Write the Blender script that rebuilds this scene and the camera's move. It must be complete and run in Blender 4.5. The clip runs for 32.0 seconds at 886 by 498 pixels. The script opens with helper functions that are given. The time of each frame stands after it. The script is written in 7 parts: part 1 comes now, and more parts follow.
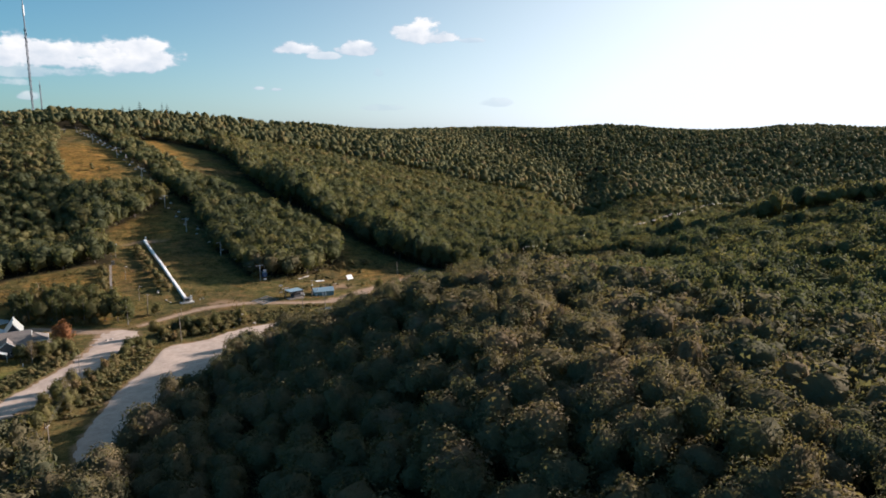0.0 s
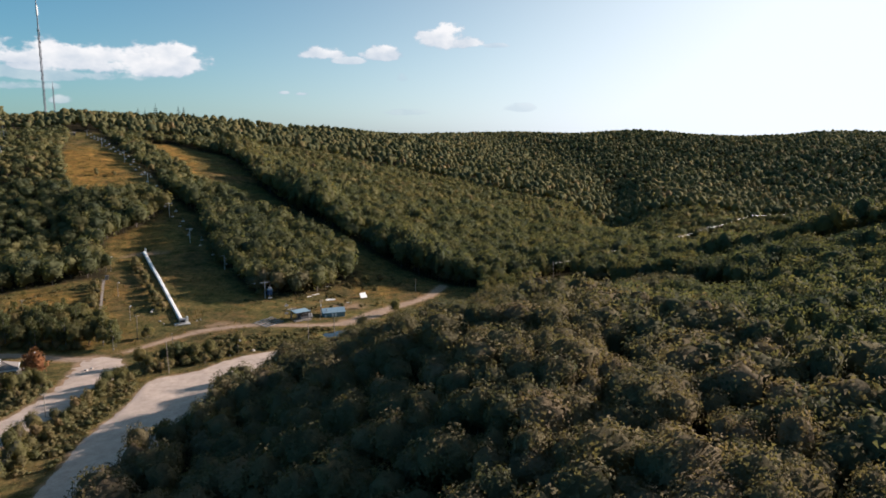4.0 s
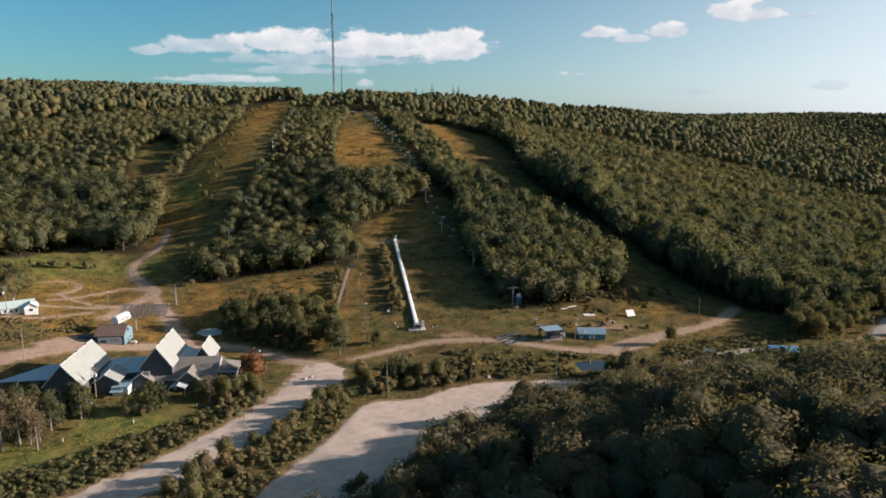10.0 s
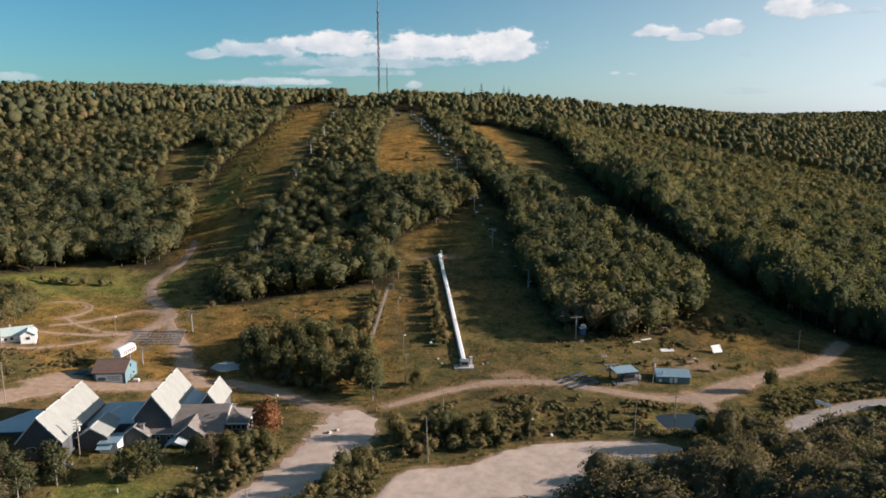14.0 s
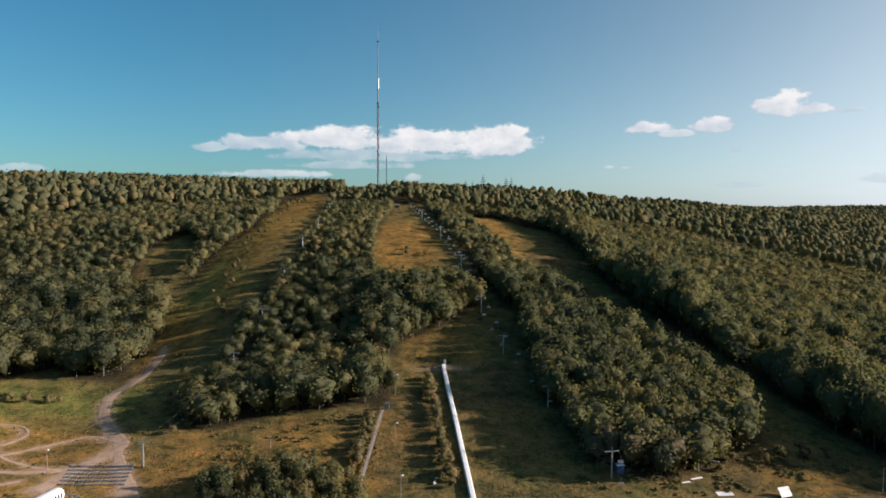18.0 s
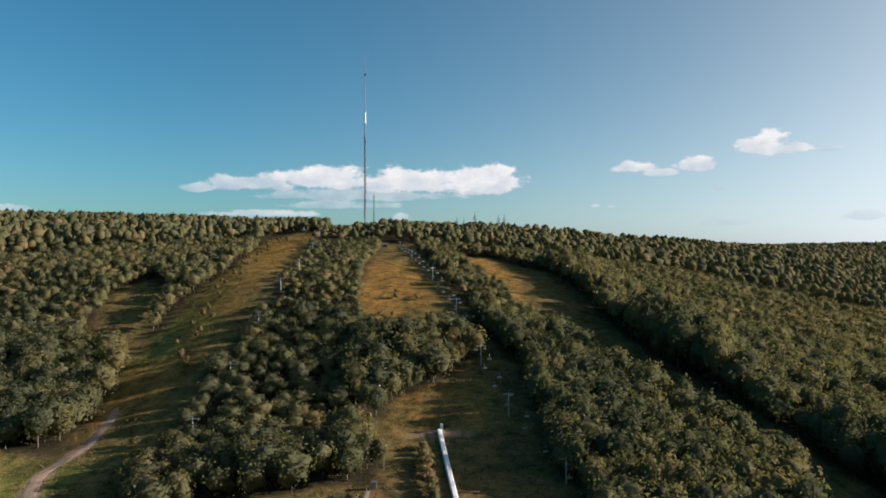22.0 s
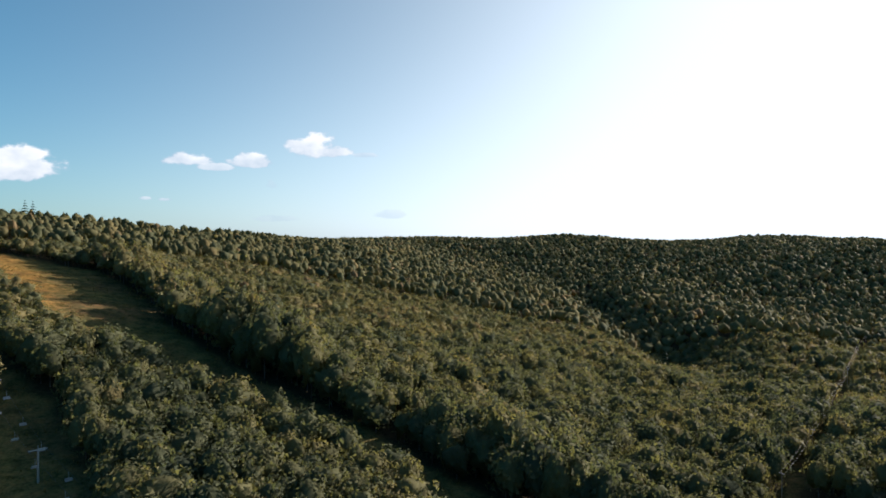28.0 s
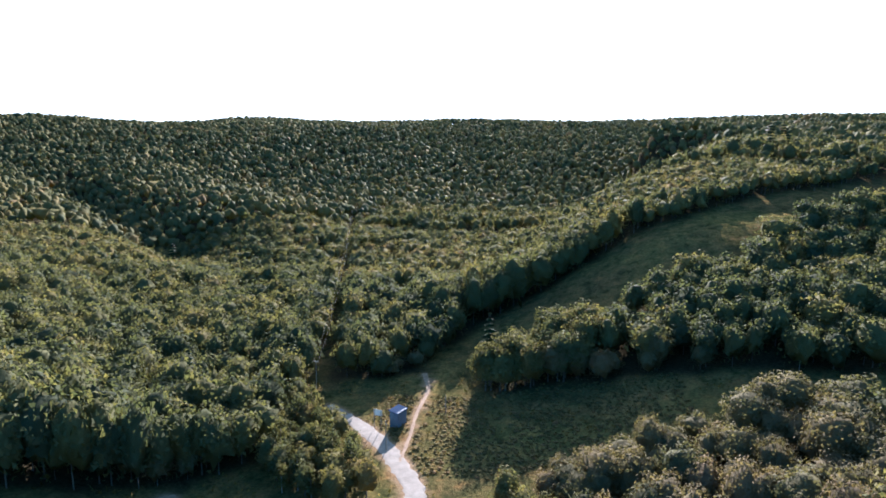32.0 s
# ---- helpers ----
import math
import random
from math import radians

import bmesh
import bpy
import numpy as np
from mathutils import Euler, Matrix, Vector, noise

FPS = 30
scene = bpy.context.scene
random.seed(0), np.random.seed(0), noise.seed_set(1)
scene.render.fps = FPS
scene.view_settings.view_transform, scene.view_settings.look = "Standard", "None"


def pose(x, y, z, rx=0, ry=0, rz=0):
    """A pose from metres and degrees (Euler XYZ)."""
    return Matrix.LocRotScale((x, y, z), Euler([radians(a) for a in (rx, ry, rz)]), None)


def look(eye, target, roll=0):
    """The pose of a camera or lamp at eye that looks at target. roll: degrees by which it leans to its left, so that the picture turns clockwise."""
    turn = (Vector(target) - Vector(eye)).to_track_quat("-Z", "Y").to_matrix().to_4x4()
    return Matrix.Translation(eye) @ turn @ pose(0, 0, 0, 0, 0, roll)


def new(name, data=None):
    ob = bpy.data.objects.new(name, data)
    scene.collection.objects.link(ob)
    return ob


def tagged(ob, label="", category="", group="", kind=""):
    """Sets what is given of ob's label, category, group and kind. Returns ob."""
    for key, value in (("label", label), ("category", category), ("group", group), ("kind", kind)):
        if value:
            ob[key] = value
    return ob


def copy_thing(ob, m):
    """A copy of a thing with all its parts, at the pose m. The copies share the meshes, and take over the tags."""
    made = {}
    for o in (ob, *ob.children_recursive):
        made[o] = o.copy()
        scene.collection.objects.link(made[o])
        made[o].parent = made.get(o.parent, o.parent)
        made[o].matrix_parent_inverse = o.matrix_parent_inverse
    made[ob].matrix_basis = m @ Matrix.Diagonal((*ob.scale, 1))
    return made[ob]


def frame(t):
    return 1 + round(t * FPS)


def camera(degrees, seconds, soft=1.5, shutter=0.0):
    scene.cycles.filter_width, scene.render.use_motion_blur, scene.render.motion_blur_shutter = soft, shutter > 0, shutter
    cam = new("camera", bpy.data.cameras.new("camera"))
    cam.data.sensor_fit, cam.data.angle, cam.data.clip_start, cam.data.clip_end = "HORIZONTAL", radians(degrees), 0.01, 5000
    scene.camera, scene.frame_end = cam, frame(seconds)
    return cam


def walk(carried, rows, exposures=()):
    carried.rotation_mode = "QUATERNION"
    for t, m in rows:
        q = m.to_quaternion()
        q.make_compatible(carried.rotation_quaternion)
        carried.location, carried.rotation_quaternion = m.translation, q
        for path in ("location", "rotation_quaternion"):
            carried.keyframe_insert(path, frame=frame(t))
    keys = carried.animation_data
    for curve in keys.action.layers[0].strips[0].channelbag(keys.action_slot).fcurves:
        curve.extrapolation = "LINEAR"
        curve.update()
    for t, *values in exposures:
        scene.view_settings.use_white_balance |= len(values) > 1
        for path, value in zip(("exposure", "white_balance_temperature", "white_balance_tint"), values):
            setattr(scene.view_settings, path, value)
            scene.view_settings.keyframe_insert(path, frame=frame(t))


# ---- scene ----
cam = camera(64.9, 32.0, soft=1.7)
PATH = [
    (0, (-0.00, -0.00, 99.40), (49.25, 85.37, 82.50), -0.20),
    (0.5, (2.83, 4.65, 99.17), (52.41, 89.83, 82.28), -0.25),
    (1, (5.52, 9.52, 99.14), (55.48, 94.49, 82.32), -0.16),
    (1.5, (8.12, 14.23, 99.18), (58.44, 99.01, 82.41), -0.17),
    (2, (10.65, 18.91, 99.38), (61.28, 103.51, 82.68), -0.16),
    (2.5, (13.19, 23.38, 99.47), (63.97, 107.91, 82.83), -0.16),
    (4.5, (23.34, 42.29, 99.31), (67.49, 130.56, 83.21), 0.16),
    (5, (25.86, 47.21, 99.24), (67.59, 136.67, 83.22), 0.20),
    (5.5, (28.40, 52.56, 99.20), (67.45, 143.22, 83.24), 0.21),
    (6, (31.08, 58.09, 99.18), (66.94, 150.09, 83.35), 0.32),
    (6.5, (33.46, 63.74, 99.30), (66.56, 156.77, 83.49), 0.43),
    (7, (35.68, 69.51, 99.32), (65.81, 163.55, 83.54), 0.46),
    (7.5, (37.95, 75.31, 99.19), (65.15, 170.13, 82.78), 0.48),
    (8, (40.07, 81.27, 99.04), (64.19, 176.74, 81.61), 0.39),
    (8.5, (41.82, 87.21, 98.80), (62.83, 183.23, 80.38), 0.34),
    (9, (43.39, 93.20, 98.63), (59.98, 189.94, 79.53), 0.30),
    (9.5, (44.73, 99.09, 98.63), (58.13, 196.34, 79.58), 0.25),
    (10, (45.98, 104.94, 98.63), (56.37, 202.57, 79.65), 0.23),
    (10.5, (47.09, 110.77, 98.52), (55.53, 208.59, 79.56), 0.16),
    (11, (47.69, 116.88, 98.47), (54.94, 214.80, 79.54), 0.11),
    (11.5, (48.04, 122.98, 98.39), (54.12, 220.99, 79.45), 0.08),
    (12, (48.38, 129.04, 98.41), (53.45, 227.10, 79.45), 0.06),
    (12.5, (48.73, 134.81, 98.42), (52.92, 232.90, 79.44), -0.00),
    (13, (48.91, 140.73, 98.36), (52.41, 238.86, 79.46), -0.01),
    (13.5, (48.92, 146.29, 98.34), (52.49, 244.43, 79.50), -0.03),
    (14, (48.98, 151.82, 98.39), (52.62, 249.97, 79.57), -0.08),
    (14.5, (49.11, 157.28, 98.39), (52.80, 255.43, 79.60), -0.10),
    (16.5, (48.42, 180.48, 98.71), (51.90, 278.59, 79.67), -0.00),
    (17, (48.28, 186.49, 98.88), (51.82, 284.67, 80.20), 0.00),
    (17.5, (48.01, 192.63, 99.09), (51.78, 291.73, 86.24), -0.00),
    (18, (47.56, 198.33, 98.94), (51.54, 298.07, 92.91), 0.21),
    (18.5, (47.32, 204.03, 98.68), (51.25, 303.94, 97.34), 0.01),
    (19, (47.05, 209.76, 98.79), (51.06, 309.67, 97.62), -0.04),
    (19.5, (46.75, 215.37, 98.96), (50.86, 315.28, 97.92), -0.07),
    (20, (46.50, 221.06, 99.02), (50.71, 320.97, 98.17), -0.03),
    (20.5, (46.43, 226.76, 99.00), (50.74, 326.66, 98.22), -0.01),
    (21, (46.37, 232.43, 98.92), (50.78, 332.33, 98.28), 0.02),
    (21.5, (46.15, 237.99, 98.84), (50.77, 337.88, 98.32), -0.02),
    (22, (46.14, 243.32, 98.87), (51.86, 343.16, 98.44), -0.07),
    (22.5, (46.26, 248.66, 98.93), (54.12, 348.35, 98.57), -0.11),
    (23, (46.49, 254.04, 98.86), (57.34, 353.44, 98.55), -0.26),
    (23.5, (46.87, 259.44, 98.82), (61.62, 358.35, 98.49), -0.30),
    (24, (47.23, 264.93, 98.79), (66.74, 363.00, 98.39), -0.48),
    (24.5, (47.73, 270.21, 98.51), (71.94, 367.24, 98.10), -0.48),
    (26.5, (51.30, 290.61, 96.78), (95.79, 380.16, 96.44), -0.53),
    (27, (53.02, 295.80, 96.99), (102.91, 382.46, 96.35), -0.18),
    (27.5, (54.67, 300.79, 97.21), (110.46, 383.78, 96.33), -0.05),
    (28, (56.60, 305.50, 97.29), (119.10, 383.56, 96.04), -0.05),
    (28.5, (58.82, 309.78, 97.28), (127.80, 382.15, 95.23), -0.04),
    (29, (61.23, 313.70, 97.25), (136.82, 378.94, 91.89), -0.03),
    (29.5, (63.89, 317.45, 97.27), (145.14, 375.07, 88.49), -0.09),
    (30, (67.10, 321.26, 97.43), (153.37, 370.28, 84.99), -0.14),
    (30.5, (70.43, 324.90, 97.51), (160.78, 364.75, 81.70), -0.04),
    (31, (74.04, 328.30, 97.88), (168.02, 357.57, 80.23), -0.04),
    (31.5, (78.06, 331.75, 98.09), (174.27, 352.37, 80.24), 0.10),
    (32, (82.54, 335.01, 98.20), (179.12, 353.85, 80.36), 0.31),
]
walk(cam, [(t, look(eye, target, roll)) for t, eye, target, roll in PATH],
     exposures=((0, 1.05, 5750, 14), (8, 0.88, 5850, 14), (24.5, 0.87, 5850, 14), (28, 1.1, 5600, 13), (30, 1.88, 5350, 13), (32, 2.12, 5050, 14)))

# ---- sky and sun: late afternoon, the sun low over the east end of the valley ----
SUN_AZIMUTH, SUN_HEIGHT = 2.0, 17.0      # degrees from +x towards +y, and above the horizon
sun_way = Vector((math.cos(radians(SUN_AZIMUTH)) * math.cos(radians(SUN_HEIGHT)),
                  math.sin(radians(SUN_AZIMUTH)) * math.cos(radians(SUN_HEIGHT)), math.sin(radians(SUN_HEIGHT))))
sun = new("sun", bpy.data.lights.new("sun", "SUN"))
sun.data.energy, sun.data.angle, sun.data.color = 5.5, radians(0.6), (1.0, 0.82, 0.66)
sun.matrix_world = Matrix.Translation((400, 300, 600)) @ sun_way.to_track_quat("Z", "Y").to_matrix().to_4x4()

# clouds: azimuth (degrees to the right of +y), height, half width, half height, density
CLOUDS = (
    (-5.96, 5.27, 5.80, 1.51, 1.00),
    (1.11, 5.01, 6.04, 1.70, 1.00),
    (6.9, 5.04, 3.87, 1.89, 1.00),
    (-11.77, 4.85, 4.36, 1.13, 0.75),
    (-16.04, 4.52, 1.46, 0.64, 0.60),
    (-3.68, 4.06, 9.67, 0.88, 0.55),
    (-11.33, 2.52, 5.32, 0.48, 0.70),
    (-5.05, 3.27, 5.32, 0.54, 0.50),
    (0.02, 2.32, 0.97, 0.48, 0.60),
    (18.60, 6.10, 1.90, 0.88, 0.95),
    (20.35, 5.65, 1.70, 0.43, 0.80),
    (23.40, 6.20, 1.80, 0.95, 0.95),
    (28.10, 7.30, 2.50, 1.40, 1.00),
    (29.60, 7.05, 2.00, 0.80, 0.95),
    (15.50, 3.18, 0.68, 0.26, 0.70),
    (16.91, 3.11, 0.68, 0.26, 0.70),
    (32.32, 6.88, 1.21, 0.26, 0.50),
    (25.25, 1.68, 1.93, 0.43, 0.30),
    (34.39, 2.03, 1.46, 0.54, 0.35),
    (24.84, 4.43, 0.58, 0.54, 0.25),
    (-29.27, 2.56, 2.90, 0.48, 0.50),
)


def sky_world():
    world = bpy.data.worlds.new("sky")
    scene.world = world
    world.use_nodes = True
    nodes, links = world.node_tree.nodes, world.node_tree.links
    nodes.clear()

    def node(kind, **values):
        n = nodes.new(kind)
        for key, value in values.items():
            setattr(n, key, value)
        return n

    def plug(n, i, v):
        if hasattr(v, "links"):
            links.new(v, n.inputs[i])
        else:
            n.inputs[i].default_value = v

    def calc(op, a, b=0.0, c=0.0):
        n = node("ShaderNodeMath", operation=op)
        plug(n, 0, a), plug(n, 1, b), plug(n, 2, c)
        return n.outputs[0]

    sky = node("ShaderNodeTexSky", sky_type="NISHITA", sun_disc=False, sun_elevation=radians(SUN_HEIGHT),
               sun_rotation=radians(90 - SUN_AZIMUTH), air_density=1.0, dust_density=0.6, ozone_density=1.8, altitude=200)
    coord = node("ShaderNodeTexCoord")
    split = node("ShaderNodeSeparateXYZ")
    links.new(coord.outputs["Generated"], split.inputs[0])
    x, y, z = split.outputs
    azimuth = calc("MULTIPLY", calc("ARCTAN2", x, y), 57.2958)
    height = calc("MULTIPLY", calc("ARCSINE", z), 57.2958)
    place = node("ShaderNodeCombineXYZ")
    plug(place, 0, calc("MULTIPLY", azimuth, 0.6)), plug(place, 1, height)
    billow = node("ShaderNodeTexNoise", noise_dimensions="2D")
    plug(billow, "Vector", place.outputs[0]), plug(billow, "Scale", 0.75), plug(billow, "Detail", 9.0), plug(billow, "Roughness", 0.6)
    warp = calc("SUBTRACT", billow.outputs[0], 0.5)
    cover, lit = 0.0, 0.0
    for a0, h0, wide, high, dense in CLOUDS:
        u = calc("DIVIDE", calc("SUBTRACT", azimuth, a0), wide)
        v = calc("DIVIDE", calc("SUBTRACT", height, h0), high)
        low = calc("MULTIPLY", calc("MINIMUM", v, 0.0), 0.9)          # flatter undersides
        round_off = calc("ADD", calc("MULTIPLY", u, u), calc("MULTIPLY", calc("ADD", v, low), calc("ADD", v, low)))
        body = calc("ADD", calc("SUBTRACT", 1.0, round_off), calc("MULTIPLY", warp, 2.3))
        spot = node("ShaderNodeMapRange", interpolation_type="SMOOTHSTEP")
        plug(spot, 0, body), plug(spot, 1, 0.1), plug(spot, 2, 0.62), plug(spot, 3, 0.0), plug(spot, 4, dense)
        cover = calc("MAXIMUM", cover, spot.outputs[0])
        top = calc("ADD", calc("MULTIPLY", calc("ADD", v, calc("MULTIPLY", u, 0.35)), 0.42), 0.62)
        lit = calc("MAXIMUM", lit, calc("MULTIPLY", spot.outputs[0], top))
    inner = node("ShaderNodeTexNoise", noise_dimensions="2D")
    plug(inner, "Vector", place.outputs[0]), plug(inner, "Scale", 0.9), plug(inner, "Detail", 5.0)
    shade = node("ShaderNodeMixRGB")
    dull = calc("SUBTRACT", 1.0, calc("ADD", lit, calc("MULTIPLY", calc("SUBTRACT", inner.outputs[0], 0.5), 1.3)))
    plug(shade, 0, calc("MAXIMUM", calc("MINIMUM", dull, 1.0), 0.0))
    plug(shade, 1, (5.7, 5.4, 4.8, 1)), plug(shade, 2, (2.9, 3.3, 3.5, 1))
    mix = node("ShaderNodeMixRGB")
    plug(mix, 0, cover)
    toward = calc("ADD", calc("MULTIPLY", x, sun_way.x), calc("ADD", calc("MULTIPLY", y, sun_way.y), calc("MULTIPLY", z, sun_way.z)))
    toward = calc("MAXIMUM", calc("ADD", calc("MULTIPLY", toward, 0.82), 0.2), 0.0)
    # pale haze low over the horizon
    grey = node("ShaderNodeRGBToBW")
    links.new(sky.outputs[0], grey.inputs[0])
    pale = node("ShaderNodeMixRGB", blend_type="MULTIPLY")
    plug(pale, 0, 1.0)
    glow = calc("MULTIPLY", grey.outputs[0], calc("ADD", calc("MULTIPLY", calc("POWER", toward, 7.0), 1.6), 0.95))
    glow = calc("DIVIDE", glow, calc("POWER", calc("ADD", calc("POWER", calc("DIVIDE", glow, 5.6), 4.0), 1.0), 0.25))    # thick air evens out the brightest part
    links.new(glow, pale.inputs[1])
    plug(pale, 2, (1.04, 1.06, 1.0, 1))
    clear = node("ShaderNodeMixRGB", blend_type="MULTIPLY")
    plug(clear, 0, 1.0)
    links.new(sky.outputs[0], clear.inputs[1])
    air_tint = node("ShaderNodeMixRGB")
    plug(air_tint, 0, calc("EXPONENT", calc("MULTIPLY", calc("MAXIMUM", height, 0.0), -0.11)))
    plug(air_tint, 1, (0.25, 0.61, 0.63, 1)), plug(air_tint, 2, (0.34, 0.57, 0.66, 1))
    plug(clear, 2, air_tint.outputs[0])
    low_air = calc("MULTIPLY", calc("EXPONENT", calc("MULTIPLY", calc("MAXIMUM", height, 0.0), -0.1)), 0.55)
    hazy = node("ShaderNodeMixRGB")
    plug(hazy, 0, calc("MINIMUM", calc("ADD", calc("MULTIPLY", low_air, calc("ADD", toward, 0.14)), calc("MULTIPLY", toward, calc("MULTIPLY", toward, 1.0))), 0.98))
    links.new(clear.outputs[0], hazy.inputs[1]), links.new(pale.outputs[0], hazy.inputs[2])
    links.new(hazy.outputs[0], mix.inputs[1]), links.new(shade.outputs[0], mix.inputs[2])
    back = node("ShaderNodeBackground")
    links.new(mix.outputs[0], back.inputs[0])
    back.inputs[1].default_value = 0.09
    out = node("ShaderNodeOutputWorld")
    links.new(back.outputs[0], out.inputs[0])


sky_world()


# ---- helpers of this scene ----
def add_nodes(name):
    m = bpy.data.materials.new(name)
    m.use_nodes = True
    t = m.node_tree
    return m, t.nodes, t.links, t.nodes["Principled BSDF"]


def noise_node(nodes, links, scale, detail=4.0, rough=0.55, space="Object", stretch=None):
    coord = nodes.new("ShaderNodeTexCoord")
    n = nodes.new("ShaderNodeTexNoise")
    n.inputs["Scale"].default_value, n.inputs["Detail"].default_value, n.inputs["Roughness"].default_value = scale, detail, rough
    if stretch:
        m = nodes.new("ShaderNodeMapping")
        m.inputs["Scale"].default_value = stretch
        links.new(coord.outputs[space], m.inputs[0])
        links.new(m.outputs[0], n.inputs["Vector"])
    else:
        links.new(coord.outputs[space], n.inputs["Vector"])
    return n.outputs[0]


def ramp_node(nodes, links, value, stops):
    r = nodes.new("ShaderNodeValToRGB")
    while len(r.color_ramp.elements) < len(stops):
        r.color_ramp.elements.new(0.5)
    for e, (p, c) in zip(r.color_ramp.elements, stops):
        e.position, e.color = p, (*c, 1)
    links.new(value, r.inputs[0])
    return r.outputs[0]


def mix_node(nodes, links, fac, a, b, blend="MIX"):
    m = nodes.new("ShaderNodeMixRGB")
    m.blend_type = blend
    for socket, v in zip(m.inputs, (fac, a, b)):
        if hasattr(v, "links"):
            links.new(v, socket)
        else:
            socket.default_value = v if isinstance(v, float) else (*v, 1)
    return m.outputs[0]


def bump_node(nodes, links, value, strength, distance, bsdf):
    b = nodes.new("ShaderNodeBump")
    b.inputs["Strength"].default_value, b.inputs["Distance"].default_value = strength, distance
    links.new(value, b.inputs["Height"])
    links.new(b.outputs[0], bsdf.inputs["Normal"])


def attr_node(nodes, name):
    a = nodes.new("ShaderNodeAttribute")
    a.attribute_name = name
    return a.outputs["Fac"]


def plain(name, dark, light, scale=1.5, rough=0.7, metal=0.0, bump=0.2, grain=None, depth=0.02):
    """A weathered surface: a mottled colour at two scales, with a fine relief."""
    m, nodes, links, bsdf = add_nodes(name)
    big = noise_node(nodes, links, scale, 5.0, 0.6, "Object", grain)
    fine = noise_node(nodes, links, scale * 9, 3.0, 0.6, "Object", grain)
    both = mix_node(nodes, links, 0.4, big, fine)
    links.new(ramp_node(nodes, links, both, ((0.32, dark), (0.68, light))), bsdf.inputs["Base Color"])
    bsdf.inputs["Roughness"].default_value, bsdf.inputs["Metallic"].default_value = rough, metal
    if rough > 0.9:
        bsdf.inputs["Specular IOR Level"].default_value = 0.05
    if bump:
        bump_node(nodes, links, both, bump, depth, bsdf)
    return m


def foliage(name, stops, shine=0.55, see=0.3):
    """Leaves: the colour goes with the tree and the clump, some light comes through."""
    m, nodes, links, bsdf = add_nodes(name)
    tree = attr_node(nodes, "tree")
    geo = nodes.new("ShaderNodeNewGeometry")
    add = nodes.new("ShaderNodeMath")
    add.operation = "MULTIPLY_ADD"
    links.new(geo.outputs["Random Per Island"], add.inputs[0])
    add.inputs[1].default_value = 0.07
    links.new(tree, add.inputs[2])
    info = nodes.new("ShaderNodeObjectInfo")
    more = nodes.new("ShaderNodeMath")
    more.operation = "MULTIPLY_ADD"
    links.new(info.outputs["Random"], more.inputs[0])
    more.inputs[1].default_value = 0.3
    links.new(add.outputs[0], more.inputs[2])
    colour = ramp_node(nodes, links, more.outputs[0], stops)
    leafy = noise_node(nodes, links, 2.6, 4.0, 0.8)
    sprays = ramp_node(nodes, links, leafy, ((0.34, (0.8, 0.81, 0.82)), (0.5, (1.0, 1.0, 1.0)), (0.66, (1.18, 1.16, 1.12))))
    colour = mix_node(nodes, links, 1.0, colour, sprays, "MULTIPLY")
    links.new(colour, bsdf.inputs["Base Color"])
    boughs = noise_node(nodes, links, 0.9, 3.0, 0.6)
    bump_node(nodes, links, mix_node(nodes, links, 0.5, boughs, leafy), 0.4, 0.5, bsdf)
    bsdf.inputs["Roughness"].default_value = shine
    bsdf.inputs["Specular IOR Level"].default_value = 0.02
    through_leaf = nodes.new("ShaderNodeBsdfTranslucent")
    links.new(mix_node(nodes, links, 1.0, colour, (1.0, 1.0, 0.55), "MULTIPLY"), through_leaf.inputs[0])
    mixed = nodes.new("ShaderNodeMixShader")
    mixed.inputs[0].default_value = see
    links.new(bsdf.outputs[0], mixed.inputs[1]), links.new(through_leaf.outputs[0], mixed.inputs[2])
    links.new(mixed.outputs[0], nodes["Material Output"].inputs[0])
    return m


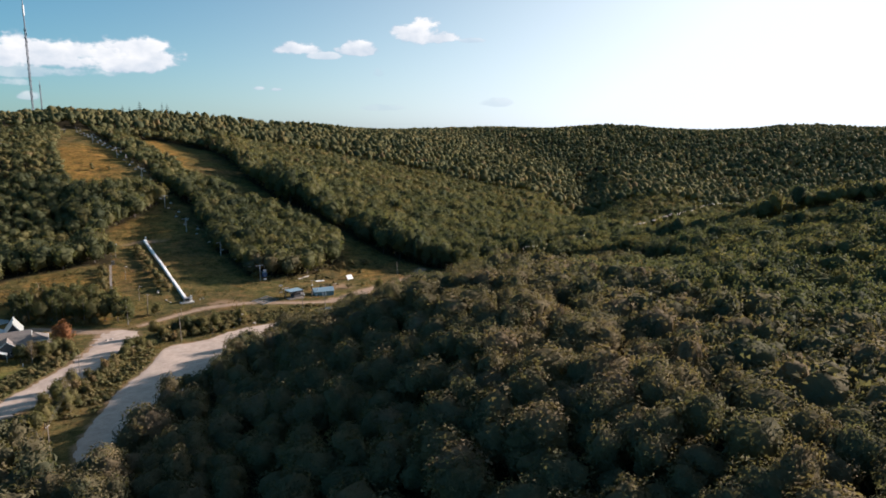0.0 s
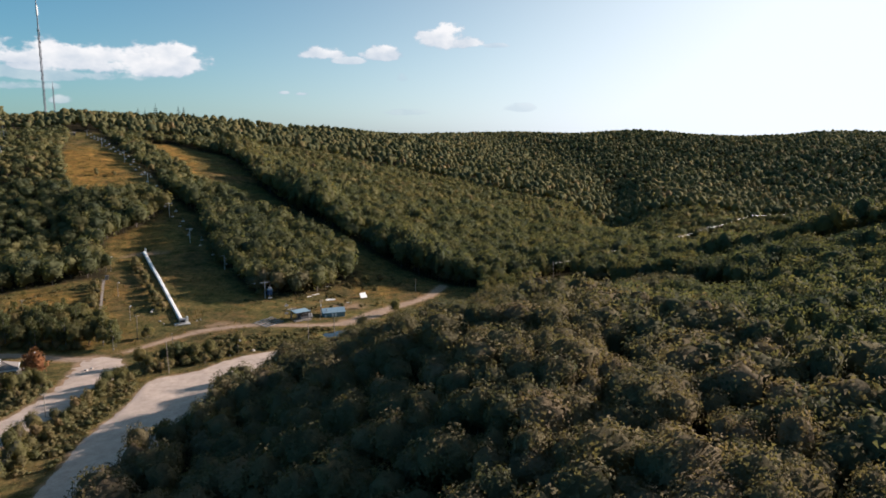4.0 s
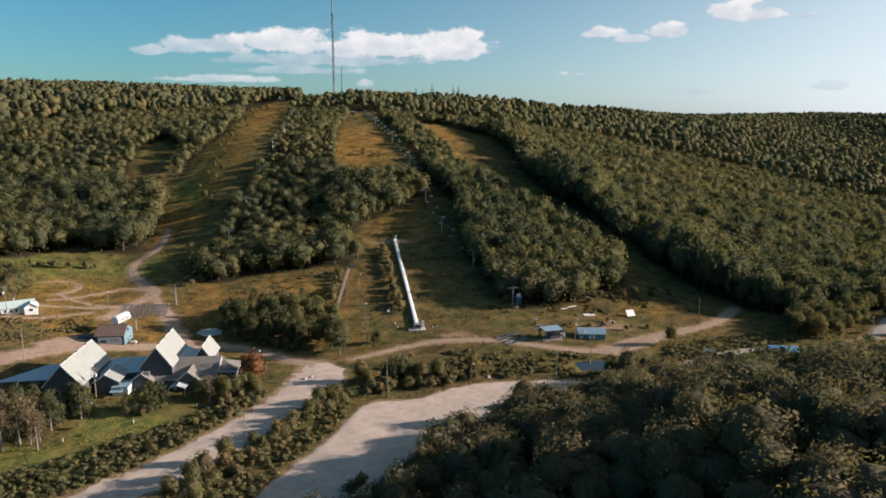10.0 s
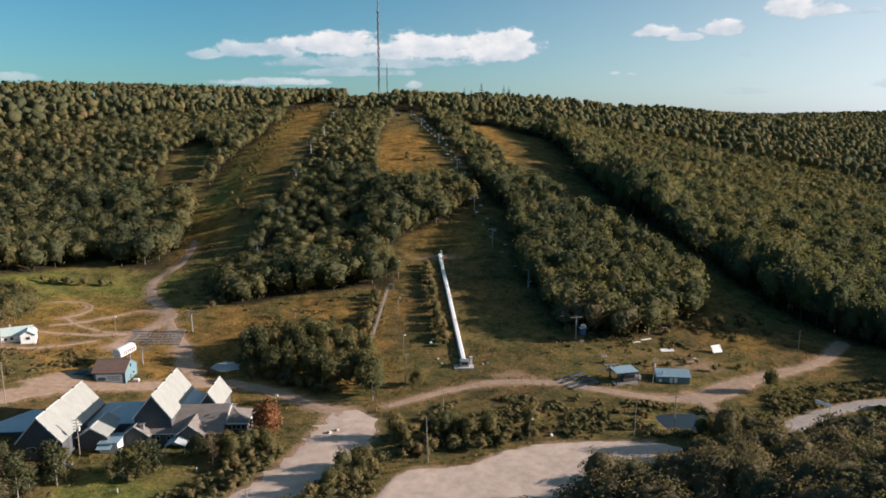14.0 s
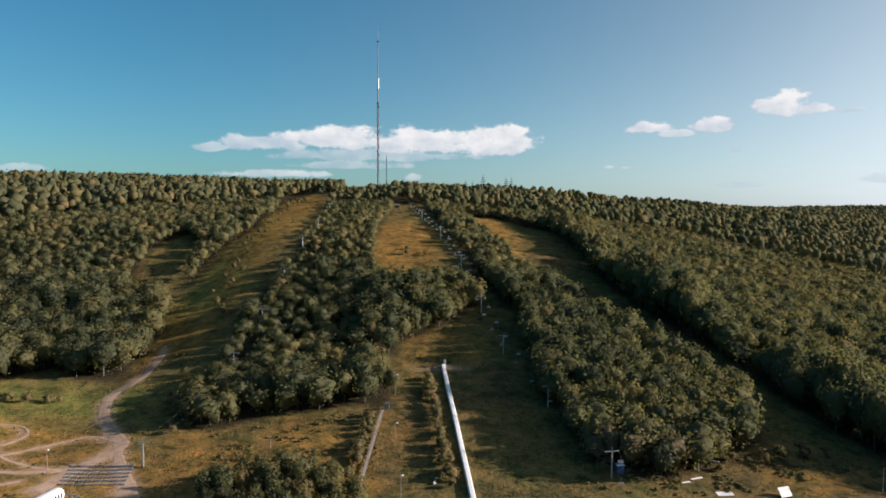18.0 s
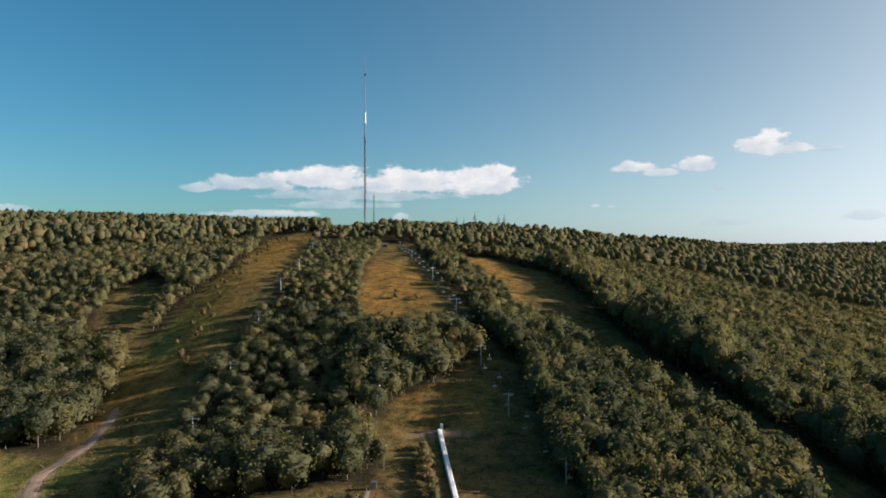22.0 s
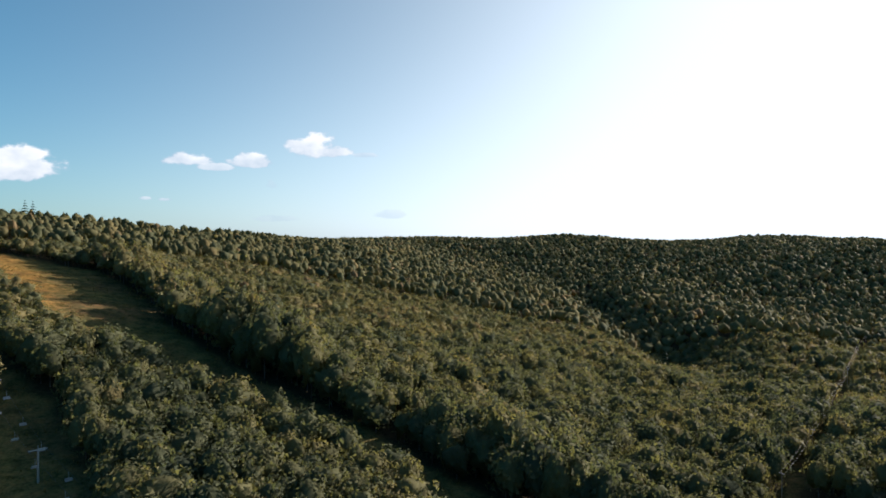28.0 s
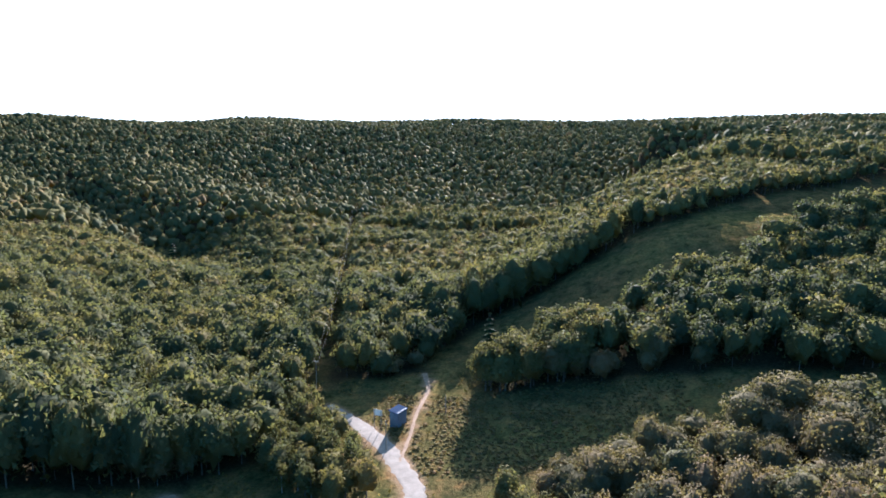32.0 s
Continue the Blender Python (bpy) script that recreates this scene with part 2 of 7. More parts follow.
def ground_material():
    m, nodes, links, bsdf = add_nodes("ground")
    wide = noise_node(nodes, links, 0.02, 5.0, 0.6)
    mid = noise_node(nodes, links, 0.11, 5.0, 0.65)
    fine = noise_node(nodes, links, 0.9, 4.0, 0.7)
    grass = ramp_node(nodes, links, mid, ((0.3, (0.055, 0.052, 0.028)), (0.45, (0.108, 0.086, 0.043)), (0.58, (0.168, 0.116, 0.055)), (0.72, (0.205, 0.118, 0.064))))
    green = ramp_node(nodes, links, mid, ((0.3, (0.088, 0.1, 0.036)), (0.5, (0.162, 0.165, 0.052)), (0.7, (0.24, 0.205, 0.062))))
    gold = ramp_node(nodes, links, mid, ((0.3, (0.1, 0.072, 0.034)), (0.5, (0.24, 0.145, 0.046)), (0.7, (0.35, 0.205, 0.06))))
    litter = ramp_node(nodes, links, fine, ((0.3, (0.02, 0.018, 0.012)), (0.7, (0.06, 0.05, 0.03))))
    dirt = ramp_node(nodes, links, fine, ((0.3, (0.26, 0.165, 0.1)), (0.7, (0.42, 0.29, 0.19))))
    lush = nodes.new("ShaderNodeMath")
    lush.operation = "MULTIPLY_ADD"
    links.new(wide, lush.inputs[0])
    lush.inputs[1].default_value = 1.5
    lush.inputs[2].default_value = -0.52
    lush.use_clamp = True
    field = mix_node(nodes, links, lush.outputs[0], grass, green)
    field = mix_node(nodes, links, attr_node(nodes, "lawn"), field, green)
    field = mix_node(nodes, links, attr_node(nodes, "gold"), field, gold)
    speck = ramp_node(nodes, links, fine, ((0.3, (0.55, 0.55, 0.55)), (0.65, (1.15, 1.15, 1.15))))
    field = mix_node(nodes, links, 1.0, field, speck, "MULTIPLY")
    patch = noise_node(nodes, links, 0.23, 6.0, 0.7)
    tufts = ramp_node(nodes, links, patch, ((0.36, (0.5, 0.58, 0.5)), (0.48, (0.95, 0.98, 0.9)), (0.56, (1.08, 1.0, 0.92)), (0.68, (1.35, 1.14, 0.98))))
    field = mix_node(nodes, links, 1.0, field, tufts, "MULTIPLY")
    field = mix_node(nodes, links, attr_node(nodes, "dirt"), field, dirt)
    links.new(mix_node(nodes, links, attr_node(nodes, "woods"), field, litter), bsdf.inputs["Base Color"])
    bsdf.inputs["Roughness"].default_value = 0.95
    bsdf.inputs["Specular IOR Level"].default_value = 0.0
    bump_node(nodes, links, fine, 0.9, 0.5, bsdf)
    return m


GROUND = ground_material()
LEAVES = foliage("mixed_leaves", ((0.0, (0.07, 0.085, 0.055)), (0.35, (0.12, 0.127, 0.066)), (0.62, (0.172, 0.158, 0.072)), (0.8, (0.21, 0.174, 0.078)), (0.93, (0.235, 0.162, 0.095)), (1.0, (0.225, 0.13, 0.09))), 0.8, 0.48)
BROWN_LEAVES = foliage("browning_leaves", ((0.0, (0.088, 0.097, 0.06)), (0.3, (0.134, 0.126, 0.074)), (0.55, (0.17, 0.142, 0.082)), (0.8, (0.21, 0.162, 0.104)), (0.93, (0.225, 0.185, 0.1)), (1.0, (0.22, 0.145, 0.1))), 0.8, 0.43)
RED_SHINGLE = plain("red_brown_shingle", (0.12, 0.075, 0.055), (0.22, 0.145, 0.11), 1.2, 0.9, 0, 0.6, (0.3, 1, 1), 0.04)
NEEDLES = foliage("needles", ((0.0, (0.012, 0.024, 0.012)), (1.0, (0.03, 0.05, 0.022))), 0.6, 0.12)
BARK = plain("bark", (0.05, 0.042, 0.036), (0.14, 0.12, 0.1), 2.0, 0.9, 0, 0.5, (1, 1, 0.2))
BIRCH = plain("birch_bark", (0.13, 0.12, 0.105), (0.3, 0.28, 0.25), 2.0, 0.85, 0, 0.3, (1, 1, 3.0))
GRAVEL = plain("pale_gravel", (0.38, 0.295, 0.235), (0.58, 0.475, 0.385), 0.35, 0.95, 0, 0.5, None, 0.06)
GREY_GRAVEL = plain("grey_gravel", (0.25, 0.22, 0.19), (0.4, 0.355, 0.31), 0.4, 0.95, 0, 0.5, None, 0.06)
TRACK = plain("brown_gravel", (0.23, 0.16, 0.11), (0.42, 0.31, 0.22), 0.5, 0.95, 0, 0.5, None, 0.06)
CONCRETE = plain("concrete", (0.32, 0.31, 0.29), (0.52, 0.5, 0.47), 1.0, 0.9)
ROOF_PALE = plain("pale_roof_sheet", (0.24, 0.25, 0.225), (0.32, 0.33, 0.3), 0.5, 0.55, 0.0, 0.15, (1, 1, 0.3))
# Blue-grey roof sheet; for west slopes of pale roofs, shade tint in the colour.
ROOF_BLUE_SHADED = plain("blue_and_shaded_roof_sheet", (0.38, 0.42, 0.43), (0.5, 0.54, 0.545), 0.6, 0.42, 0.1, 0.1)
TEAL_ROOF = plain("teal_roof_sheet", (0.22, 0.33, 0.39), (0.32, 0.44, 0.5), 0.6, 0.45, 0.1, 0.1)
MATT_BLUE = plain("matt_dark_blue_felt", (0.02, 0.04, 0.09), (0.04, 0.07, 0.14), 1.0, 1.0)
MATT_BLUE.node_tree.nodes["Principled BSDF"].inputs["Specular IOR Level"].default_value = 0.03
SHINGLE = plain("weathered_brown_shingle", (0.13, 0.115, 0.1), (0.24, 0.21, 0.185), 1.2, 0.9, 0, 0.6, (0.3, 1, 1), 0.04)
SIDING = plain("dark_grey_board_siding", (0.05, 0.055, 0.062), (0.105, 0.11, 0.12), 1.2, 0.75, 0, 0.4, (0.25, 0.25, 5))
BLUE = plain("blue_green_painted_boards", (0.1, 0.185, 0.215), (0.16, 0.26, 0.29), 1.0, 0.6, 0, 0.3, (1, 1, 4))
WHITE = plain("white_paint", (0.66, 0.66, 0.64), (0.82, 0.82, 0.8), 1.0, 0.55, 0, 0.1)
TRIM = plain("pale_trim", (0.55, 0.55, 0.52), (0.72, 0.72, 0.68), 1.0, 0.6, 0, 0.1)
STEEL = plain("galvanised_steel", (0.3, 0.31, 0.32), (0.5, 0.51, 0.52), 2.0, 0.45, 0.7, 0.1)
DARK_STEEL = plain("dark_steel", (0.03, 0.032, 0.035), (0.07, 0.072, 0.075), 2.0, 0.5, 0.5, 0.1)
MAST_STEEL = plain("grey_mast_steel", (0.1, 0.11, 0.13), (0.17, 0.18, 0.2), 0.2, 0.6, 0.3, 0)
TIMBER = plain("grey_pole_timber", (0.17, 0.14, 0.11), (0.36, 0.31, 0.26), 1.5, 0.9, 0, 0.4, (1, 1, 0.15))
PLASTIC = plain("white_plastic_sheet", (0.72, 0.71, 0.68), (0.86, 0.85, 0.82), 0.4, 0.75, 0, 0.1)
GLASS = plain("dark_window_glass", (0.015, 0.02, 0.025), (0.03, 0.036, 0.042), 0.5, 0.08, 0, 0)
WATER = plain("dark_pond_water", (0.012, 0.016, 0.016), (0.022, 0.026, 0.025), 0.4, 0.06, 0, 0.02)
ROCK = plain("pale_rock", (0.3, 0.27, 0.24), (0.5, 0.47, 0.43), 1.2, 0.9, 0, 0.8, None, 0.1)

# ---- the lie of the land: plan functions in metres, x east, y up the main hill ----
def smooth(a, b, v):
    s = np.clip((v - a) / (b - a), 0.0, 1.0)
    return s * s * (3 - 2 * s)


def soft_max(a, b, k):
    h = np.clip(0.5 + 0.5 * (a - b) / k, 0, 1)
    return b + (a - b) * h + k * h * (1 - h)


def soft_min(a, b, k):
    return -soft_max(-a, -b, k)


def waves(x, y, size, seed):
    """Rolling unevenness between about -1 and 1, of the given size in metres."""
    out, amp, f, rnd = 0.0, 0.5, 2 * math.pi / size, np.random.default_rng(seed)
    for n in range(4):
        for _ in range(3):
            a, p = rnd.uniform(0, 2 * math.pi, 2)
            out = out + amp / 1.7 * np.sin(f * (x * math.cos(a) + y * math.sin(a)) + p)
        amp, f = amp * 0.5, f * 1.9
    return out


def inside_edge(x, y, line):
    """Signed distance to an open line in plan; positive to the right of its direction."""
    best, side = np.full(np.shape(x), 1e9), np.ones(np.shape(x))
    for (ax, ay), (bx, by) in zip(line, line[1:]):
        dx, dy = bx - ax, by - ay
        u = np.clip(((x - ax) * dx + (y - ay) * dy) / (dx * dx + dy * dy), 0, 1)
        d = np.hypot(x - ax - u * dx, y - ay - u * dy)
        s = np.sign((x - ax) * dy - (y - ay) * dx)
        near = d < best
        best, side = np.where(near, d, best), np.where(near, s, side)
    return best * side


SOUTH_FOOT = ((-30, -400), (0, 60), (14, 180), (48, 280), (100, 322), (200, 352), (290, 372), (420, 400), (620, 400), (900, 300))


def land(x, y):
    """Height of the ground."""
    x, y = np.asarray(x, float), np.asarray(y, float)
    base = 1.0 - 0.022 * np.clip(x - 40, 0, 220) + 0.13 * np.clip(-x - 12, 0, 400) * smooth(300, 380, y)
    base = base + 0.06 * np.clip(-x - 60, 0, 300) * (1 - smooth(300, 380, y))
    s = y - 402 - 34 * smooth(-50, -110, x) * smooth(420, 520, y) - 20 * smooth(110, 170, x) * smooth(560, 470, y)
    up_hill = np.interp(s, (-60, 0, 130, 200, 310, 420, 660, 900, 2500), (-9, 2, 21, 38, 72, 90, 119, 125, 125))
    up_hill = up_hill - 42 * smooth(200, 700, x) * smooth(250, 500, s)
    up_hill = up_hill + 8 * smooth(-100, -500, x) * smooth(100, 500, s)
    w = (x - 230) * -0.674 + (y - 420) * 0.739
    east_flank = np.interp(w, (-900, -60, 0, 63, 130, 320, 600, 900), (-120, -12, -3, 14, 29, 68, 112, 130))
    north = soft_min(up_hill, east_flank, 14)
    d = inside_edge(x, y, SOUTH_FOOT)
    south = 34 * smooth(-8, 112, d) + np.interp(x, (0, 290, 400, 520, 700, 1000), (0, 0, 12, 22, 36, 50)) * smooth(30, 170, d) - 6 * smooth(0, -60, d)
    z = soft_max(np.maximum(base, -6), north, 4)
    z = soft_max(z, south - 0.5, 5)
    r = np.hypot(x - 300, y - 500)
    ring = (91 + 10 * waves(x, y, 900, 4)) * smooth(520, 1500, r) * smooth(300, 800, x + 0.25 * y) - 8
    ring = np.maximum(ring, (74 + 9 * waves(x, y, 900, 5)) * smooth(900, 1900, np.hypot(x - 100, y - 300)) - 8)
    ring = ring + 18 * np.exp(-(((x - 1650) / 500) ** 2) - ((y + 220) / 420) ** 2)
    ring = ring + 12 * np.exp(-(((x - 1775) / 130) ** 2) - ((y - 1198) / 130) ** 2) + 10 * np.exp(-(((x - 1500) / 160) ** 2) - ((y - 760) / 120) ** 2)
    z = soft_max(z, ring, 12)
    u = (x - 470) * 0.673 + (y - 600) * 0.74
    v = (x - 470) * -0.74 + (y - 600) * 0.673
    gully = 9 * np.exp(-((v - 22) / 38) ** 2) - 15 * np.exp(-((v + 42) / 34) ** 2) + 13 * np.exp(-((v + 135) / 62) ** 2)
    z = z + gully * smooth(-60, 90, u) * smooth(800, 480, u)
    hollow = np.exp(-(((x - 262) / 64) ** 4) - ((y - 288) / 78) ** 4)
    z = z - 0.45 * hollow * np.maximum(z - 2 - 0.04 * np.clip(345 - y, 0, 200), 0)
    z = z - 9 * np.exp(-(((x - 375) / 60) ** 4) - ((y - 262) / 70) ** 4)
    z = z - 1.5 * np.exp(-(((x - 137.5) / 9.5) ** 6) - ((y - 362.3) / 6.2) ** 6)
    rough = smooth(430, 520, y) + smooth(10, 60, d)
    return z + 1.3 * waves(x, y, 90, 2) * np.clip(rough, 0.08, 1) + 0.25 * waves(x, y, 14, 3) * np.clip(rough + 0.3, 0, 1)


# ---- open ground in plan: fields, lanes cut through the woods, clearings ----
SOUTH_EDGE = ((-75, 258), (-30, 258), (-12, 245), (-6, 200), (6, 200), (14, 240), (36, 271), (58, 300), (80, 318), (104, 330), (128, 344), (160, 351), (200, 362),
      (235, 362), (252, 348), (292, 366), (322, 366), (345, 378), (330, 425), (300, 434), (262, 425), (240, 442), (222, 470))
EAST_RUN = ((212, 530), (198, 580), (179, 640), (178, 700), (184, 780), (178, 865), (130, 918), (90, 924), (106, 800), (115, 735), (122, 680), (131, 640),
      (156, 590), (178, 540), (190, 490), (184, 462), (160, 442), (127, 430), (110, 441), (104, 504), (106, 548), (104, 601), (94, 630))
MIDDLE_RUN = ((86, 690), (72, 830), (56, 979), (27, 965), (16, 775), (17, 687), (18, 645), (37, 628), (58, 628), (70, 640), (84, 612), (66, 582), (42, 563),
      (36, 546), (22, 553), (11, 549), (15, 534), (36, 524), (37, 492), (20, 488), (-8, 482), (-28, 470), (-40, 468))
WEST_RUN = ((-52, 490), (-46, 560), (-50, 601), (-44, 642), (-38, 696), (-37, 788), (-44, 985), (-55, 1064), (-76, 1064), (-94, 962), (-86, 801), (-99, 700),
      (-104, 641), (-102, 595), (-94, 565), (-93, 528), (-104, 526), (-129, 545), (-147, 518), (-165, 495), (-215, 470), (-215, 330), (-120, 290))
CLEARING_SHAPE = ((-136, 640), (-150, 720), (-137, 772), (-118, 735), (-110, 690), (-100, 660), (-106, 632))
LANE_SHAPE = ((244, 352), (252, 366), (316, 368), (318, 340), (312, 300), (306, 240), (314, 160), (290, 160), (276, 235), (272, 290), (262, 325))
POWER_LANE_SHAPE = ((316, 424), (552, 492), (760, 556), (758, 564), (550, 501), (314, 433))
WIDE_LANE_SHAPE = ((330, 374), (350, 332), (392, 286), (438, 232), (490, 174), (560, 96), (606, 132), (534, 218), (484, 276), (446, 328), (402, 378), (350, 398))
OPEN = {"base": SOUTH_EDGE + EAST_RUN + MIDDLE_RUN + WEST_RUN, "clearing": CLEARING_SHAPE, "lane": LANE_SHAPE, "power_lane": POWER_LANE_SHAPE, "wide_lane": WIDE_LANE_SHAPE}


def in_shape(x, y, shape):
    hit = np.zeros(np.shape(x), bool)
    for (ax, ay), (bx, by) in zip(shape, shape[1:] + shape[:1]):
        cross = (ay > y) != (by > y)
        hit ^= cross & (x < (bx - ax) * (y - ay) / ((by - ay) or 1e-9) + ax)
    return hit


def open_ground(x, y):
    wob_x, wob_y = x + 2.5 * waves(x, y, 22, 8), y + 2.5 * waves(x, y, 22, 9)
    hit = np.zeros(np.shape(x), bool)
    for shape in OPEN.values():
        hit |= in_shape(wob_x, wob_y, shape)
    return hit


# ---- roads and tracks: centre lines with half widths ----
ROADS = {}
ROADS["road"] = (GRAVEL, ((-260, 150, 5.5), (-170, 190, 6), (-110, 218, 6.5), (-75, 238, 6.5), (-40, 262, 7), (-14, 287, 7.5), (5, 313, 8), (17, 332, 8.5), (24, 348, 11), (27, 362, 9), (24, 372, 5)))
ROADS["upper_road"] = (TRACK, ((24, 370, 3.5), (14, 375, 2.6), (0, 388, 2.4), (-18, 396, 2.6), (-36, 391, 3.2), (-52, 384, 3.4), (-62, 382, 3.4), (-76, 376, 4.2), (-90, 362, 4.6), (-130, 346, 5)))
ROADS["field_track"] = (TRACK, ((38, 375, 1.6), (57, 387, 1.8), (76, 395, 1.8), (101, 394, 2.0), (118, 387, 2.0), (135, 381, 2.2), (150, 381, 4.6), (163, 391, 5.6), (180, 401, 3.2), (204, 412, 2.2), (218, 421, 2.4), (238, 442, 3.0)))
ROADS["valley_road"] = (GREY_GRAVEL, ((162, 352, 4), (183, 366, 3.2), (205, 375, 3), (230, 377, 3), (250, 374, 3), (262, 381, 3), (278, 391, 3), (292, 404, 3), (301, 414, 2.2), (308, 421, 1.2)))
ROADS["hill_path"] = (TRACK, ((-72, 418, 2.5), (-69, 436, 2.6), (-60, 456, 3.0), (-71, 470, 2.6), (-82, 488, 2.4), (-88, 508, 2.4), (-80, 528, 2.2), (-82, 556, 2.0), (-86, 572, 1.4)))
ROADS["cabin_path"] = (TRACK, ((-62, 458, 1.0), (-76, 466, 0.7), (-84, 458, 0.8), (-92, 447, 0.8), (-99, 438, 0.8), (-106, 436, 0.5)))
ROADS["loop_path"] = (TRACK, ((-104, 446, 0.9), (-100, 453, 1.0), (-98, 462, 0.8), (-103, 471, 0.6), (-113, 474, 0.5), (-119, 466, 0.3)))
ROADS["cross_path"] = (TRACK, ((-104, 448, 1.0), (-96, 440, 0.8), (-86, 436, 0.8), (-76, 434, 1.0), (-68, 436, 1.2)))
ROADS["field_path"] = (TRACK, ((-62, 452, 1.6), (-66, 442, 1.4), (-72, 434, 1.3), (-84, 430, 1.1), (-96, 428, 0.9), (-106, 428, 0.8)))
ROADS["bank_path"] = (TRACK, ((-80, 424, 0.6), (-90, 414, 0.9), (-100, 408, 1.0), (-112, 407, 0.5)))
ROADS["yard_path"] = (TRACK, ((-30, 394, 2.0), (-40, 408, 3.4), (-46, 424, 3.4), (-56, 442, 2.2), (-62, 455, 1.4)))
ROADS["trail"] = (TRACK, ((268, 384, 0.6), (286, 385, 0.6), (303, 387, 0.6), (324, 387, 0.8), (342, 393, 1.0)))
LOT = ((0, 205), (2, 238), (17, 279), (31, 303), (42, 329), (46, 333), (55, 333), (63, 335), (75, 344), (88, 348), (105, 349), (120, 348), (130, 342), (114, 331), (95, 319), (86, 307), (74, 295), (63, 288), (54, 274), (40, 257), (25, 236), (12, 205))
ROADS["ditch_track"] = (TRACK, ((147, 386, 2.4), (149, 377, 2.2), (150.5, 369, 2.0), (152, 361, 1.8), (154, 352, 1.4)))
POND = ((129, 357), (136, 356.5), (143.5, 358), (146, 362), (146, 366.5), (138, 368), (131, 367.5), (128, 362))
YARD = ((-82, 374), (-72, 378), (-66, 386), (-64, 394), (-70, 397), (-78, 390), (-86, 380))


def along(line, step=2.0):
    """A centre line, made smooth and even."""
    p = np.array(line, float)
    s = np.r_[0, np.cumsum(np.hypot(*np.diff(p[:, :2], axis=0).T))]
    u = np.arange(0, s[-1], step)
    q = np.stack([np.interp(u, s, p[:, k]) for k in range(3)], 1)
    for _ in range(6):
        q[1:-1] = (q[:-2] + 2 * q[1:-1] + q[2:]) / 4
    return q


def road_distance(x, y):
    """How far outside the nearest road edge a place is."""
    best = np.full(np.shape(x), 1e3)
    for _, line in ROADS.values():
        for px, py, half in along(line, 4.0):
            best = np.minimum(best, np.hypot(x - px, y - py) - half)
    for shape in (LOT, YARD, POND):
        best = np.where(in_shape(x, y, shape), -1.0, best)
    return best


def spaced(parts):
    out = [np.arange(a, b, d) for a, b, d in parts]
    return np.concatenate(out + [[parts[-1][1]]])


GX = spaced(((-4600, -1600, 300), (-1600, -600, 50), (-600, -240, 12), (-240, 360, 2.5), (360, 720, 6), (720, 1500, 20), (1500, 4600, 100)))
GY = spaced(((-4600, -1600, 300), (-1600, -300, 50), (-300, 160, 8), (160, 640, 2.5), (640, 1120, 6), (1120, 1800, 20), (1800, 4600, 100)))
XX, YY = np.meshgrid(GX, GY)
ZZ = land(XX, YY)


def ground_z(x, y):
    """The height of the ground sheet itself."""
    x, y = np.asarray(x, float), np.asarray(y, float)
    i, j = np.clip(np.searchsorted(GX, x) - 1, 0, len(GX) - 2), np.clip(np.searchsorted(GY, y) - 1, 0, len(GY) - 2)
    u, v = (x - GX[i]) / (GX[i + 1] - GX[i]), (y - GY[j]) / (GY[j + 1] - GY[j])
    return (ZZ[j, i] * (1 - u) + ZZ[j, i + 1] * u) * (1 - v) + (ZZ[j + 1, i] * (1 - u) + ZZ[j + 1, i + 1] * u) * v


def gz(x, y):
    return float(ground_z(x, y))


def mesh_from(name, verts, faces, material, smooth_faces=False, attrs=(), normals=None):
    """A mesh from arrays; faces is an n x 3 or n x 4 array."""
    verts, faces = np.asarray(verts, np.float32), np.asarray(faces, np.int32)
    me = bpy.data.meshes.new(name)
    n, k = faces.shape
    me.vertices.add(len(verts)), me.loops.add(n * k), me.polygons.add(n)
    me.vertices.foreach_set("co", verts.ravel())
    me.loops.foreach_set("vertex_index", faces.ravel())
    me.polygons.foreach_set("loop_start", np.arange(0, n * k, k, dtype=np.int32))
    me.polygons.foreach_set("use_smooth", np.full(n, smooth_faces))
    for key, values in attrs:
        a = me.attributes.new(key, "FLOAT", "POINT")
        a.data.foreach_set("value", np.asarray(values, np.float32))
    me.update(calc_edges=True)
    me.validate()
    if normals is not None:
        a = me.attributes.new("custom_normal", "FLOAT_VECTOR", "POINT")
        a.data.foreach_set("vector", np.asarray(normals, np.float32).ravel())
    me.materials.append(material)
    return me


def grid_faces(rows, cols):
    k = np.arange((rows - 1) * (cols - 1))
    a = k // (cols - 1) * cols + k % (cols - 1)
    return np.stack([a, a + 1, a + cols + 1, a + cols], 1)


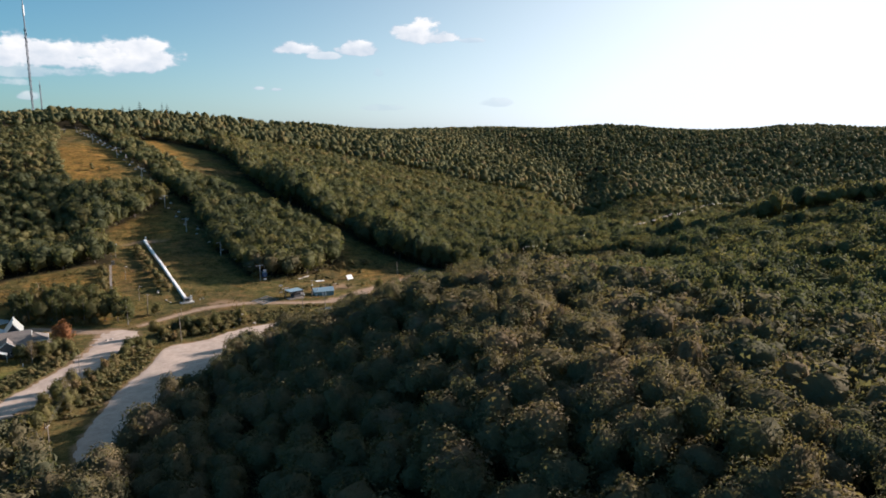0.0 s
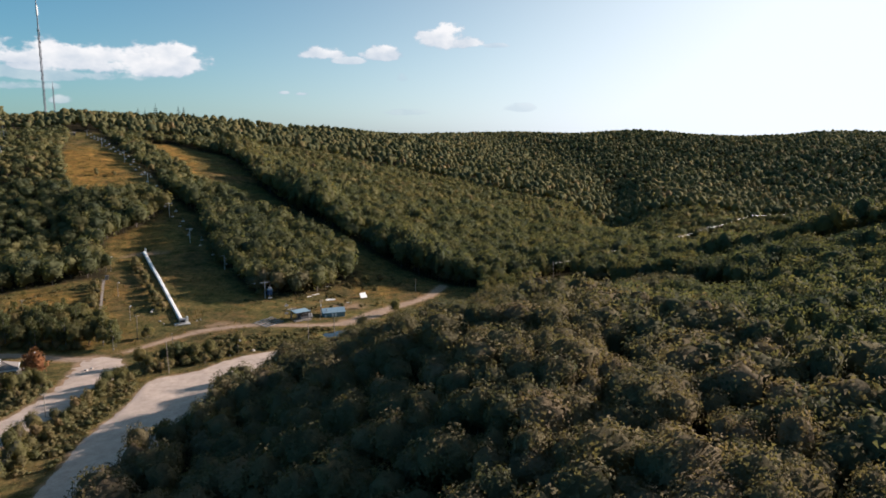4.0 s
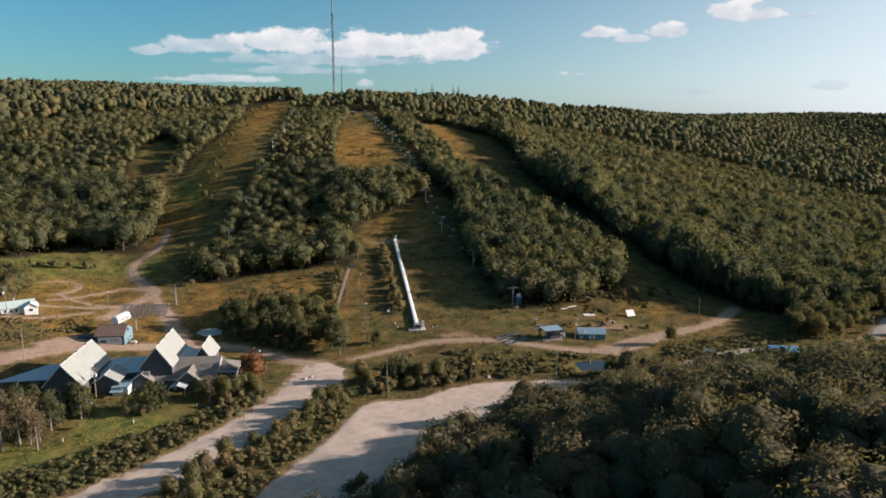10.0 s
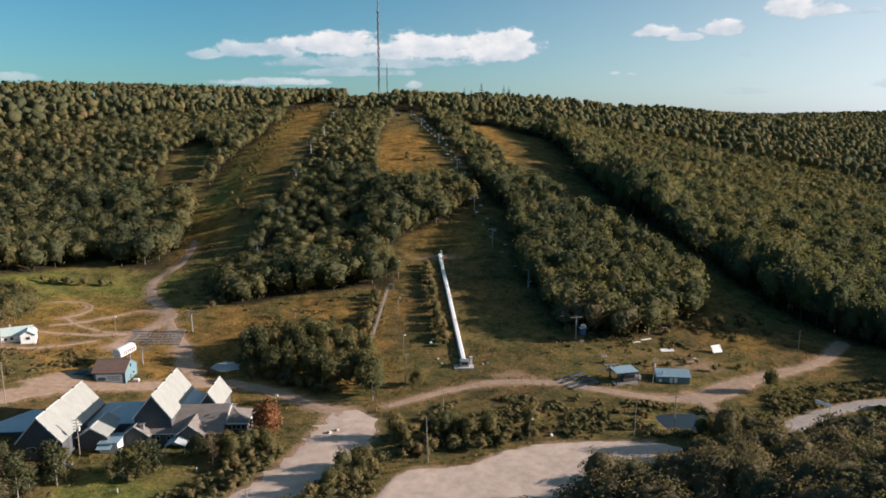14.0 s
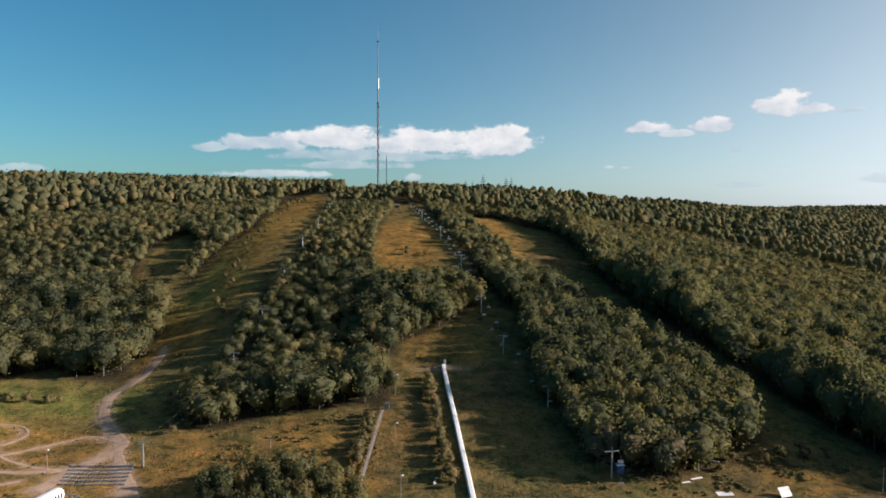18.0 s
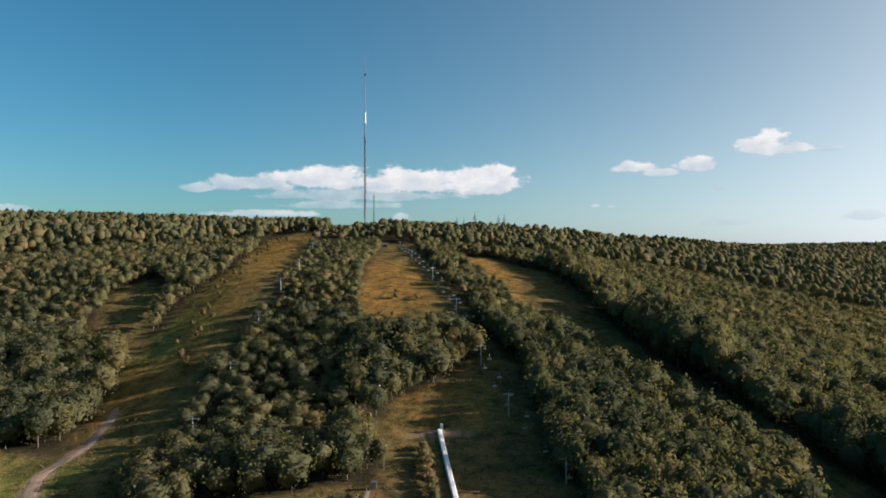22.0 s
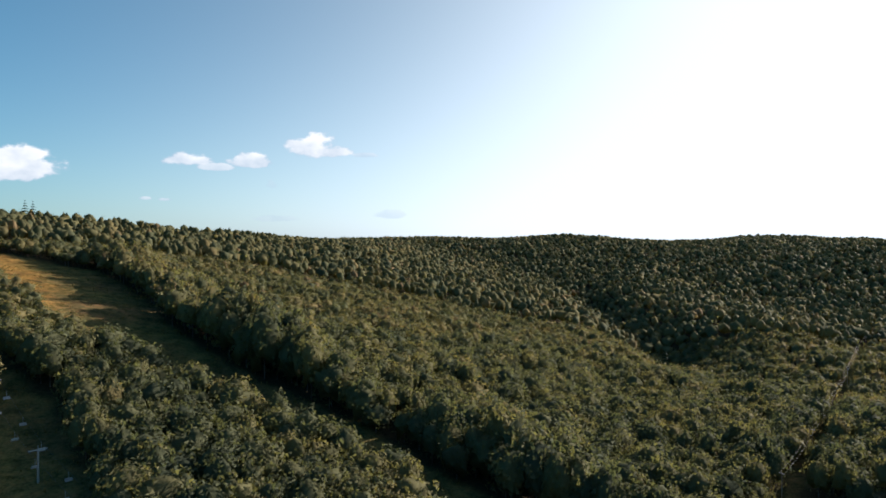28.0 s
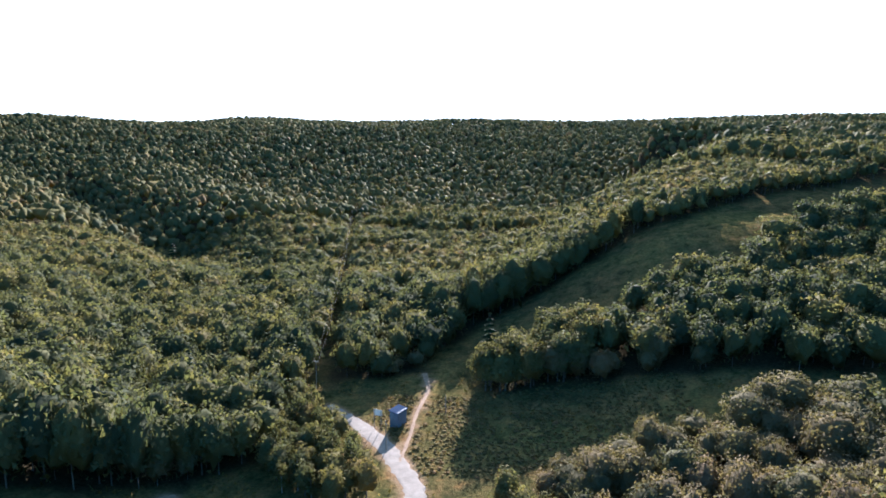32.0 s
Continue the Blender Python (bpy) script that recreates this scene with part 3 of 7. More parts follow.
def build_ground():
    near = (np.abs(XX - 60) < 420) & (YY > 0) & (YY < 1200)
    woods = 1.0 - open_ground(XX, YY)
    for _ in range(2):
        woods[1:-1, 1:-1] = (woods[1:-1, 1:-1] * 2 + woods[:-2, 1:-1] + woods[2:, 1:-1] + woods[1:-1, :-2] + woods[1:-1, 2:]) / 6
    dirt = np.zeros_like(ZZ)
    dirt[near] = 0.9 * smooth(2.2, -0.5, road_distance(XX[near], YY[near]) + 1.2 * waves(XX[near], YY[near], 9, 14))
    for px, py, rx, ry in ((26, 556, 12, 5), (62, 532, 14, 4), (18, 560, 10, 4), (66, 655, 12, 4), (-46, 980, 10, 8), (84, 400, 9, 3), (160, 412, 10, 6)):
        dirt = np.maximum(dirt, 0.75 * smooth(1.3, 0.4, np.hypot((XX - px) / rx, (YY - py) / ry) + 0.3 * waves(XX, YY, 8, 15)))
    # Golden dry grass; west-run patches also paint its sunlit left half brighter.
    gold = np.zeros_like(ZZ)
    for px, py, rx, ry, much in ((38, 740, 30, 110, 1.0), (-70, 850, 24, 240, 0.7), (118, 820, 22, 120, 1.0), (-75, 590, 20, 40, 0.75), (-92, 462, 18, 9, 0.9),
                                 (-30, 420, 70, 50, 0.75), (110, 470, 60, 40, 0.2), (10, 450, 40, 30, 0.8), (-110, 450, 50, 36, 0.6), (-64, 900, 12, 120, 0.8), (190, 436, 20, 10, 0.6), (60, 555, 26, 30, 0.5), (-84, 575, 12, 40, 0.9), (-78, 700, 12, 50, 0.6)):
        gold = np.maximum(gold, much * smooth(1.25, 0.5, np.hypot((XX - px) / rx, (YY - py) / ry) + 0.35 * waves(XX, YY, 35, 16)))
    # Green grass; along the west run it also stands in for sun-caught blades.
    lawn = np.zeros_like(ZZ)
    for px, py, rx, ry in ((-34, 318, 18, 14), (-84, 640, 14, 70), (-76, 760, 12, 80), (-60, 300, 60, 10), (-150, 480, 60, 50), (-94, 500, 22, 20), (-80, 660, 14, 60), (30, 640, 20, 30)):
        lawn = np.maximum(lawn, smooth(1.3, 0.6, np.hypot((XX - px) / rx, (YY - py) / ry) + 0.3 * waves(XX, YY, 30, 17)))
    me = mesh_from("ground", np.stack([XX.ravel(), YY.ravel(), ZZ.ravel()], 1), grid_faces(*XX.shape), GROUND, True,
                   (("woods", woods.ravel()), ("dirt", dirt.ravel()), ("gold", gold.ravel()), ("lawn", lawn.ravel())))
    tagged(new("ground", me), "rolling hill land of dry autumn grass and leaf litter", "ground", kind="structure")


def build_road(name, material, line, label):
    q = along(line)
    way = np.gradient(q[:, :2], axis=0)
    way /= np.linalg.norm(way, axis=1)[:, None]
    side = np.stack([way[:, 1], -way[:, 0]], 1)
    rnd = np.random.default_rng(len(name))
    cols = 9
    verts = []
    for k in range(cols):
        u = k / (cols - 1) * 2 - 1
        rough = rnd.normal(0, 0.12, len(q)) * q[:, 2] * (abs(u) == 1)
        xy = q[:, :2] + side * (u * q[:, 2] + rough)[:, None]
        verts.append(np.c_[xy, ground_z(xy[:, 0], xy[:, 1]) + (0.1 if abs(u) < 1 else -0.02) - 0.05 * (abs(abs(u) - 0.5) < 0.1)])
    verts = np.stack(verts, 1).reshape(-1, 3)
    tagged(new(name, mesh_from(name, verts, grid_faces(len(q), cols), material, True)), label, "road", kind="structure")


def build_lot(name, shape, material, label):
    xs, ys = np.arange(min(p[0] for p in shape) - 2, max(p[0] for p in shape) + 3, 0.8), np.arange(min(p[1] for p in shape) - 2, max(p[1] for p in shape) + 3, 0.8)
    x, y = np.meshgrid(xs, ys)
    keep = in_shape(x + 0.9 * waves(x, y, 9, 21), y + 0.9 * waves(x, y, 9, 22), shape)
    quads = grid_faces(len(ys), len(xs))
    quads = quads[keep.ravel()[quads].all(1)]
    used = np.unique(quads)
    index = np.zeros(x.size, int)
    index[used] = np.arange(len(used))
    fade = keep.astype(float)
    for _ in range(4):
        fade[1:-1, 1:-1] = (fade[1:-1, 1:-1] + fade[:-2, 1:-1] + fade[2:, 1:-1] + fade[1:-1, :-2] + fade[1:-1, 2:]) / 5
    lift = -0.06 + 0.2 * smooth(0.55, 0.95, fade)
    verts = np.stack([x.ravel(), y.ravel(), ground_z(x.ravel(), y.ravel()) + lift.ravel()], 1)[used]
    tagged(new(name, mesh_from(name, verts, index[quads], material, True)), label, "parking lot", kind="structure")


build_ground()
ROAD_LABELS = {"road": "wide pale gravel road past the lodge", "upper_road": "narrow brown gravel road behind the lodge", "field_track": "dirt track across the grass to the lift sheds",
               "valley_road": "pale gravel road winding into the valley", "hill_path": "rutted dirt path climbing beside the woods", "loop_path": "thin worn footpath looping over dry grass", "cabin_path": "pale trodden path from the hill to the cabin",
               "cross_path": "thin pale footpath crossing the dry field", "field_path": "sandy footpath past the lift house", "bank_path": "worn footpath along the bank below the cabin",
               "yard_path": "trodden dirt path across the lodge yard", "trail": "narrow worn trail in the valley meadow", "ditch_track": "short rutted track dropping to the pond"}
for key, (stuff, line) in ROADS.items():
    build_road(key, stuff, line, ROAD_LABELS[key])
build_lot("parking_lot", LOT, GRAVEL, "large pale gravel parking lot, empty")


def build_pond():
    """Still dark water lying in its hollow."""
    x, y = np.meshgrid(np.linspace(124, 151, 28), np.linspace(352, 372, 21))
    level = gz(137.5, 362.3) + 0.95
    verts = np.stack([x.ravel(), y.ravel(), np.full(x.size, level)], 1)
    tagged(new("water", mesh_from("water", verts, grid_faces(21, 28), WATER, True)), "small dark still pond beside the ditch", "water", kind="structure")


build_pond()
build_lot("yard", YARD, TRACK, "bare gravel yard behind the lodge")


# ---- trees ----
def ball_dirs(level):
    """Directions and triangles of an even sphere."""
    bm = bmesh.new()
    bmesh.ops.create_icosphere(bm, subdivisions=level, radius=1.0)
    bm.verts.ensure_lookup_table()
    v = np.array([w.co[:] for w in bm.verts])
    f = np.array([[w.index for w in face.verts] for face in bm.faces])
    bm.free()
    return v / np.linalg.norm(v, axis=1)[:, None], f


def skin(centres, radii, middle, way):
    """Where rays from the middle leave the lobes of a crown, and the outward direction there."""
    off = centres - middle
    along_ray = way @ off.T
    rest = radii**2 - (off**2).sum(1) + along_ray**2
    reach = np.where(rest > 0, along_ray + np.sqrt(np.maximum(rest, 0)), 0.0)
    best = reach.argmax(1)
    far_out = np.maximum(reach.max(1), radii.mean() * 0.7)
    at = middle + way * far_out[:, None]
    out = (at - centres[best]) / radii[best][:, None]
    out = 0.6 * out + 0.5 * way + np.array((0.0, 0.0, 0.08))
    return at, out / np.linalg.norm(out, axis=1)[:, None], far_out


def leaf_crown(rnd, centres, radii, cards, size, level, kite, fill=0.8, hang=-0.6):
    """A lumpy body of foliage under a loose coat of small leaf clumps."""
    middle = np.average(centres, axis=0, weights=radii)
    shape = np.ptp(centres, axis=0) / 2 + radii.mean()
    verts, faces, soft = [], [], []
    n = 0
    if level:
        way, tri = ball_dirs(level)
        tri = tri[way[tri][:, :, 2].mean(1) > -0.8]
        kept = np.unique(tri)
        index = np.zeros(len(way), int)
        index[kept] = np.arange(len(kept))
        way, tri = way[kept], index[tri]
        way = way * shape
        way /= np.linalg.norm(way, axis=1)[:, None]
        at, out, r = skin(centres, radii, middle, way)
        at = middle + (at - middle) * (fill * rnd.uniform(0.95, 1.05, len(at)))[:, None]
        verts.append(at), faces.append(tri), soft.append(out + rnd.normal(0, 0.1, out.shape))
        n = len(at)
    way = rnd.normal(size=(cards, 3))
    way[:, 2] = np.where(way[:, 2] < hang, -way[:, 2], way[:, 2])
    way[:, 2] = np.where(way[:, 2] > 1.4, way[:, 2] - 1.6, way[:, 2])
    way = way / np.linalg.norm(way, axis=1)[:, None] * shape
    way /= np.linalg.norm(way, axis=1)[:, None]
    at, out, r = skin(centres, radii, middle, way)
    if not level:
        lobe = rnd.integers(0, len(radii), cards)
        out = rnd.normal(size=(cards, 3))
        out /= np.linalg.norm(out, axis=1)[:, None]
        at = centres[lobe] + out * (radii[lobe] * rnd.uniform(0.5, 1.25, cards))[:, None]
        out[:, 2] += 0.3
    at = middle + (at - middle) * np.where(rnd.random(cards) < 0.25, rnd.uniform(0.84, 0.94, cards), rnd.uniform(0.92, 1.12, cards))[:, None]
    normal = out + rnd.normal(0, 0.42, (cards, 3))
    normal /= np.linalg.norm(normal, axis=1)[:, None]
    a = np.cross(normal, rnd.normal(size=(cards, 3)))
    a /= np.linalg.norm(a, axis=1)[:, None]
    b = np.cross(normal, a)
    s = size * rnd.uniform(0.55, 1.4, (cards, 1))
    t = s * rnd.uniform(0.55, 1.0, (cards, 1))
    dip = normal * s * 0.3
    lean = a * s * rnd.uniform(-0.4, 0.4, (cards, 1))
    if kite:
        corners = [at + a * s - dip, at + b * t + lean, at - a * s - dip * 0.5, at - b * t]
        k = n + np.arange(cards)[:, None] * 4
        tri = np.concatenate([k + (0, 1, 2), k + (0, 2, 3)])
    else:
        corners = [at + a * s - dip, at + b * t + lean, at - a * s * 0.8 - b * t * 0.6]
        tri = n + np.arange(cards * 3).reshape(-1, 3)
    m = len(corners)
    verts.append(np.stack(corners, 1).reshape(-1, 3)), faces.append(tri)
    soft.append(np.repeat(out + rnd.normal(0, 0.34, (cards, 3)), m, 0))
    soft = np.concatenate(soft)
    soft /= np.linalg.norm(soft, axis=1)[:, None]
    return np.concatenate(verts), np.concatenate(faces), soft


def tube(a, b, r0, r1, sides=5):
    a, b = np.array(a, float), np.array(b, float)
    w = (b - a) / np.linalg.norm(b - a)
    u = np.cross(w, (0.3, 1, 0.2))
    u /= np.linalg.norm(u)
    v = np.cross(w, u)
    t = np.arange(sides) * 2 * math.pi / sides
    ring = np.cos(t)[:, None] * u + np.sin(t)[:, None] * v
    k = np.arange(sides)
    return np.concatenate([a + ring * r0, b + ring * r1]), np.stack([k, (k + 1) % sides, (k + 1) % sides + sides, k + sides], 1)


def gather(pieces):
    verts, faces, n = [], [], 0
    for v, f in pieces:
        verts.append(v), faces.append(f + n)
        n += len(v)
    return np.concatenate(verts), np.concatenate(faces)


def broad_tree(seed, tall, wide, cards, size, lobes, low=0.35, level=2, kite=True):
    """Crown and trunk of a broad-leaved tree, standing at the origin."""
    rnd = np.random.default_rng(seed)
    a, h = np.arange(lobes) * 2.4 + rnd.uniform(-0.6, 0.6, lobes), rnd.permutation(np.linspace(0, 1, lobes))
    reach = wide * 0.72 * np.sqrt(rnd.uniform(0.3, 1, lobes)) * np.sqrt(1.06 - h ** 3.4)
    span = tall * (0.94 - low)
    centres = np.stack([np.cos(a) * reach, np.sin(a) * reach, tall * low + span * (0.12 + 0.68 * h)], 1)
    radii = np.minimum(wide * rnd.uniform(0.24, 0.42, lobes), span * 0.27)
    centres[0], radii[0] = (rnd.uniform(-0.1, 0.1) * wide, rnd.uniform(-0.1, 0.1) * wide, tall * low + span * 0.46), min(wide * 0.62, span * 0.42)
    crown = leaf_crown(rnd, centres, radii, cards, size, level, kite)
    lean = rnd.uniform(-0.3, 0.3, 2)
    top = (lean[0], lean[1], tall * 0.72)
    wood = [tube((0, 0, -0.6), top, tall * 0.014 + 0.04, 0.05, 5 if cards > 350 else 3)]
    if cards > 350:
        for c in centres[1:6]:
            s = rnd.uniform(0.3, 0.6)
            wood.append(tube((top[0] * s, top[1] * s, top[2] * s), c, 0.08, 0.03, 4))
    return crown, gather(wood)


def dome_tree(seed, tall, wide, cards, size, lobes, level=2, fill=0.87):
    """A woodland tree: one broad rounded crown of bulging boughs that reaches low down."""
    rnd = np.random.default_rng(seed)
    a = np.arange(lobes) * 2.4 + rnd.uniform(-0.6, 0.6, lobes)
    up = np.clip(np.linspace(-0.8, 0.97, lobes) + rnd.uniform(-0.12, 0.12, lobes), -0.9, 1.0)
    dome, skirt = tall * rnd.uniform(0.26, 0.34), tall * rnd.uniform(0.5, 0.58)
    mid = tall - dome * 1.05
    # broadest under the dome, hardly narrower below
    flat = np.where(up < 0, 1.0 + 0.25 * up, np.sqrt(np.clip(1 - up**2, 0, 1)))
    out = rnd.uniform(0.55, 0.86, lobes)
    lean = rnd.uniform(-0.12, 0.12, 2) * wide
    centres = np.stack([np.cos(a) * flat * wide * out + lean[0] * up, np.sin(a) * flat * wide * out + lean[1] * up, mid + up * np.where(up < 0, skirt, dome * rnd.uniform(0.6, 0.85, lobes))], 1)
    radii = wide * rnd.uniform(0.26, 0.46, lobes)
    centres[0], radii[0] = (rnd.uniform(-0.1, 0.1) * wide, rnd.uniform(-0.1, 0.1) * wide, mid - dome * 0.25), wide * 0.68
    crown = leaf_crown(rnd, centres, radii, cards, size, level, False, fill, -1.0)
    return crown, gather([tube((0, 0, -0.6), (rnd.uniform(-0.3, 0.3), rnd.uniform(-0.3, 0.3), mid), tall * 0.013 + 0.04, 0.08, 3)])


def fir_tree(seed, tall, wide, cards, size):
    rnd = np.random.default_rng(seed)
    h = rnd.uniform(0.08, 1.0, cards) ** 0.8
    ring = np.floor(h * 11) / 11
    r = wide * (1.02 - ring) * rnd.uniform(0.25, 1.0, cards)
    a = rnd.uniform(0, 2 * math.pi, cards)
    at = np.stack([np.cos(a) * r, np.sin(a) * r, tall * (ring + 0.06) - r * 0.28], 1)
    out = np.stack([np.cos(a), np.sin(a), -0.35 + 0 * a], 1)
    side = np.stack([-np.sin(a), np.cos(a), rnd.normal(0, 0.25, cards)], 1)
    s = size * rnd.uniform(0.6, 1.3, (cards, 1)) * (1.15 - ring)[:, None]
    verts = np.stack([at + out * s, at + side * s * 0.55, at - out * s * 0.8, at - side * s * 0.55], 1).reshape(-1, 3)
    soft = np.repeat(np.stack([np.cos(a), np.sin(a), 0.5 + rnd.normal(0, 0.3, cards)], 1), 4, 0)
    soft /= np.linalg.norm(soft, axis=1)[:, None]
    k = np.arange(cards)[:, None] * 4
    return (verts, np.concatenate([k + (0, 1, 2), k + (0, 2, 3)]), soft), gather([tube((0, 0, -0.5), (0, 0, tall * 0.97), 0.2, 0.03)])


def stature(x, y):
    """Woods' height: lower in parts, raised beside runs and lanes to throw longer shade."""
    z = 1.0 + 0.8 * smooth(170, 182, x) * smooth(235, 205, x) * smooth(540, 600, y) * smooth(910, 870, y)
    z = z - (0.16 * smooth(470, 500, y) + 0.32 * smooth(500, 535, y) - 0.22 * smooth(560, 600, y) * smooth(-22, -8, x)) * smooth(-60, -45, x) * smooth(24, 14, x)
    z = z - 0.08 * smooth(600, 690, y) * smooth(50, 60, x) * smooth(150, 130, x)
    z = z - 0.5 * smooth(80, 92, x) * smooth(136, 128, x) * smooth(312, 324, y) * smooth(352, 346, y)
    z = z - 0.55 * smooth(160, 168, x) * smooth(244, 238, x) * smooth(326, 338, y) * smooth(366, 360, y)
    z = z + 0.6 * np.exp(-(((x - 234) / 22) ** 2 + ((y - 470) / 50) ** 2)) + 0.45 * np.exp(-(((x - 425) / 38) ** 2 + ((y - 350) / 38) ** 2))
    z = z + 0.5 * np.exp(-(((x - 418) / 26) ** 2 + ((y - 388) / 32) ** 2))
    z = z - 0.42 * np.exp(-(((x + 50) / 20) ** 2 + ((y - 488) / 26) ** 2))
    return z + 0.2 * np.exp(-(((x - 480) / 40) ** 2 + ((y - 300) / 40) ** 2))


def forest(name, places, kinds, label, heights, seed, category="forest", material=LEAVES, wood=True, sunk=0.0):
    """Many trees as one object: places are rows of x, y, tint."""
    rnd = np.random.default_rng(seed)
    which = rnd.integers(0, len(kinds), len(places))
    vs, fs, tint, wv, wf, soft = [], [], [], [], [], []
    n = m = 0
    for k, (crown, trunk) in enumerate(kinds):
        rows = places[which == k]
        count = len(rows)
        if not count:
            continue
        turn = rnd.uniform(0, 2 * math.pi, count)
        c, s = np.cos(turn)[:, None], np.sin(turn)[:, None]
        size = (rnd.uniform(*heights, count) * stature(rows[:, 0], rows[:, 1]))[:, None]
        wide = np.sqrt(size) * rnd.uniform(0.68, 1.35, (count, 1))
        foot = ground_z(rows[:, 0], rows[:, 1])[:, None] - sunk * size

        def put(v):
            return np.stack([(v[:, 0] * c - v[:, 1] * s) * wide + rows[:, :1], (v[:, 0] * s + v[:, 1] * c) * wide + rows[:, 1:2], v[:, 2] * size + foot], 2).reshape(-1, 3)

        v, f, nv = crown
        soft.append(np.stack([nv[:, 0] * c - nv[:, 1] * s, nv[:, 0] * s + nv[:, 1] * c, nv[:, 2] + 0 * c], 2).reshape(-1, 3))
        vs.append(put(v)), fs.append((f[None] + (np.arange(count) * len(v))[:, None, None]).reshape(-1, 3) + n)
        tint.append(np.repeat(rows[:, 2], len(v)))
        n += count * len(v)
        v, f = trunk
        wv.append(put(v)), wf.append((f[None] + (np.arange(count) * len(v))[:, None, None]).reshape(-1, 4) + m)
        m += count * len(v)
    ob = new(name, mesh_from(name, np.concatenate(vs), np.concatenate(fs), material, True, (("tree", np.concatenate(tint)),), np.concatenate(soft)))
    tagged(ob, label, category, kind="stuff")
    if wood:
        stems = new("trunks", mesh_from("trunks", np.concatenate(wv), np.concatenate(wf), BARK, True))
        stems.parent = ob
        tagged(stems, kind="stuff")
    return ob


def scatter(x0, x1, y0, y1, step, seed):
    """Uneven places over a stretch of the plan, one a cell."""
    rnd = np.random.default_rng(seed)
    x, y = np.meshgrid(np.arange(x0, x1, step), np.arange(y0, y1, step))
    x, y = x.ravel() + rnd.uniform(-0.46, 0.46, x.size) * step, y.ravel() + rnd.uniform(-0.46, 0.46, y.size) * step
    tint = np.clip(0.3 + 0.16 * waves(x, y, 160, 31) + rnd.normal(0, 0.15, x.size) + 0.25 * (rnd.random(x.size) < 0.05), 0, 0.66)
    return np.stack([x, y, tint], 1)


def wooded(p):
    return p[~open_ground(p[:, 0], p[:, 1]) & (road_distance(p[:, 0], p[:, 1]) > 3.0)]


def spur_distance(x, y):
    """How far a place is from the long near spur."""
    u = np.clip((x - 55) / 35 * 0.027 + (y - 80) / 210, 0, 1)
    return np.hypot(x - 55 - 40 * u, y - 75 - 220 * u)


def build_forests():
    close = [dome_tree(100 + k, 15.5, 5.5, 1200, 0.36, 18, 2, 0.82) for k in range(12)]
    fine = [dome_tree(150 + k, 15.0, 5.6, 320, 0.58, 16, 2, 0.78) for k in range(12)]
    middle = [dome_tree(200 + k, 15.0, 5.5, 330, 0.57, 16, 2, 0.78) for k in range(12)]
    upper = [dome_tree(250 + k, 14.5, 4.9, 110, 0.62, 13, 1, 0.8) for k in range(12)]
    far = [dome_tree(300 + k, 15.5, 5.8, 6, 1.1, 9, 1) for k in range(9)]
    p = wooded(scatter(-80, 460, -60, 470, 7.6, 1))
    south_hill = (inside_edge(p[:, 0], p[:, 1], SOUTH_FOOT) > -30)
    d = spur_distance(p[:, 0], p[:, 1])
    hedge = road_distance(p[:, 0], p[:, 1])
    edge = (hedge < 16) & (hedge > 4.5)
    forest("edge_woods", p[edge], fine, "low young trees and brush along the gravel edges", (0.38, 0.8), 11, "forest", BROWN_LEAVES, sunk=2.8)
    p, d, south_hill = [v[hedge >= 16] for v in (p, d, south_hill)]
    near = (d < 80) | (np.hypot(p[:, 0] - 258, p[:, 1] - 328) < 66)
    forest("near_woods", p[near], close, "dense broad-leaved autumn woods on the near hillside", (0.65, 1.2), 2, "forest", BROWN_LEAVES, sunk=2.8)
    side = ~near & (south_hill | (d < 150))
    valley = side & (p[:, 0] > 200)
    forest("valley_woods", p[valley], fine, "dense green and yellowing woods on the valley's south side", (0.75, 1.3), 12, sunk=2.8)
    side &= ~valley
    forest("spur_woods", p[side], fine, "dense browning woods over the southern spur", (0.75, 1.3), 7, "forest", BROWN_LEAVES, sunk=2.8)
    q = scatter(-460, 690, -170, 980, 7.8, 3)
    done = (q[:, 0] > -80) & (q[:, 0] < 460) & (q[:, 1] > -60) & (q[:, 1] < 470)
    dq = spur_distance(q[:, 0], q[:, 1])
    done &= (dq < 150) | (inside_edge(q[:, 0], q[:, 1], SOUTH_FOOT) > -30)
    q = wooded(q[(np.hypot(q[:, 0] - 110, q[:, 1] - 400) < 560) & ~done & (dq > 80)])
    high = (q[:, 1] > 660) | (q[:, 0] > 470) | (q[:, 0] < -240)
    top = scatter(-460, 690, -170, 980, 6.6, 13)
    top = top[((top[:, 1] > 660) | (top[:, 0] > 470) | (top[:, 0] < -240)) & (np.hypot(top[:, 0] - 110, top[:, 1] - 400) < 560)]
    top = wooded(top[~((inside_edge(top[:, 0], top[:, 1], SOUTH_FOOT) > -30) & (top[:, 0] < 460) & (top[:, 1] < 470))])
    forest("hill_woods", q[~high], middle, "dense green and yellowing woods over the ski hill", (0.95, 1.5), 4, sunk=2.8)
    forest("upper_woods", top, upper, "dense mixed woods along the top of the hill", (0.72, 1.2), 8, sunk=2.8)
    r = scatter(-800, 1900, -260, 1900, 10.5, 5)
    inside = np.hypot(r[:, 0] - 110, r[:, 1] - 400)
    r = r[(inside > 560) & ~open_ground(r[:, 0], r[:, 1]) & ~((r[:, 0] < 480) & (r[:, 1] > 1240)) & (r[:, 0] > -620) & ~((r[:, 0] < 0) & (r[:, 1] < 100))]
    rim = (np.hypot(r[:, 0] - 110, r[:, 1] - 400) < 680) & (r[:, 0] > 430) & (r[:, 1] < 520)
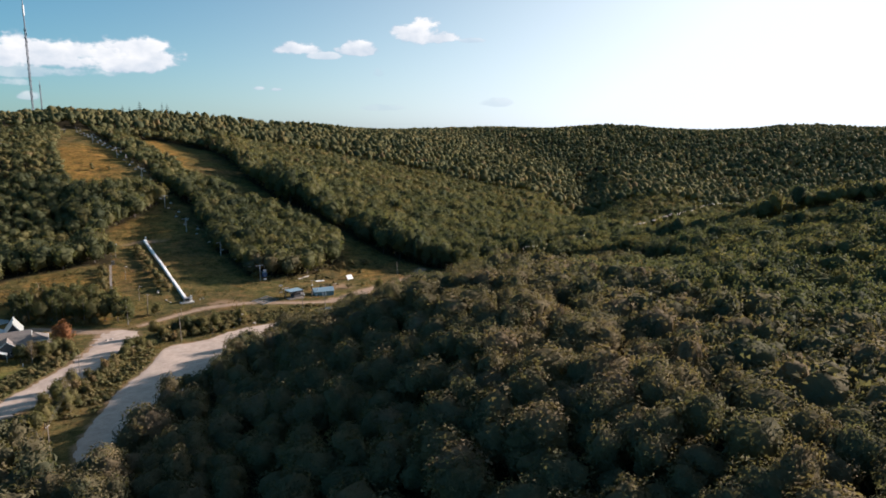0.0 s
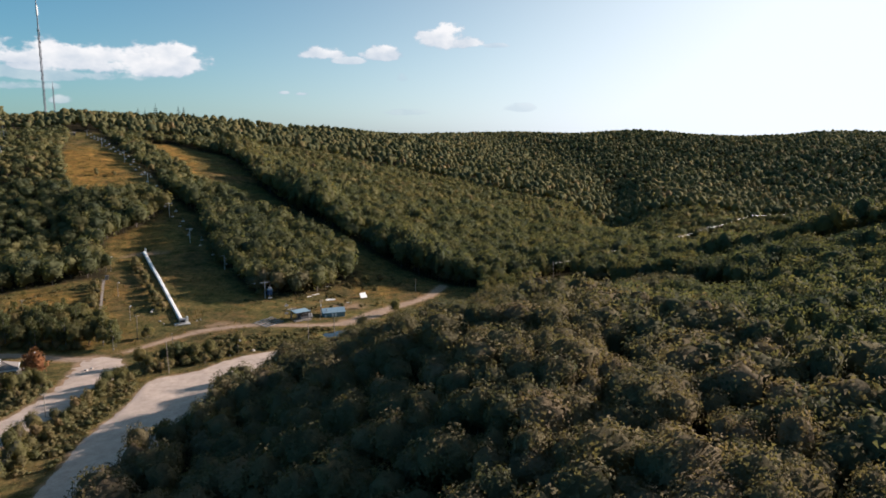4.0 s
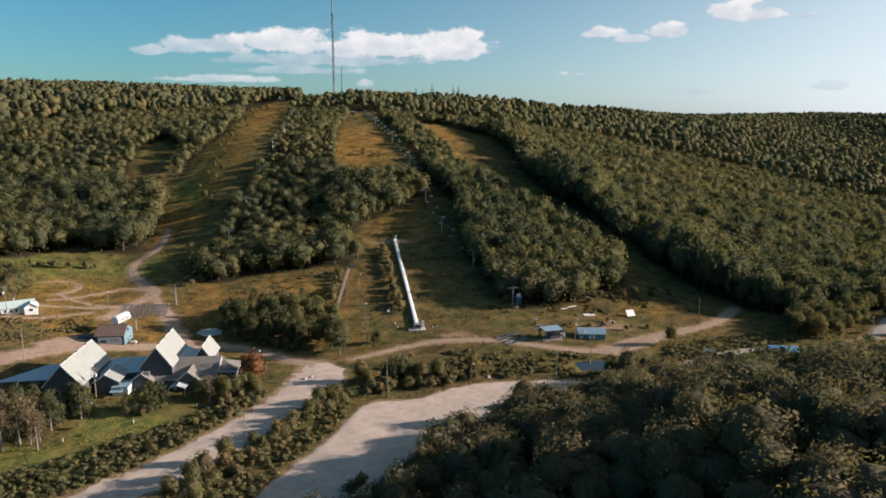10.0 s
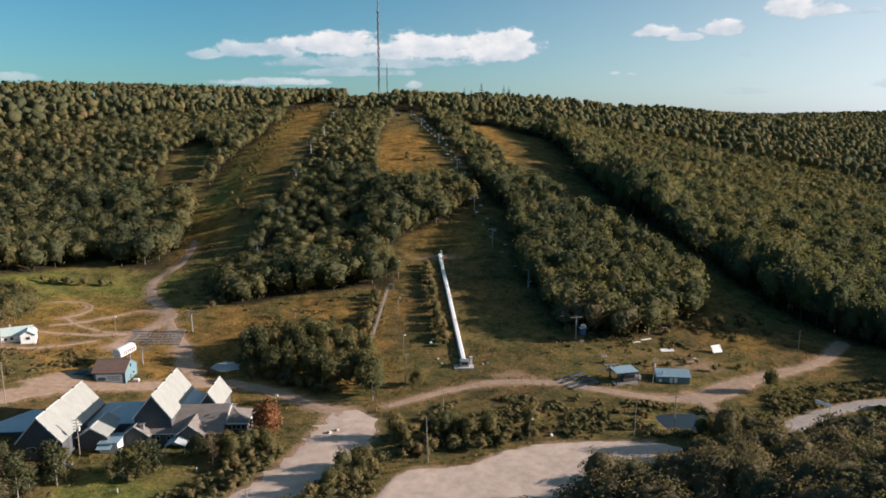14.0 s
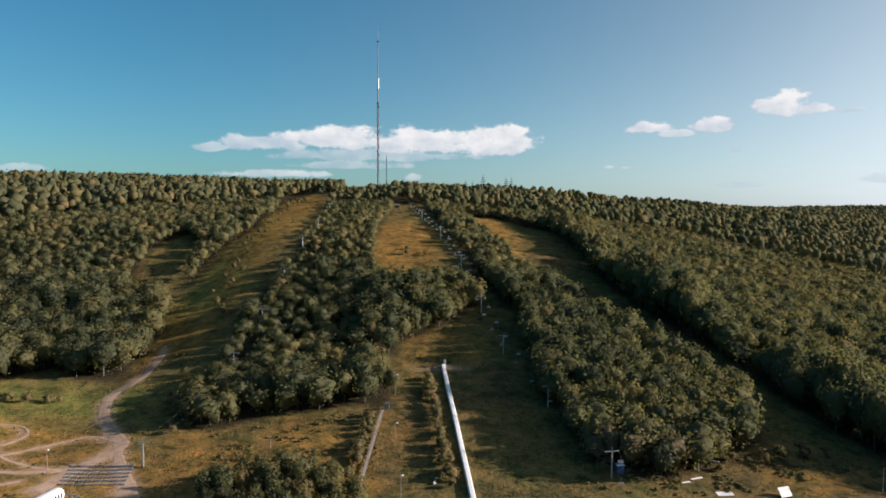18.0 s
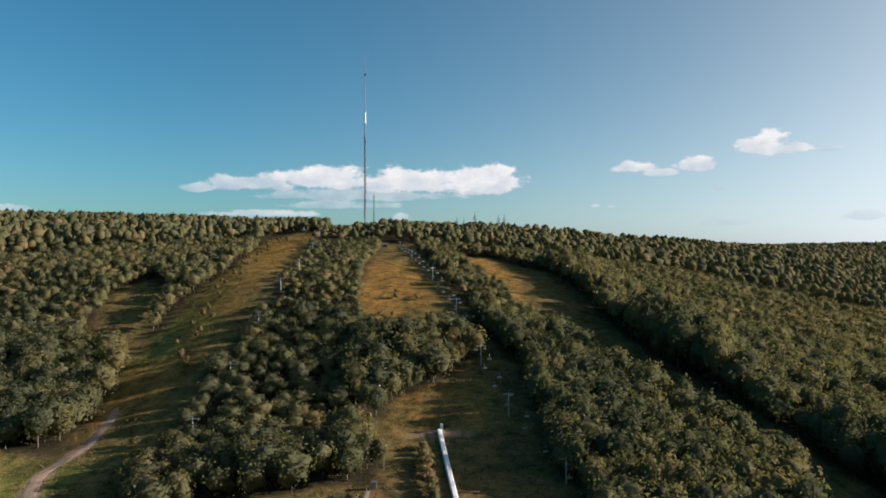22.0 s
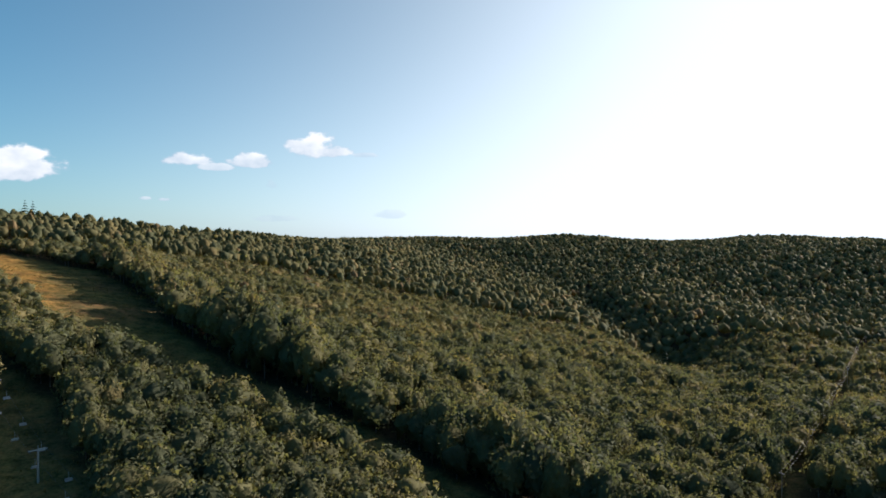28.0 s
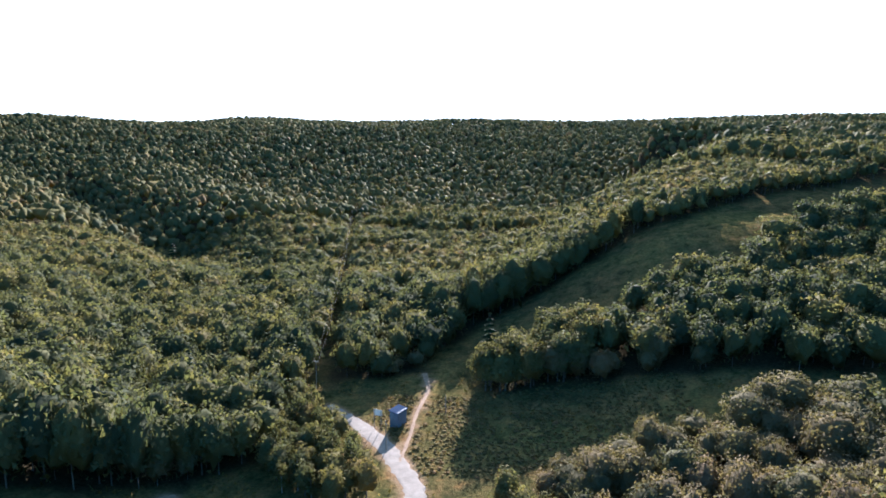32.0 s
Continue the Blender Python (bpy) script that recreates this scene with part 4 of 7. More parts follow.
    forest("rim_woods", r[rim], upper, "mixed woods over the crest beyond the valley", (0.95, 1.5), 9, wood=False)
    r = r[~rim]
    forest("far_woods", r, far, "distant wooded hills turning yellow and brown", (0.8, 1.4), 6, wood=False)


build_forests()


# ---- building blocks for things ----
def part(name, shape, material, parent=None, label=""):
    """Links arrays (verts, faces) or a bmesh as one mesh object, under a thing or a part."""
    if isinstance(shape, tuple):
        me = bpy.data.meshes.new(name)
        me.from_pydata([tuple(map(float, v)) for v in shape[0]], [], [tuple(int(i) for i in f) for f in shape[1]])
        me.update()
    else:
        me = bpy.data.meshes.new(name)
        shape.to_mesh(me)
        shape.free()
    me.materials.append(material)
    ob = new(name, me)
    ob.parent = parent
    return tagged(ob, label)


def thing(name, at, label, category, group="", turn=0.0):
    e = new(name)
    e.empty_display_size = 0.5
    e.matrix_world = pose(*at, 0, 0, turn)
    return tagged(e, label, category, group)


def block(x0, x1, y0, y1, z0, z1, bevel=0.03):
    bm = bmesh.new()
    bmesh.ops.create_cube(bm, size=1.0)
    for v in bm.verts:
        v.co = ((x0 + x1) / 2 + v.co.x * (x1 - x0), (y0 + y1) / 2 + v.co.y * (y1 - y0), (z0 + z1) / 2 + v.co.z * (z1 - z0))
    if bevel:
        bmesh.ops.bevel(bm, geom=bm.edges[:], offset=min(bevel, 0.3 * min(x1 - x0, y1 - y0, z1 - z0)), segments=1, affect="EDGES")
    return bm


def slab(corners, thick=0.18):
    """A plate with the given top corners, thickened downwards."""
    c = [Vector(p) for p in corners]
    n = (c[1] - c[0]).cross(c[2] - c[0]).normalized()
    if n.z < 0:
        n = -n
    top, under = c, [p - n * thick for p in c]
    k = len(c)
    faces = [tuple(range(k)), tuple(range(2 * k - 1, k - 1, -1))] + [(i, (i + 1) % k, (i + 1) % k + k, i + k) for i in range(k)]
    bm = bmesh.new()
    vs = [bm.verts.new(p) for p in top + under]
    for f in faces:
        bm.faces.new([vs[i] for i in f])
    bmesh.ops.recalc_face_normals(bm, faces=bm.faces[:])
    return bm


def rod(a, b, r0, r1=None, sides=8):
    v, f = tube(a, b, r0, r0 if r1 is None else r1, sides)
    f = [tuple(q) for q in f] + [tuple(range(sides - 1, -1, -1)), tuple(range(sides, 2 * sides))]
    return (v, f)


def joined(*shapes):
    vs, fs = [], []
    for v, f in shapes:
        n = len(vs)
        vs += [tuple(p) for p in v]
        fs += [tuple(i + n for i in q) for q in f]
    return (vs, fs)


def gable_walls(x0, x1, y0, y1, z0, eave_w, eave_e, ridge_x, ridge_z):
    """Four walls of a house whose ridge runs along y, with pointed ends."""
    end = [(x0, z0), (x1, z0), (x1, eave_e), (ridge_x, ridge_z), (x0, eave_w)]
    vs = [(x, y0, z) for x, z in end] + [(x, y1, z) for x, z in end]
    return (vs, [(0, 1, 2, 3, 4), (9, 8, 7, 6, 5), (1, 6, 7, 2), (0, 4, 9, 5), (0, 5, 6, 1), (2, 7, 8, 3), (4, 3, 8, 9)])


def swap_xy(shape):
    return ([(p[1], p[0], p[2]) for p in shape[0]], [tuple(reversed(f)) for f in shape[1]])


def window_on(parent, x, y, z, wide, high, face):
    """A framed window on a wall that looks south (face 's') or east ('e')."""
    d = 0.06
    if face == "s":
        w = part("window", block(x - wide / 2, x + wide / 2, y - d, y + 0.1, z, z + high, 0.02), TRIM, parent)
        part("pane", block(x - wide / 2 + 0.1, x + wide / 2 - 0.1, y - d - 0.012, y, z + 0.1, z + high - 0.1, 0), GLASS, w)
    else:
        w = part("window", block(x - 0.1, x + d, y - wide / 2, y + wide / 2, z, z + high, 0.02), TRIM, parent)
        part("pane", block(x, x + d + 0.012, y - wide / 2 + 0.1, y + wide / 2 - 0.1, z + 0.1, z + high - 0.1, 0), GLASS, w)
    return w


def gable_wing(lodge, x0, x1, y0, y1, floor, eave_w, eave_e, ridge_x, ridge_z, roof_e, roof_w, over=0.5, vents=0):
    """A wing with its ridge along y: walls, two roof plates, ridge cap, rake boards."""
    part("wall", gable_walls(x0, x1, y0, y1, floor, eave_w, eave_e, ridge_x, ridge_z - 0.1), SIDING, lodge)
    se, sw = (ridge_z - eave_e) / (x1 - ridge_x), (ridge_z - eave_w) / (ridge_x - x0)
    xe, xw = x1 + over, x0 - over
    ze, zw = ridge_z - se * (xe - ridge_x) + 0.2, ridge_z - sw * (ridge_x - xw) + 0.2
    top, a, b = ridge_z + 0.2, y0 - over * 1.6, y1 + over * 1.6
    part("roof", slab(((ridge_x, a, top), (ridge_x, b, top), (xe, b, ze), (xe, a, ze))), roof_e, lodge)
    part("roof", slab(((ridge_x, b, top), (ridge_x, a, top), (xw, a, zw), (xw, b, zw))), roof_w, lodge)
    part("ridge_cap", block(ridge_x - 0.18, ridge_x + 0.18, a, b, top - 0.06, top + 0.06, 0.03), TRIM, lodge)
    for x, z in ((xe, ze), (xw, zw)):
        part("rake_board", slab(((ridge_x, a - 0.06, top + 0.04), (x, a - 0.06, z + 0.04), (x, a + 0.02, z + 0.04), (ridge_x, a + 0.02, top + 0.04)), 0.36), TRIM, lodge, "pale rake board")
    for k in range(vents):
        y = a + (b - a) * (k + 0.6) / (vents + 0.3)
        part("roof_vent", block(ridge_x - 0.3, ridge_x + 0.3, y - 0.35, y + 0.35, top, top + 0.4, 0.06), DARK_STEEL, lodge, "small dark roof vent")


def build_lodge():
    g = min(gz(-40, 345), gz(-60, 345)) - 1.0
    lodge = thing("ski_lodge", (0, 0, 0), "rambling grey lodge with steep pale gables and brown shingles", "building")
    # West slopes get the bluish sheet that holds their shade in its colour.
    gable_wing(lodge, -62.6, -50.4, 336, 361.6, g, 9.6, 9.8, -56.4, 16.7, ROOF_PALE, ROOF_BLUE_SHADED, vents=3)
    gable_wing(lodge, -35.4, -24.6, 348.5, 369.5, g, 10.8, 10.8, -29.6, 17.7, ROOF_PALE, ROOF_BLUE_SHADED, vents=3)
    gable_wing(lodge, -20.2, -13.0, 358.0, 370.3, g, 9.0, 9.8, -16.2, 14.3, ROOF_PALE, ROOF_BLUE_SHADED, vents=1)
    gable_wing(lodge, -49.2, -41.0, 342.6, 352.4, g, 7.8, 7.9, -45.3, 10.4, ROOF_PALE, ROOF_BLUE_SHADED)
    part("roof", slab(((-24.2, 357.6, 11.0), (-24.2, 369.6, 11.0), (-19.4, 369.0, 9.0), (-19.4, 357.6, 9.0))), ROOF_BLUE_SHADED, lodge)
    # low roofs between the wings
    part("wall", block(-50.4, -35.4, 350.5, 364.5, g, 7.6), SIDING, lodge)
    part("roof", slab(((-50.2, 350.0, 7.9), (-35.6, 350.0, 8.3), (-35.6, 365, 8.9), (-50.2, 365, 8.5)), 0.25), ROOF_BLUE_SHADED, lodge, "pale blue-grey low roof")
    part("wall", block(-84, -62.6, 347, 361, g + 1.5, 7.4), SIDING, lodge)
    part("roof", slab(((-84.6, 346.4, 7.5), (-62.4, 346.4, 7.9), (-62.4, 361.6, 8.1), (-84.6, 361.6, 7.7)), 0.25), ROOF_BLUE_SHADED, lodge, "low roof sheet tinted blue-grey as in shade")
    part("valley_flashing", slab(((-47.6, 351, 8.25), (-47.0, 351, 8.25), (-44.6, 361.5, 9.05), (-45.2, 361.5, 9.05)), 0.12), TRIM, lodge)
    # brown shingled main roof with its ridge along x, and two gables to the front
    part("wall", swap_xy(gable_walls(347.6, 364, -31.5, -9.5, g, 6.4, 7.4, 357, 10.8)), SIDING, lodge)
    part("roof", slab(((-32, 357, 11.0), (-9.2, 357, 11.0), (-9.2, 346.6, 6.3), (-32, 346.6, 6.3))), SHINGLE, lodge, "weathered brown shingle roof")
    part("roof", slab(((-9.2, 357, 11.0), (-32, 357, 11.0), (-32, 365, 7.4), (-9.2, 365, 7.4))), SHINGLE, lodge, "weathered brown shingle roof")
    part("eave_board", block(-32, -9.2, 346.45, 346.6, 5.95, 6.25, 0.02), TRIM, lodge)
    for x, half, z, back in ((-18.6, 4.0, 9.5, 354.4), (-34.4, 4.2, 9.4, 354.6)):
        part("wall", gable_walls(x - half, x + half, 345.8, back, g, 6.2, 6.2, x, z - 0.15), SIDING, lodge)
        for s in (-1, 1):
            part("roof", slab(((x, 345, z), (x, back, z), (x + s * (half + 0.5), back - 3.0, 6.0), (x + s * (half + 0.5), 345, 6.0))), SHINGLE, lodge, "weathered brown shingle roof")
            part("rake_board", slab(((x, 344.9, z + 0.04), (x + s * (half + 0.5), 344.9, 6.04), (x + s * (half + 0.5), 345.0, 6.04), (x, 345.0, z + 0.04)), 0.32), TRIM, lodge, "pale rake board")
    part("chimney", block(-32.9, -31.9, 346.0, 347.0, 5.0, 9.2, 0.05), STEEL, lodge, "grey metal chimney")
    part("chimney_cap", block(-33.1, -31.7, 345.8, 347.2, 9.2, 9.5, 0.05), STEEL, lodge)
    # round-cornered lounge with a band of windows at the east end
    part("wall", block(-9.5, -3.6, 352.2, 361.0, g, 6.9), SIDING, lodge)
    hip = ((-9.9, 351.4, 7.0), (-2.9, 351.4, 7.0), (-2.9, 361.8, 7.0), (-9.9, 361.8, 7.0))
    for k in range(3):
        part("roof", slab((hip[k], hip[k + 1], (-8.4, 357.2, 9.6), (-8.6, 357.0, 9.62))), SHINGLE, lodge, "brown shingled hip roof")
    part("hip_board", slab(((-9.9, 351.2, 7.1), (-9.5, 351.2, 7.1), (-8.9, 357.2, 10.4), (-9.3, 357.2, 10.4)), 0.3), WHITE, lodge, "white hip board")
    part("fascia", block(-9.9, -2.7, 351.2, 351.4, 6.6, 7.0, 0.02), WHITE, lodge), part("fascia", block(-2.9, -2.7, 351.4, 361.8, 6.6, 7.0, 0.02), WHITE, lodge)
    for k in range(4):
        window_on(lodge, -8.6 + 1.35 * k, 352.2, 4.6, 1.1, 1.5, "s")
        window_on(lodge, -3.6, 353.5 + 2.0 * k, 4.6, 1.4, 1.5, "e")
    for k in range(3):
        window_on(lodge, -28.6 + 3.2 * k, 347.6, 3.6, 1.2, 1.4, "s")
    for x in (-20.0, -17.2):
        window_on(lodge, x, 345.8, 3.2, 1.0, 1.5, "s")
    window_on(lodge, -58.5, 336, 6.2, 1.6, 1.6, "s"), window_on(lodge, -54.3, 336, 6.2, 1.6, 1.6, "s")
    for y in (355, 360, 365):
        window_on(lodge, -13.0, y, 6.0, 1.6, 1.7, "e")
    part("door", block(-24.4, -23.3, 347.45, 347.6, 1.6, 3.7, 0.02), TRIM, lodge, "pale entrance door")
    # porch and deck
    gp = gz(-22, 342)
    for s in (-1, 1):
        part("porch_roof", slab(((-21.6, 341.4, gp + 4.2), (-21.6, 346.2, gp + 4.2), (-21.6 + s * 3.0, 346.2, gp + 2.9), (-21.6 + s * 3.0, 341.4, gp + 2.9)), 0.14), ROOF_BLUE_SHADED, lodge, "pale blue porch roof")
        part("porch_post", block(-21.6 + s * 2.7 - 0.1, -21.6 + s * 2.7 + 0.1, 341.6, 341.8, gp - 0.5, gp + 2.9, 0.02), TRIM, lodge)
    gd = gz(0, 358)
    part("deck", block(-3.5, 1.2, 352.4, 363.5, 3.6, 3.8, 0.03), TIMBER, lodge, "weathered timber deck")
    for y in (352.6, 356, 359.6, 363.2):
        part("deck_post", block(0.9, 1.1, y - 0.1, y + 0.1, gd - 0.6, 4.8, 0.02), TIMBER, lodge)
    for z in (4.2, 4.7):
        part("deck_rail", block(0.95, 1.05, 352.4, 363.4, z, z + 0.08, 0.01), TIMBER, lodge)
    for k in range(16):
        part("baluster", block(0.97, 1.03, 352.9 + 0.66 * k, 352.96 + 0.66 * k, 3.8, 4.75, 0), TIMBER, lodge)
    for k in range(8):
        part("stair_tread", block(-3.2 + 0.3 * k, -2.9 + 0.3 * k, 363.6, 366.0, 3.4 - 0.22 * k, 3.46 - 0.22 * k, 0.01), TIMBER, lodge)


build_lodge()


def build_box_hut():
    g = gz(-40, 344)
    hut = thing("storage_shed", (-40.2, 343.8, g), "white box shed with a pale teal sheet roof by the lodge", "shed")
    part("body", block(-2.6, 2.6, -2.8, 2.8, -0.5, 3.0), WHITE, hut)
    part("roof", slab(((-3.0, -3.2, 3.05), (3.0, -3.2, 3.35), (3.0, 3.2, 3.6), (-3.0, 3.2, 3.3)), 0.14), TEAL_ROOF, hut, "pale teal sheet roof")
    part("door", block(-0.6, 0.5, -2.86, -2.78, -0.3, 1.9, 0.02), TRIM, hut)
    part("awning", slab(((-3.0, -4.6, 1.9), (1.2, -4.6, 1.9), (1.2, -2.8, 2.5), (-3.0, -2.8, 2.5)), 0.08), TEAL_ROOF, hut, "pale awning sheet")


def build_patrol():
    g = gz(-58, 391) - 0.6
    hut = thing("lift_house", (-58.9, 391.6, g), "blue-green boarded lift house with brown roof and mural", "building")
    wide, deep, eave, ridge = 5.4, 5.2, 4.4, 7.4
    part("wall", swap_xy(gable_walls(-deep, deep, -wide, wide, -0.6, eave, eave, 0, ridge - 0.1)), BLUE, hut)
    over = 0.6
    z = eave - (ridge - eave) / deep * over + 0.15
    for s in (-1, 1):
        part("roof", slab(((-wide - over, 0, ridge + 0.1), (wide + 0.3, 0, ridge + 0.1), (wide + 0.3, s * (deep + over), z), (-wide - over, s * (deep + over), z))), RED_SHINGLE, hut, "worn red-brown shingle roof")
    part("ridge_cap", block(-wide - over, wide + 0.3, -0.2, 0.2, ridge + 0.05, ridge + 0.2, 0.04), SHINGLE, hut)
    for x in (-wide + 0.25, wide - 0.25):
        part("corner_board", block(x - 0.35, x + 0.35, -deep - 0.08, -deep, -0.4, eave - 0.5, 0.02), SIDING, hut, "dark corner board")
    sign = part("mural", block(-wide + 0.8, wide - 1.0, -deep - 0.1, -deep, 0.5, 3.5, 0.02), WHITE, hut, "white painted board with a blue picture and faded writing")
    blob = rod((-2.6, -deep - 0.13, 1.9), (-2.6, -deep - 0.1, 1.9), 1.0, 1.0, 14)
    part("picture", ([((v[0] + 2.6) * 1.55 - 2.6, v[1], (v[2] - 1.9) * 0.62 + 1.9) for v in blob[0]], blob[1]), BLUE_DARK, sign, "dark blue painted hill shape")
    for k, (a, b) in enumerate(((-0.6, 3.9), (-0.4, 3.2), (0.2, 3.8))):
        part("writing_bar", block(a, b, -deep - 0.13, -deep - 0.09, 2.6 - 0.6 * k, 2.85 - 0.6 * k, 0), BLUE, sign, "faded line of writing")
    part("door", block(wide - 0.02, wide + 0.07, -1.2, 0.0, -0.4, 1.8, 0.02), SIDING, hut), window_on(hut, wide, 2.0, 1.2, 1.4, 1.2, "e")
    part("gable_window", block(wide - 0.02, wide + 0.06, -0.6, 0.6, 4.6, 5.8, 0.02), GLASS, hut)
    lean = part("lean_to", block(-wide - 3.6, -wide, -2.5, 3.0, -0.6, 2.6), SIDING, hut, "dark open lean-to")
    part("lean_to_roof", slab(((-wide - 4.2, -3.2, 2.5), (-wide, -3.2, 3.4), (-wide, 3.4, 3.4), (-wide - 4.2, 3.4, 2.5)), 0.12), SIDING, lean)
    part("canopy", slab(((-wide - 8.6, -2.4, 2.7), (-wide - 4.6, -2.4, 2.9), (-wide - 4.6, 1.6, 2.9), (-wide - 8.6, 1.6, 2.7)), 0.1), DARK_STEEL, hut, "dark flat canopy")
    for x in (-wide - 8.3, -wide - 4.9):
        for y in (-2.1, 1.3):
            part("canopy_post", rod((x, y, -0.8), (x, y, 2.7), 0.07), DARK_STEEL, hut)
    g2 = gz(-51, 388)
    tank = thing("propane_tank", (-50.6, 388.6, g2), "small white tank on legs beside the lift house", "tank")
    part("body", rod((-0.9, 0, 0.9), (0.9, 0, 0.9), 0.55, 0.55, 14), WHITE, tank)
    for x in (-0.9, 0.9):
        part("end_cap", rod((x, 0, 0.9), (x * 1.25, 0, 0.9), 0.55, 0.3, 14), WHITE, tank)
        part("leg", block(x * 0.6 - 0.08, x * 0.6 + 0.08, -0.4, 0.4, -0.3, 0.5, 0.02), STEEL, tank)


BLUE_DARK = plain("dark_blue_paint", (0.05, 0.1, 0.16), (0.09, 0.16, 0.24), 1.0, 0.6, 0, 0.1)


def build_terminal():
    """The raised drive station of the first lift: a white rounded cover with slots, on two steel columns."""
    g = gz(-56, 402)
    t = thing("lift_terminal", (-59.2, 401.0, g), "white rounded chairlift drive cover on steel columns", "chairlift", "", -14)
    bm = bmesh.new()
    n, long = 8, 4.4
    ring = [(1.7, 0.0), (1.8, 0.9), (1.5, 1.7), (0.9, 2.1), (0.0, 2.2), (-0.9, 2.1), (-1.5, 1.7), (-1.8, 0.9), (-1.7, 0.0)]
    rows = []
    for y, s in ((-long, 0.86), (-long + 0.5, 1.0), (long - 0.5, 1.0), (long, 0.86)):
        rows.append([bm.verts.new((x * s * 1.1, y, 5.9 + z * s * 1.3)) for x, z in ring])
    for a, b in zip(rows, rows[1:]):
        for k in range(n):
            bm.faces.new((a[k], a[k + 1], b[k + 1], b[k]))
    bm.faces.new(rows[0][::-1]), bm.faces.new(rows[-1])
    for a, b in zip(rows, rows[1:]):
        bm.faces.new((a[0], b[0], b[n], a[n]))
    bmesh.ops.recalc_face_normals(bm, faces=bm.faces[:])
    cover = part("cover", bm, WHITE, t)
    for k in range(6):
        y = -2.9 + 1.16 * k
        part("slot", block(1.78, 2.03, y - 0.32, y + 0.32, 6.2, 7.6, 0.03), GLASS, cover, "dark window slot")
    for y in (-2.6, 2.6):
        part("column", rod((0, y, -0.8), (0, y, 6.2), 0.35, 0.3, 10), STEEL, t)
    part("beam", block(-0.3, 0.3, -4.6, 5.4, 5.7, 6.1, 0.04), STEEL, t)
    part("bullwheel", rod((0, 3.6, 5.45), (0, 3.6, 5.65), 1.7, 1.7, 20), DARK_STEEL, t)
    part("ladder", block(-0.7, -0.4, -4.2, -4.1, -0.4, 6.0, 0.01), STEEL, t)


build_box_hut()
build_patrol()
build_terminal()


def build_cabin():
    g = gz(-106, 417)
    c = thing("cabin", (-107.5, 416.5, g), "small white wooden bungalow with a pale green roof", "house", "", 24)
    part("wall", swap_xy(gable_walls(-3.4, 3.4, -6.2, 6.2, -1.2, 2.9, 2.9, 0, 5.0)), WHITE, c)
    for s in (-1, 1):
        part("roof", slab(((-6.8, 0, 5.2), (6.8, 0, 5.2), (6.8, s * 4.0, 2.75), (-6.8, s * 4.0, 2.75))), ROOF_GREEN, c, "pale green sheet roof")
    part("wall", gable_walls(2.6, 7.6, -5.6, 3.0, -1.2, 2.7, 2.7, 5.1, 4.5), WHITE, c)
    for s in (-1, 1):
        part("roof", slab(((5.1, -6.1, 4.7), (5.1, 1.0, 4.7), (5.1 + s * 3.0, 1.0, 2.6), (5.1 + s * 3.0, -6.1, 2.6))), ROOF_GREEN, c, "pale green sheet roof")
    for x in (-4.6, -2.4, -0.4):
        window_on(c, x, -3.4, 0.9, 1.1, 1.2, "s")
    window_on(c, 5.1, -5.6, 0.9, 1.6, 1.2, "s"), window_on(c, 7.6, -3.4, 0.9, 1.2, 1.2, "e"), window_on(c, 7.6, 0.4, 0.9, 1.2, 1.2, "e")
    part("door", block(1.2, 2.2, -3.5, -3.38, -0.6, 1.5, 0.02), TRIM, c)
    part("chimney", block(-1.4, -0.8, 0.6, 1.2, 4.2, 6.0, 0.03), CONCRETE, c)
    part("step", block(1.0, 2.4, -4.4, -3.5, -1.2, -0.65, 0.03), CONCRETE, c)


ROOF_GREEN = plain("pale_green_roof_sheet", (0.42, 0.52, 0.48), (0.55, 0.64, 0.59), 0.6, 0.5, 0, 0.1)
build_cabin()


def build_pump_shed():
    g = gz(144, 397)
    s = thing("pump_shed", (144.6, 398.2, g), "teal metal shed with a pale blue roof and pale doors", "shed", "", -8)
    part("wall", swap_xy(gable_walls(-3.0, 3.0, -6.0, 6.0, -0.6, 2.7, 2.7, 0.4, 4.3)), BLUE, s)
    part("roof", slab(((-6.4, 0.4, 4.45), (6.4, 0.4, 4.45), (6.4, -3.5, 2.5), (-6.4, -3.5, 2.5)), 0.12), TEAL_ROOF, s, "pale blue sheet roof")
    part("roof", slab(((-6.4, 0.4, 4.45), (6.4, 0.4, 4.45), (6.4, 3.5, 2.5), (-6.4, 3.5, 2.5)), 0.12), TEAL_ROOF, s, "pale blue sheet roof")
    for x in (-0.8, 0.9):
        d = part("door", block(x - 0.55, x + 0.55, -3.08, -2.98, -0.3, 1.85, 0.02), WHITE, s, "pale door")
        part("handle", block(x + 0.3, x + 0.4, -3.12, -3.07, 0.7, 0.8, 0.01), STEEL, d)
    part("vent_pipe", rod((-3.8, -2.0, 2.6), (-3.8, -2.0, 4.6), 0.22, 0.22, 10), STEEL, s)
    part("side_door", block(-5.2, -4.2, -3.08, -2.98, -0.3, 1.4, 0.02), WHITE, s)
    part("plinth", block(-6.15, 6.15, -3.15, 3.15, -0.6, -0.25, 0.02), CONCRETE, s)


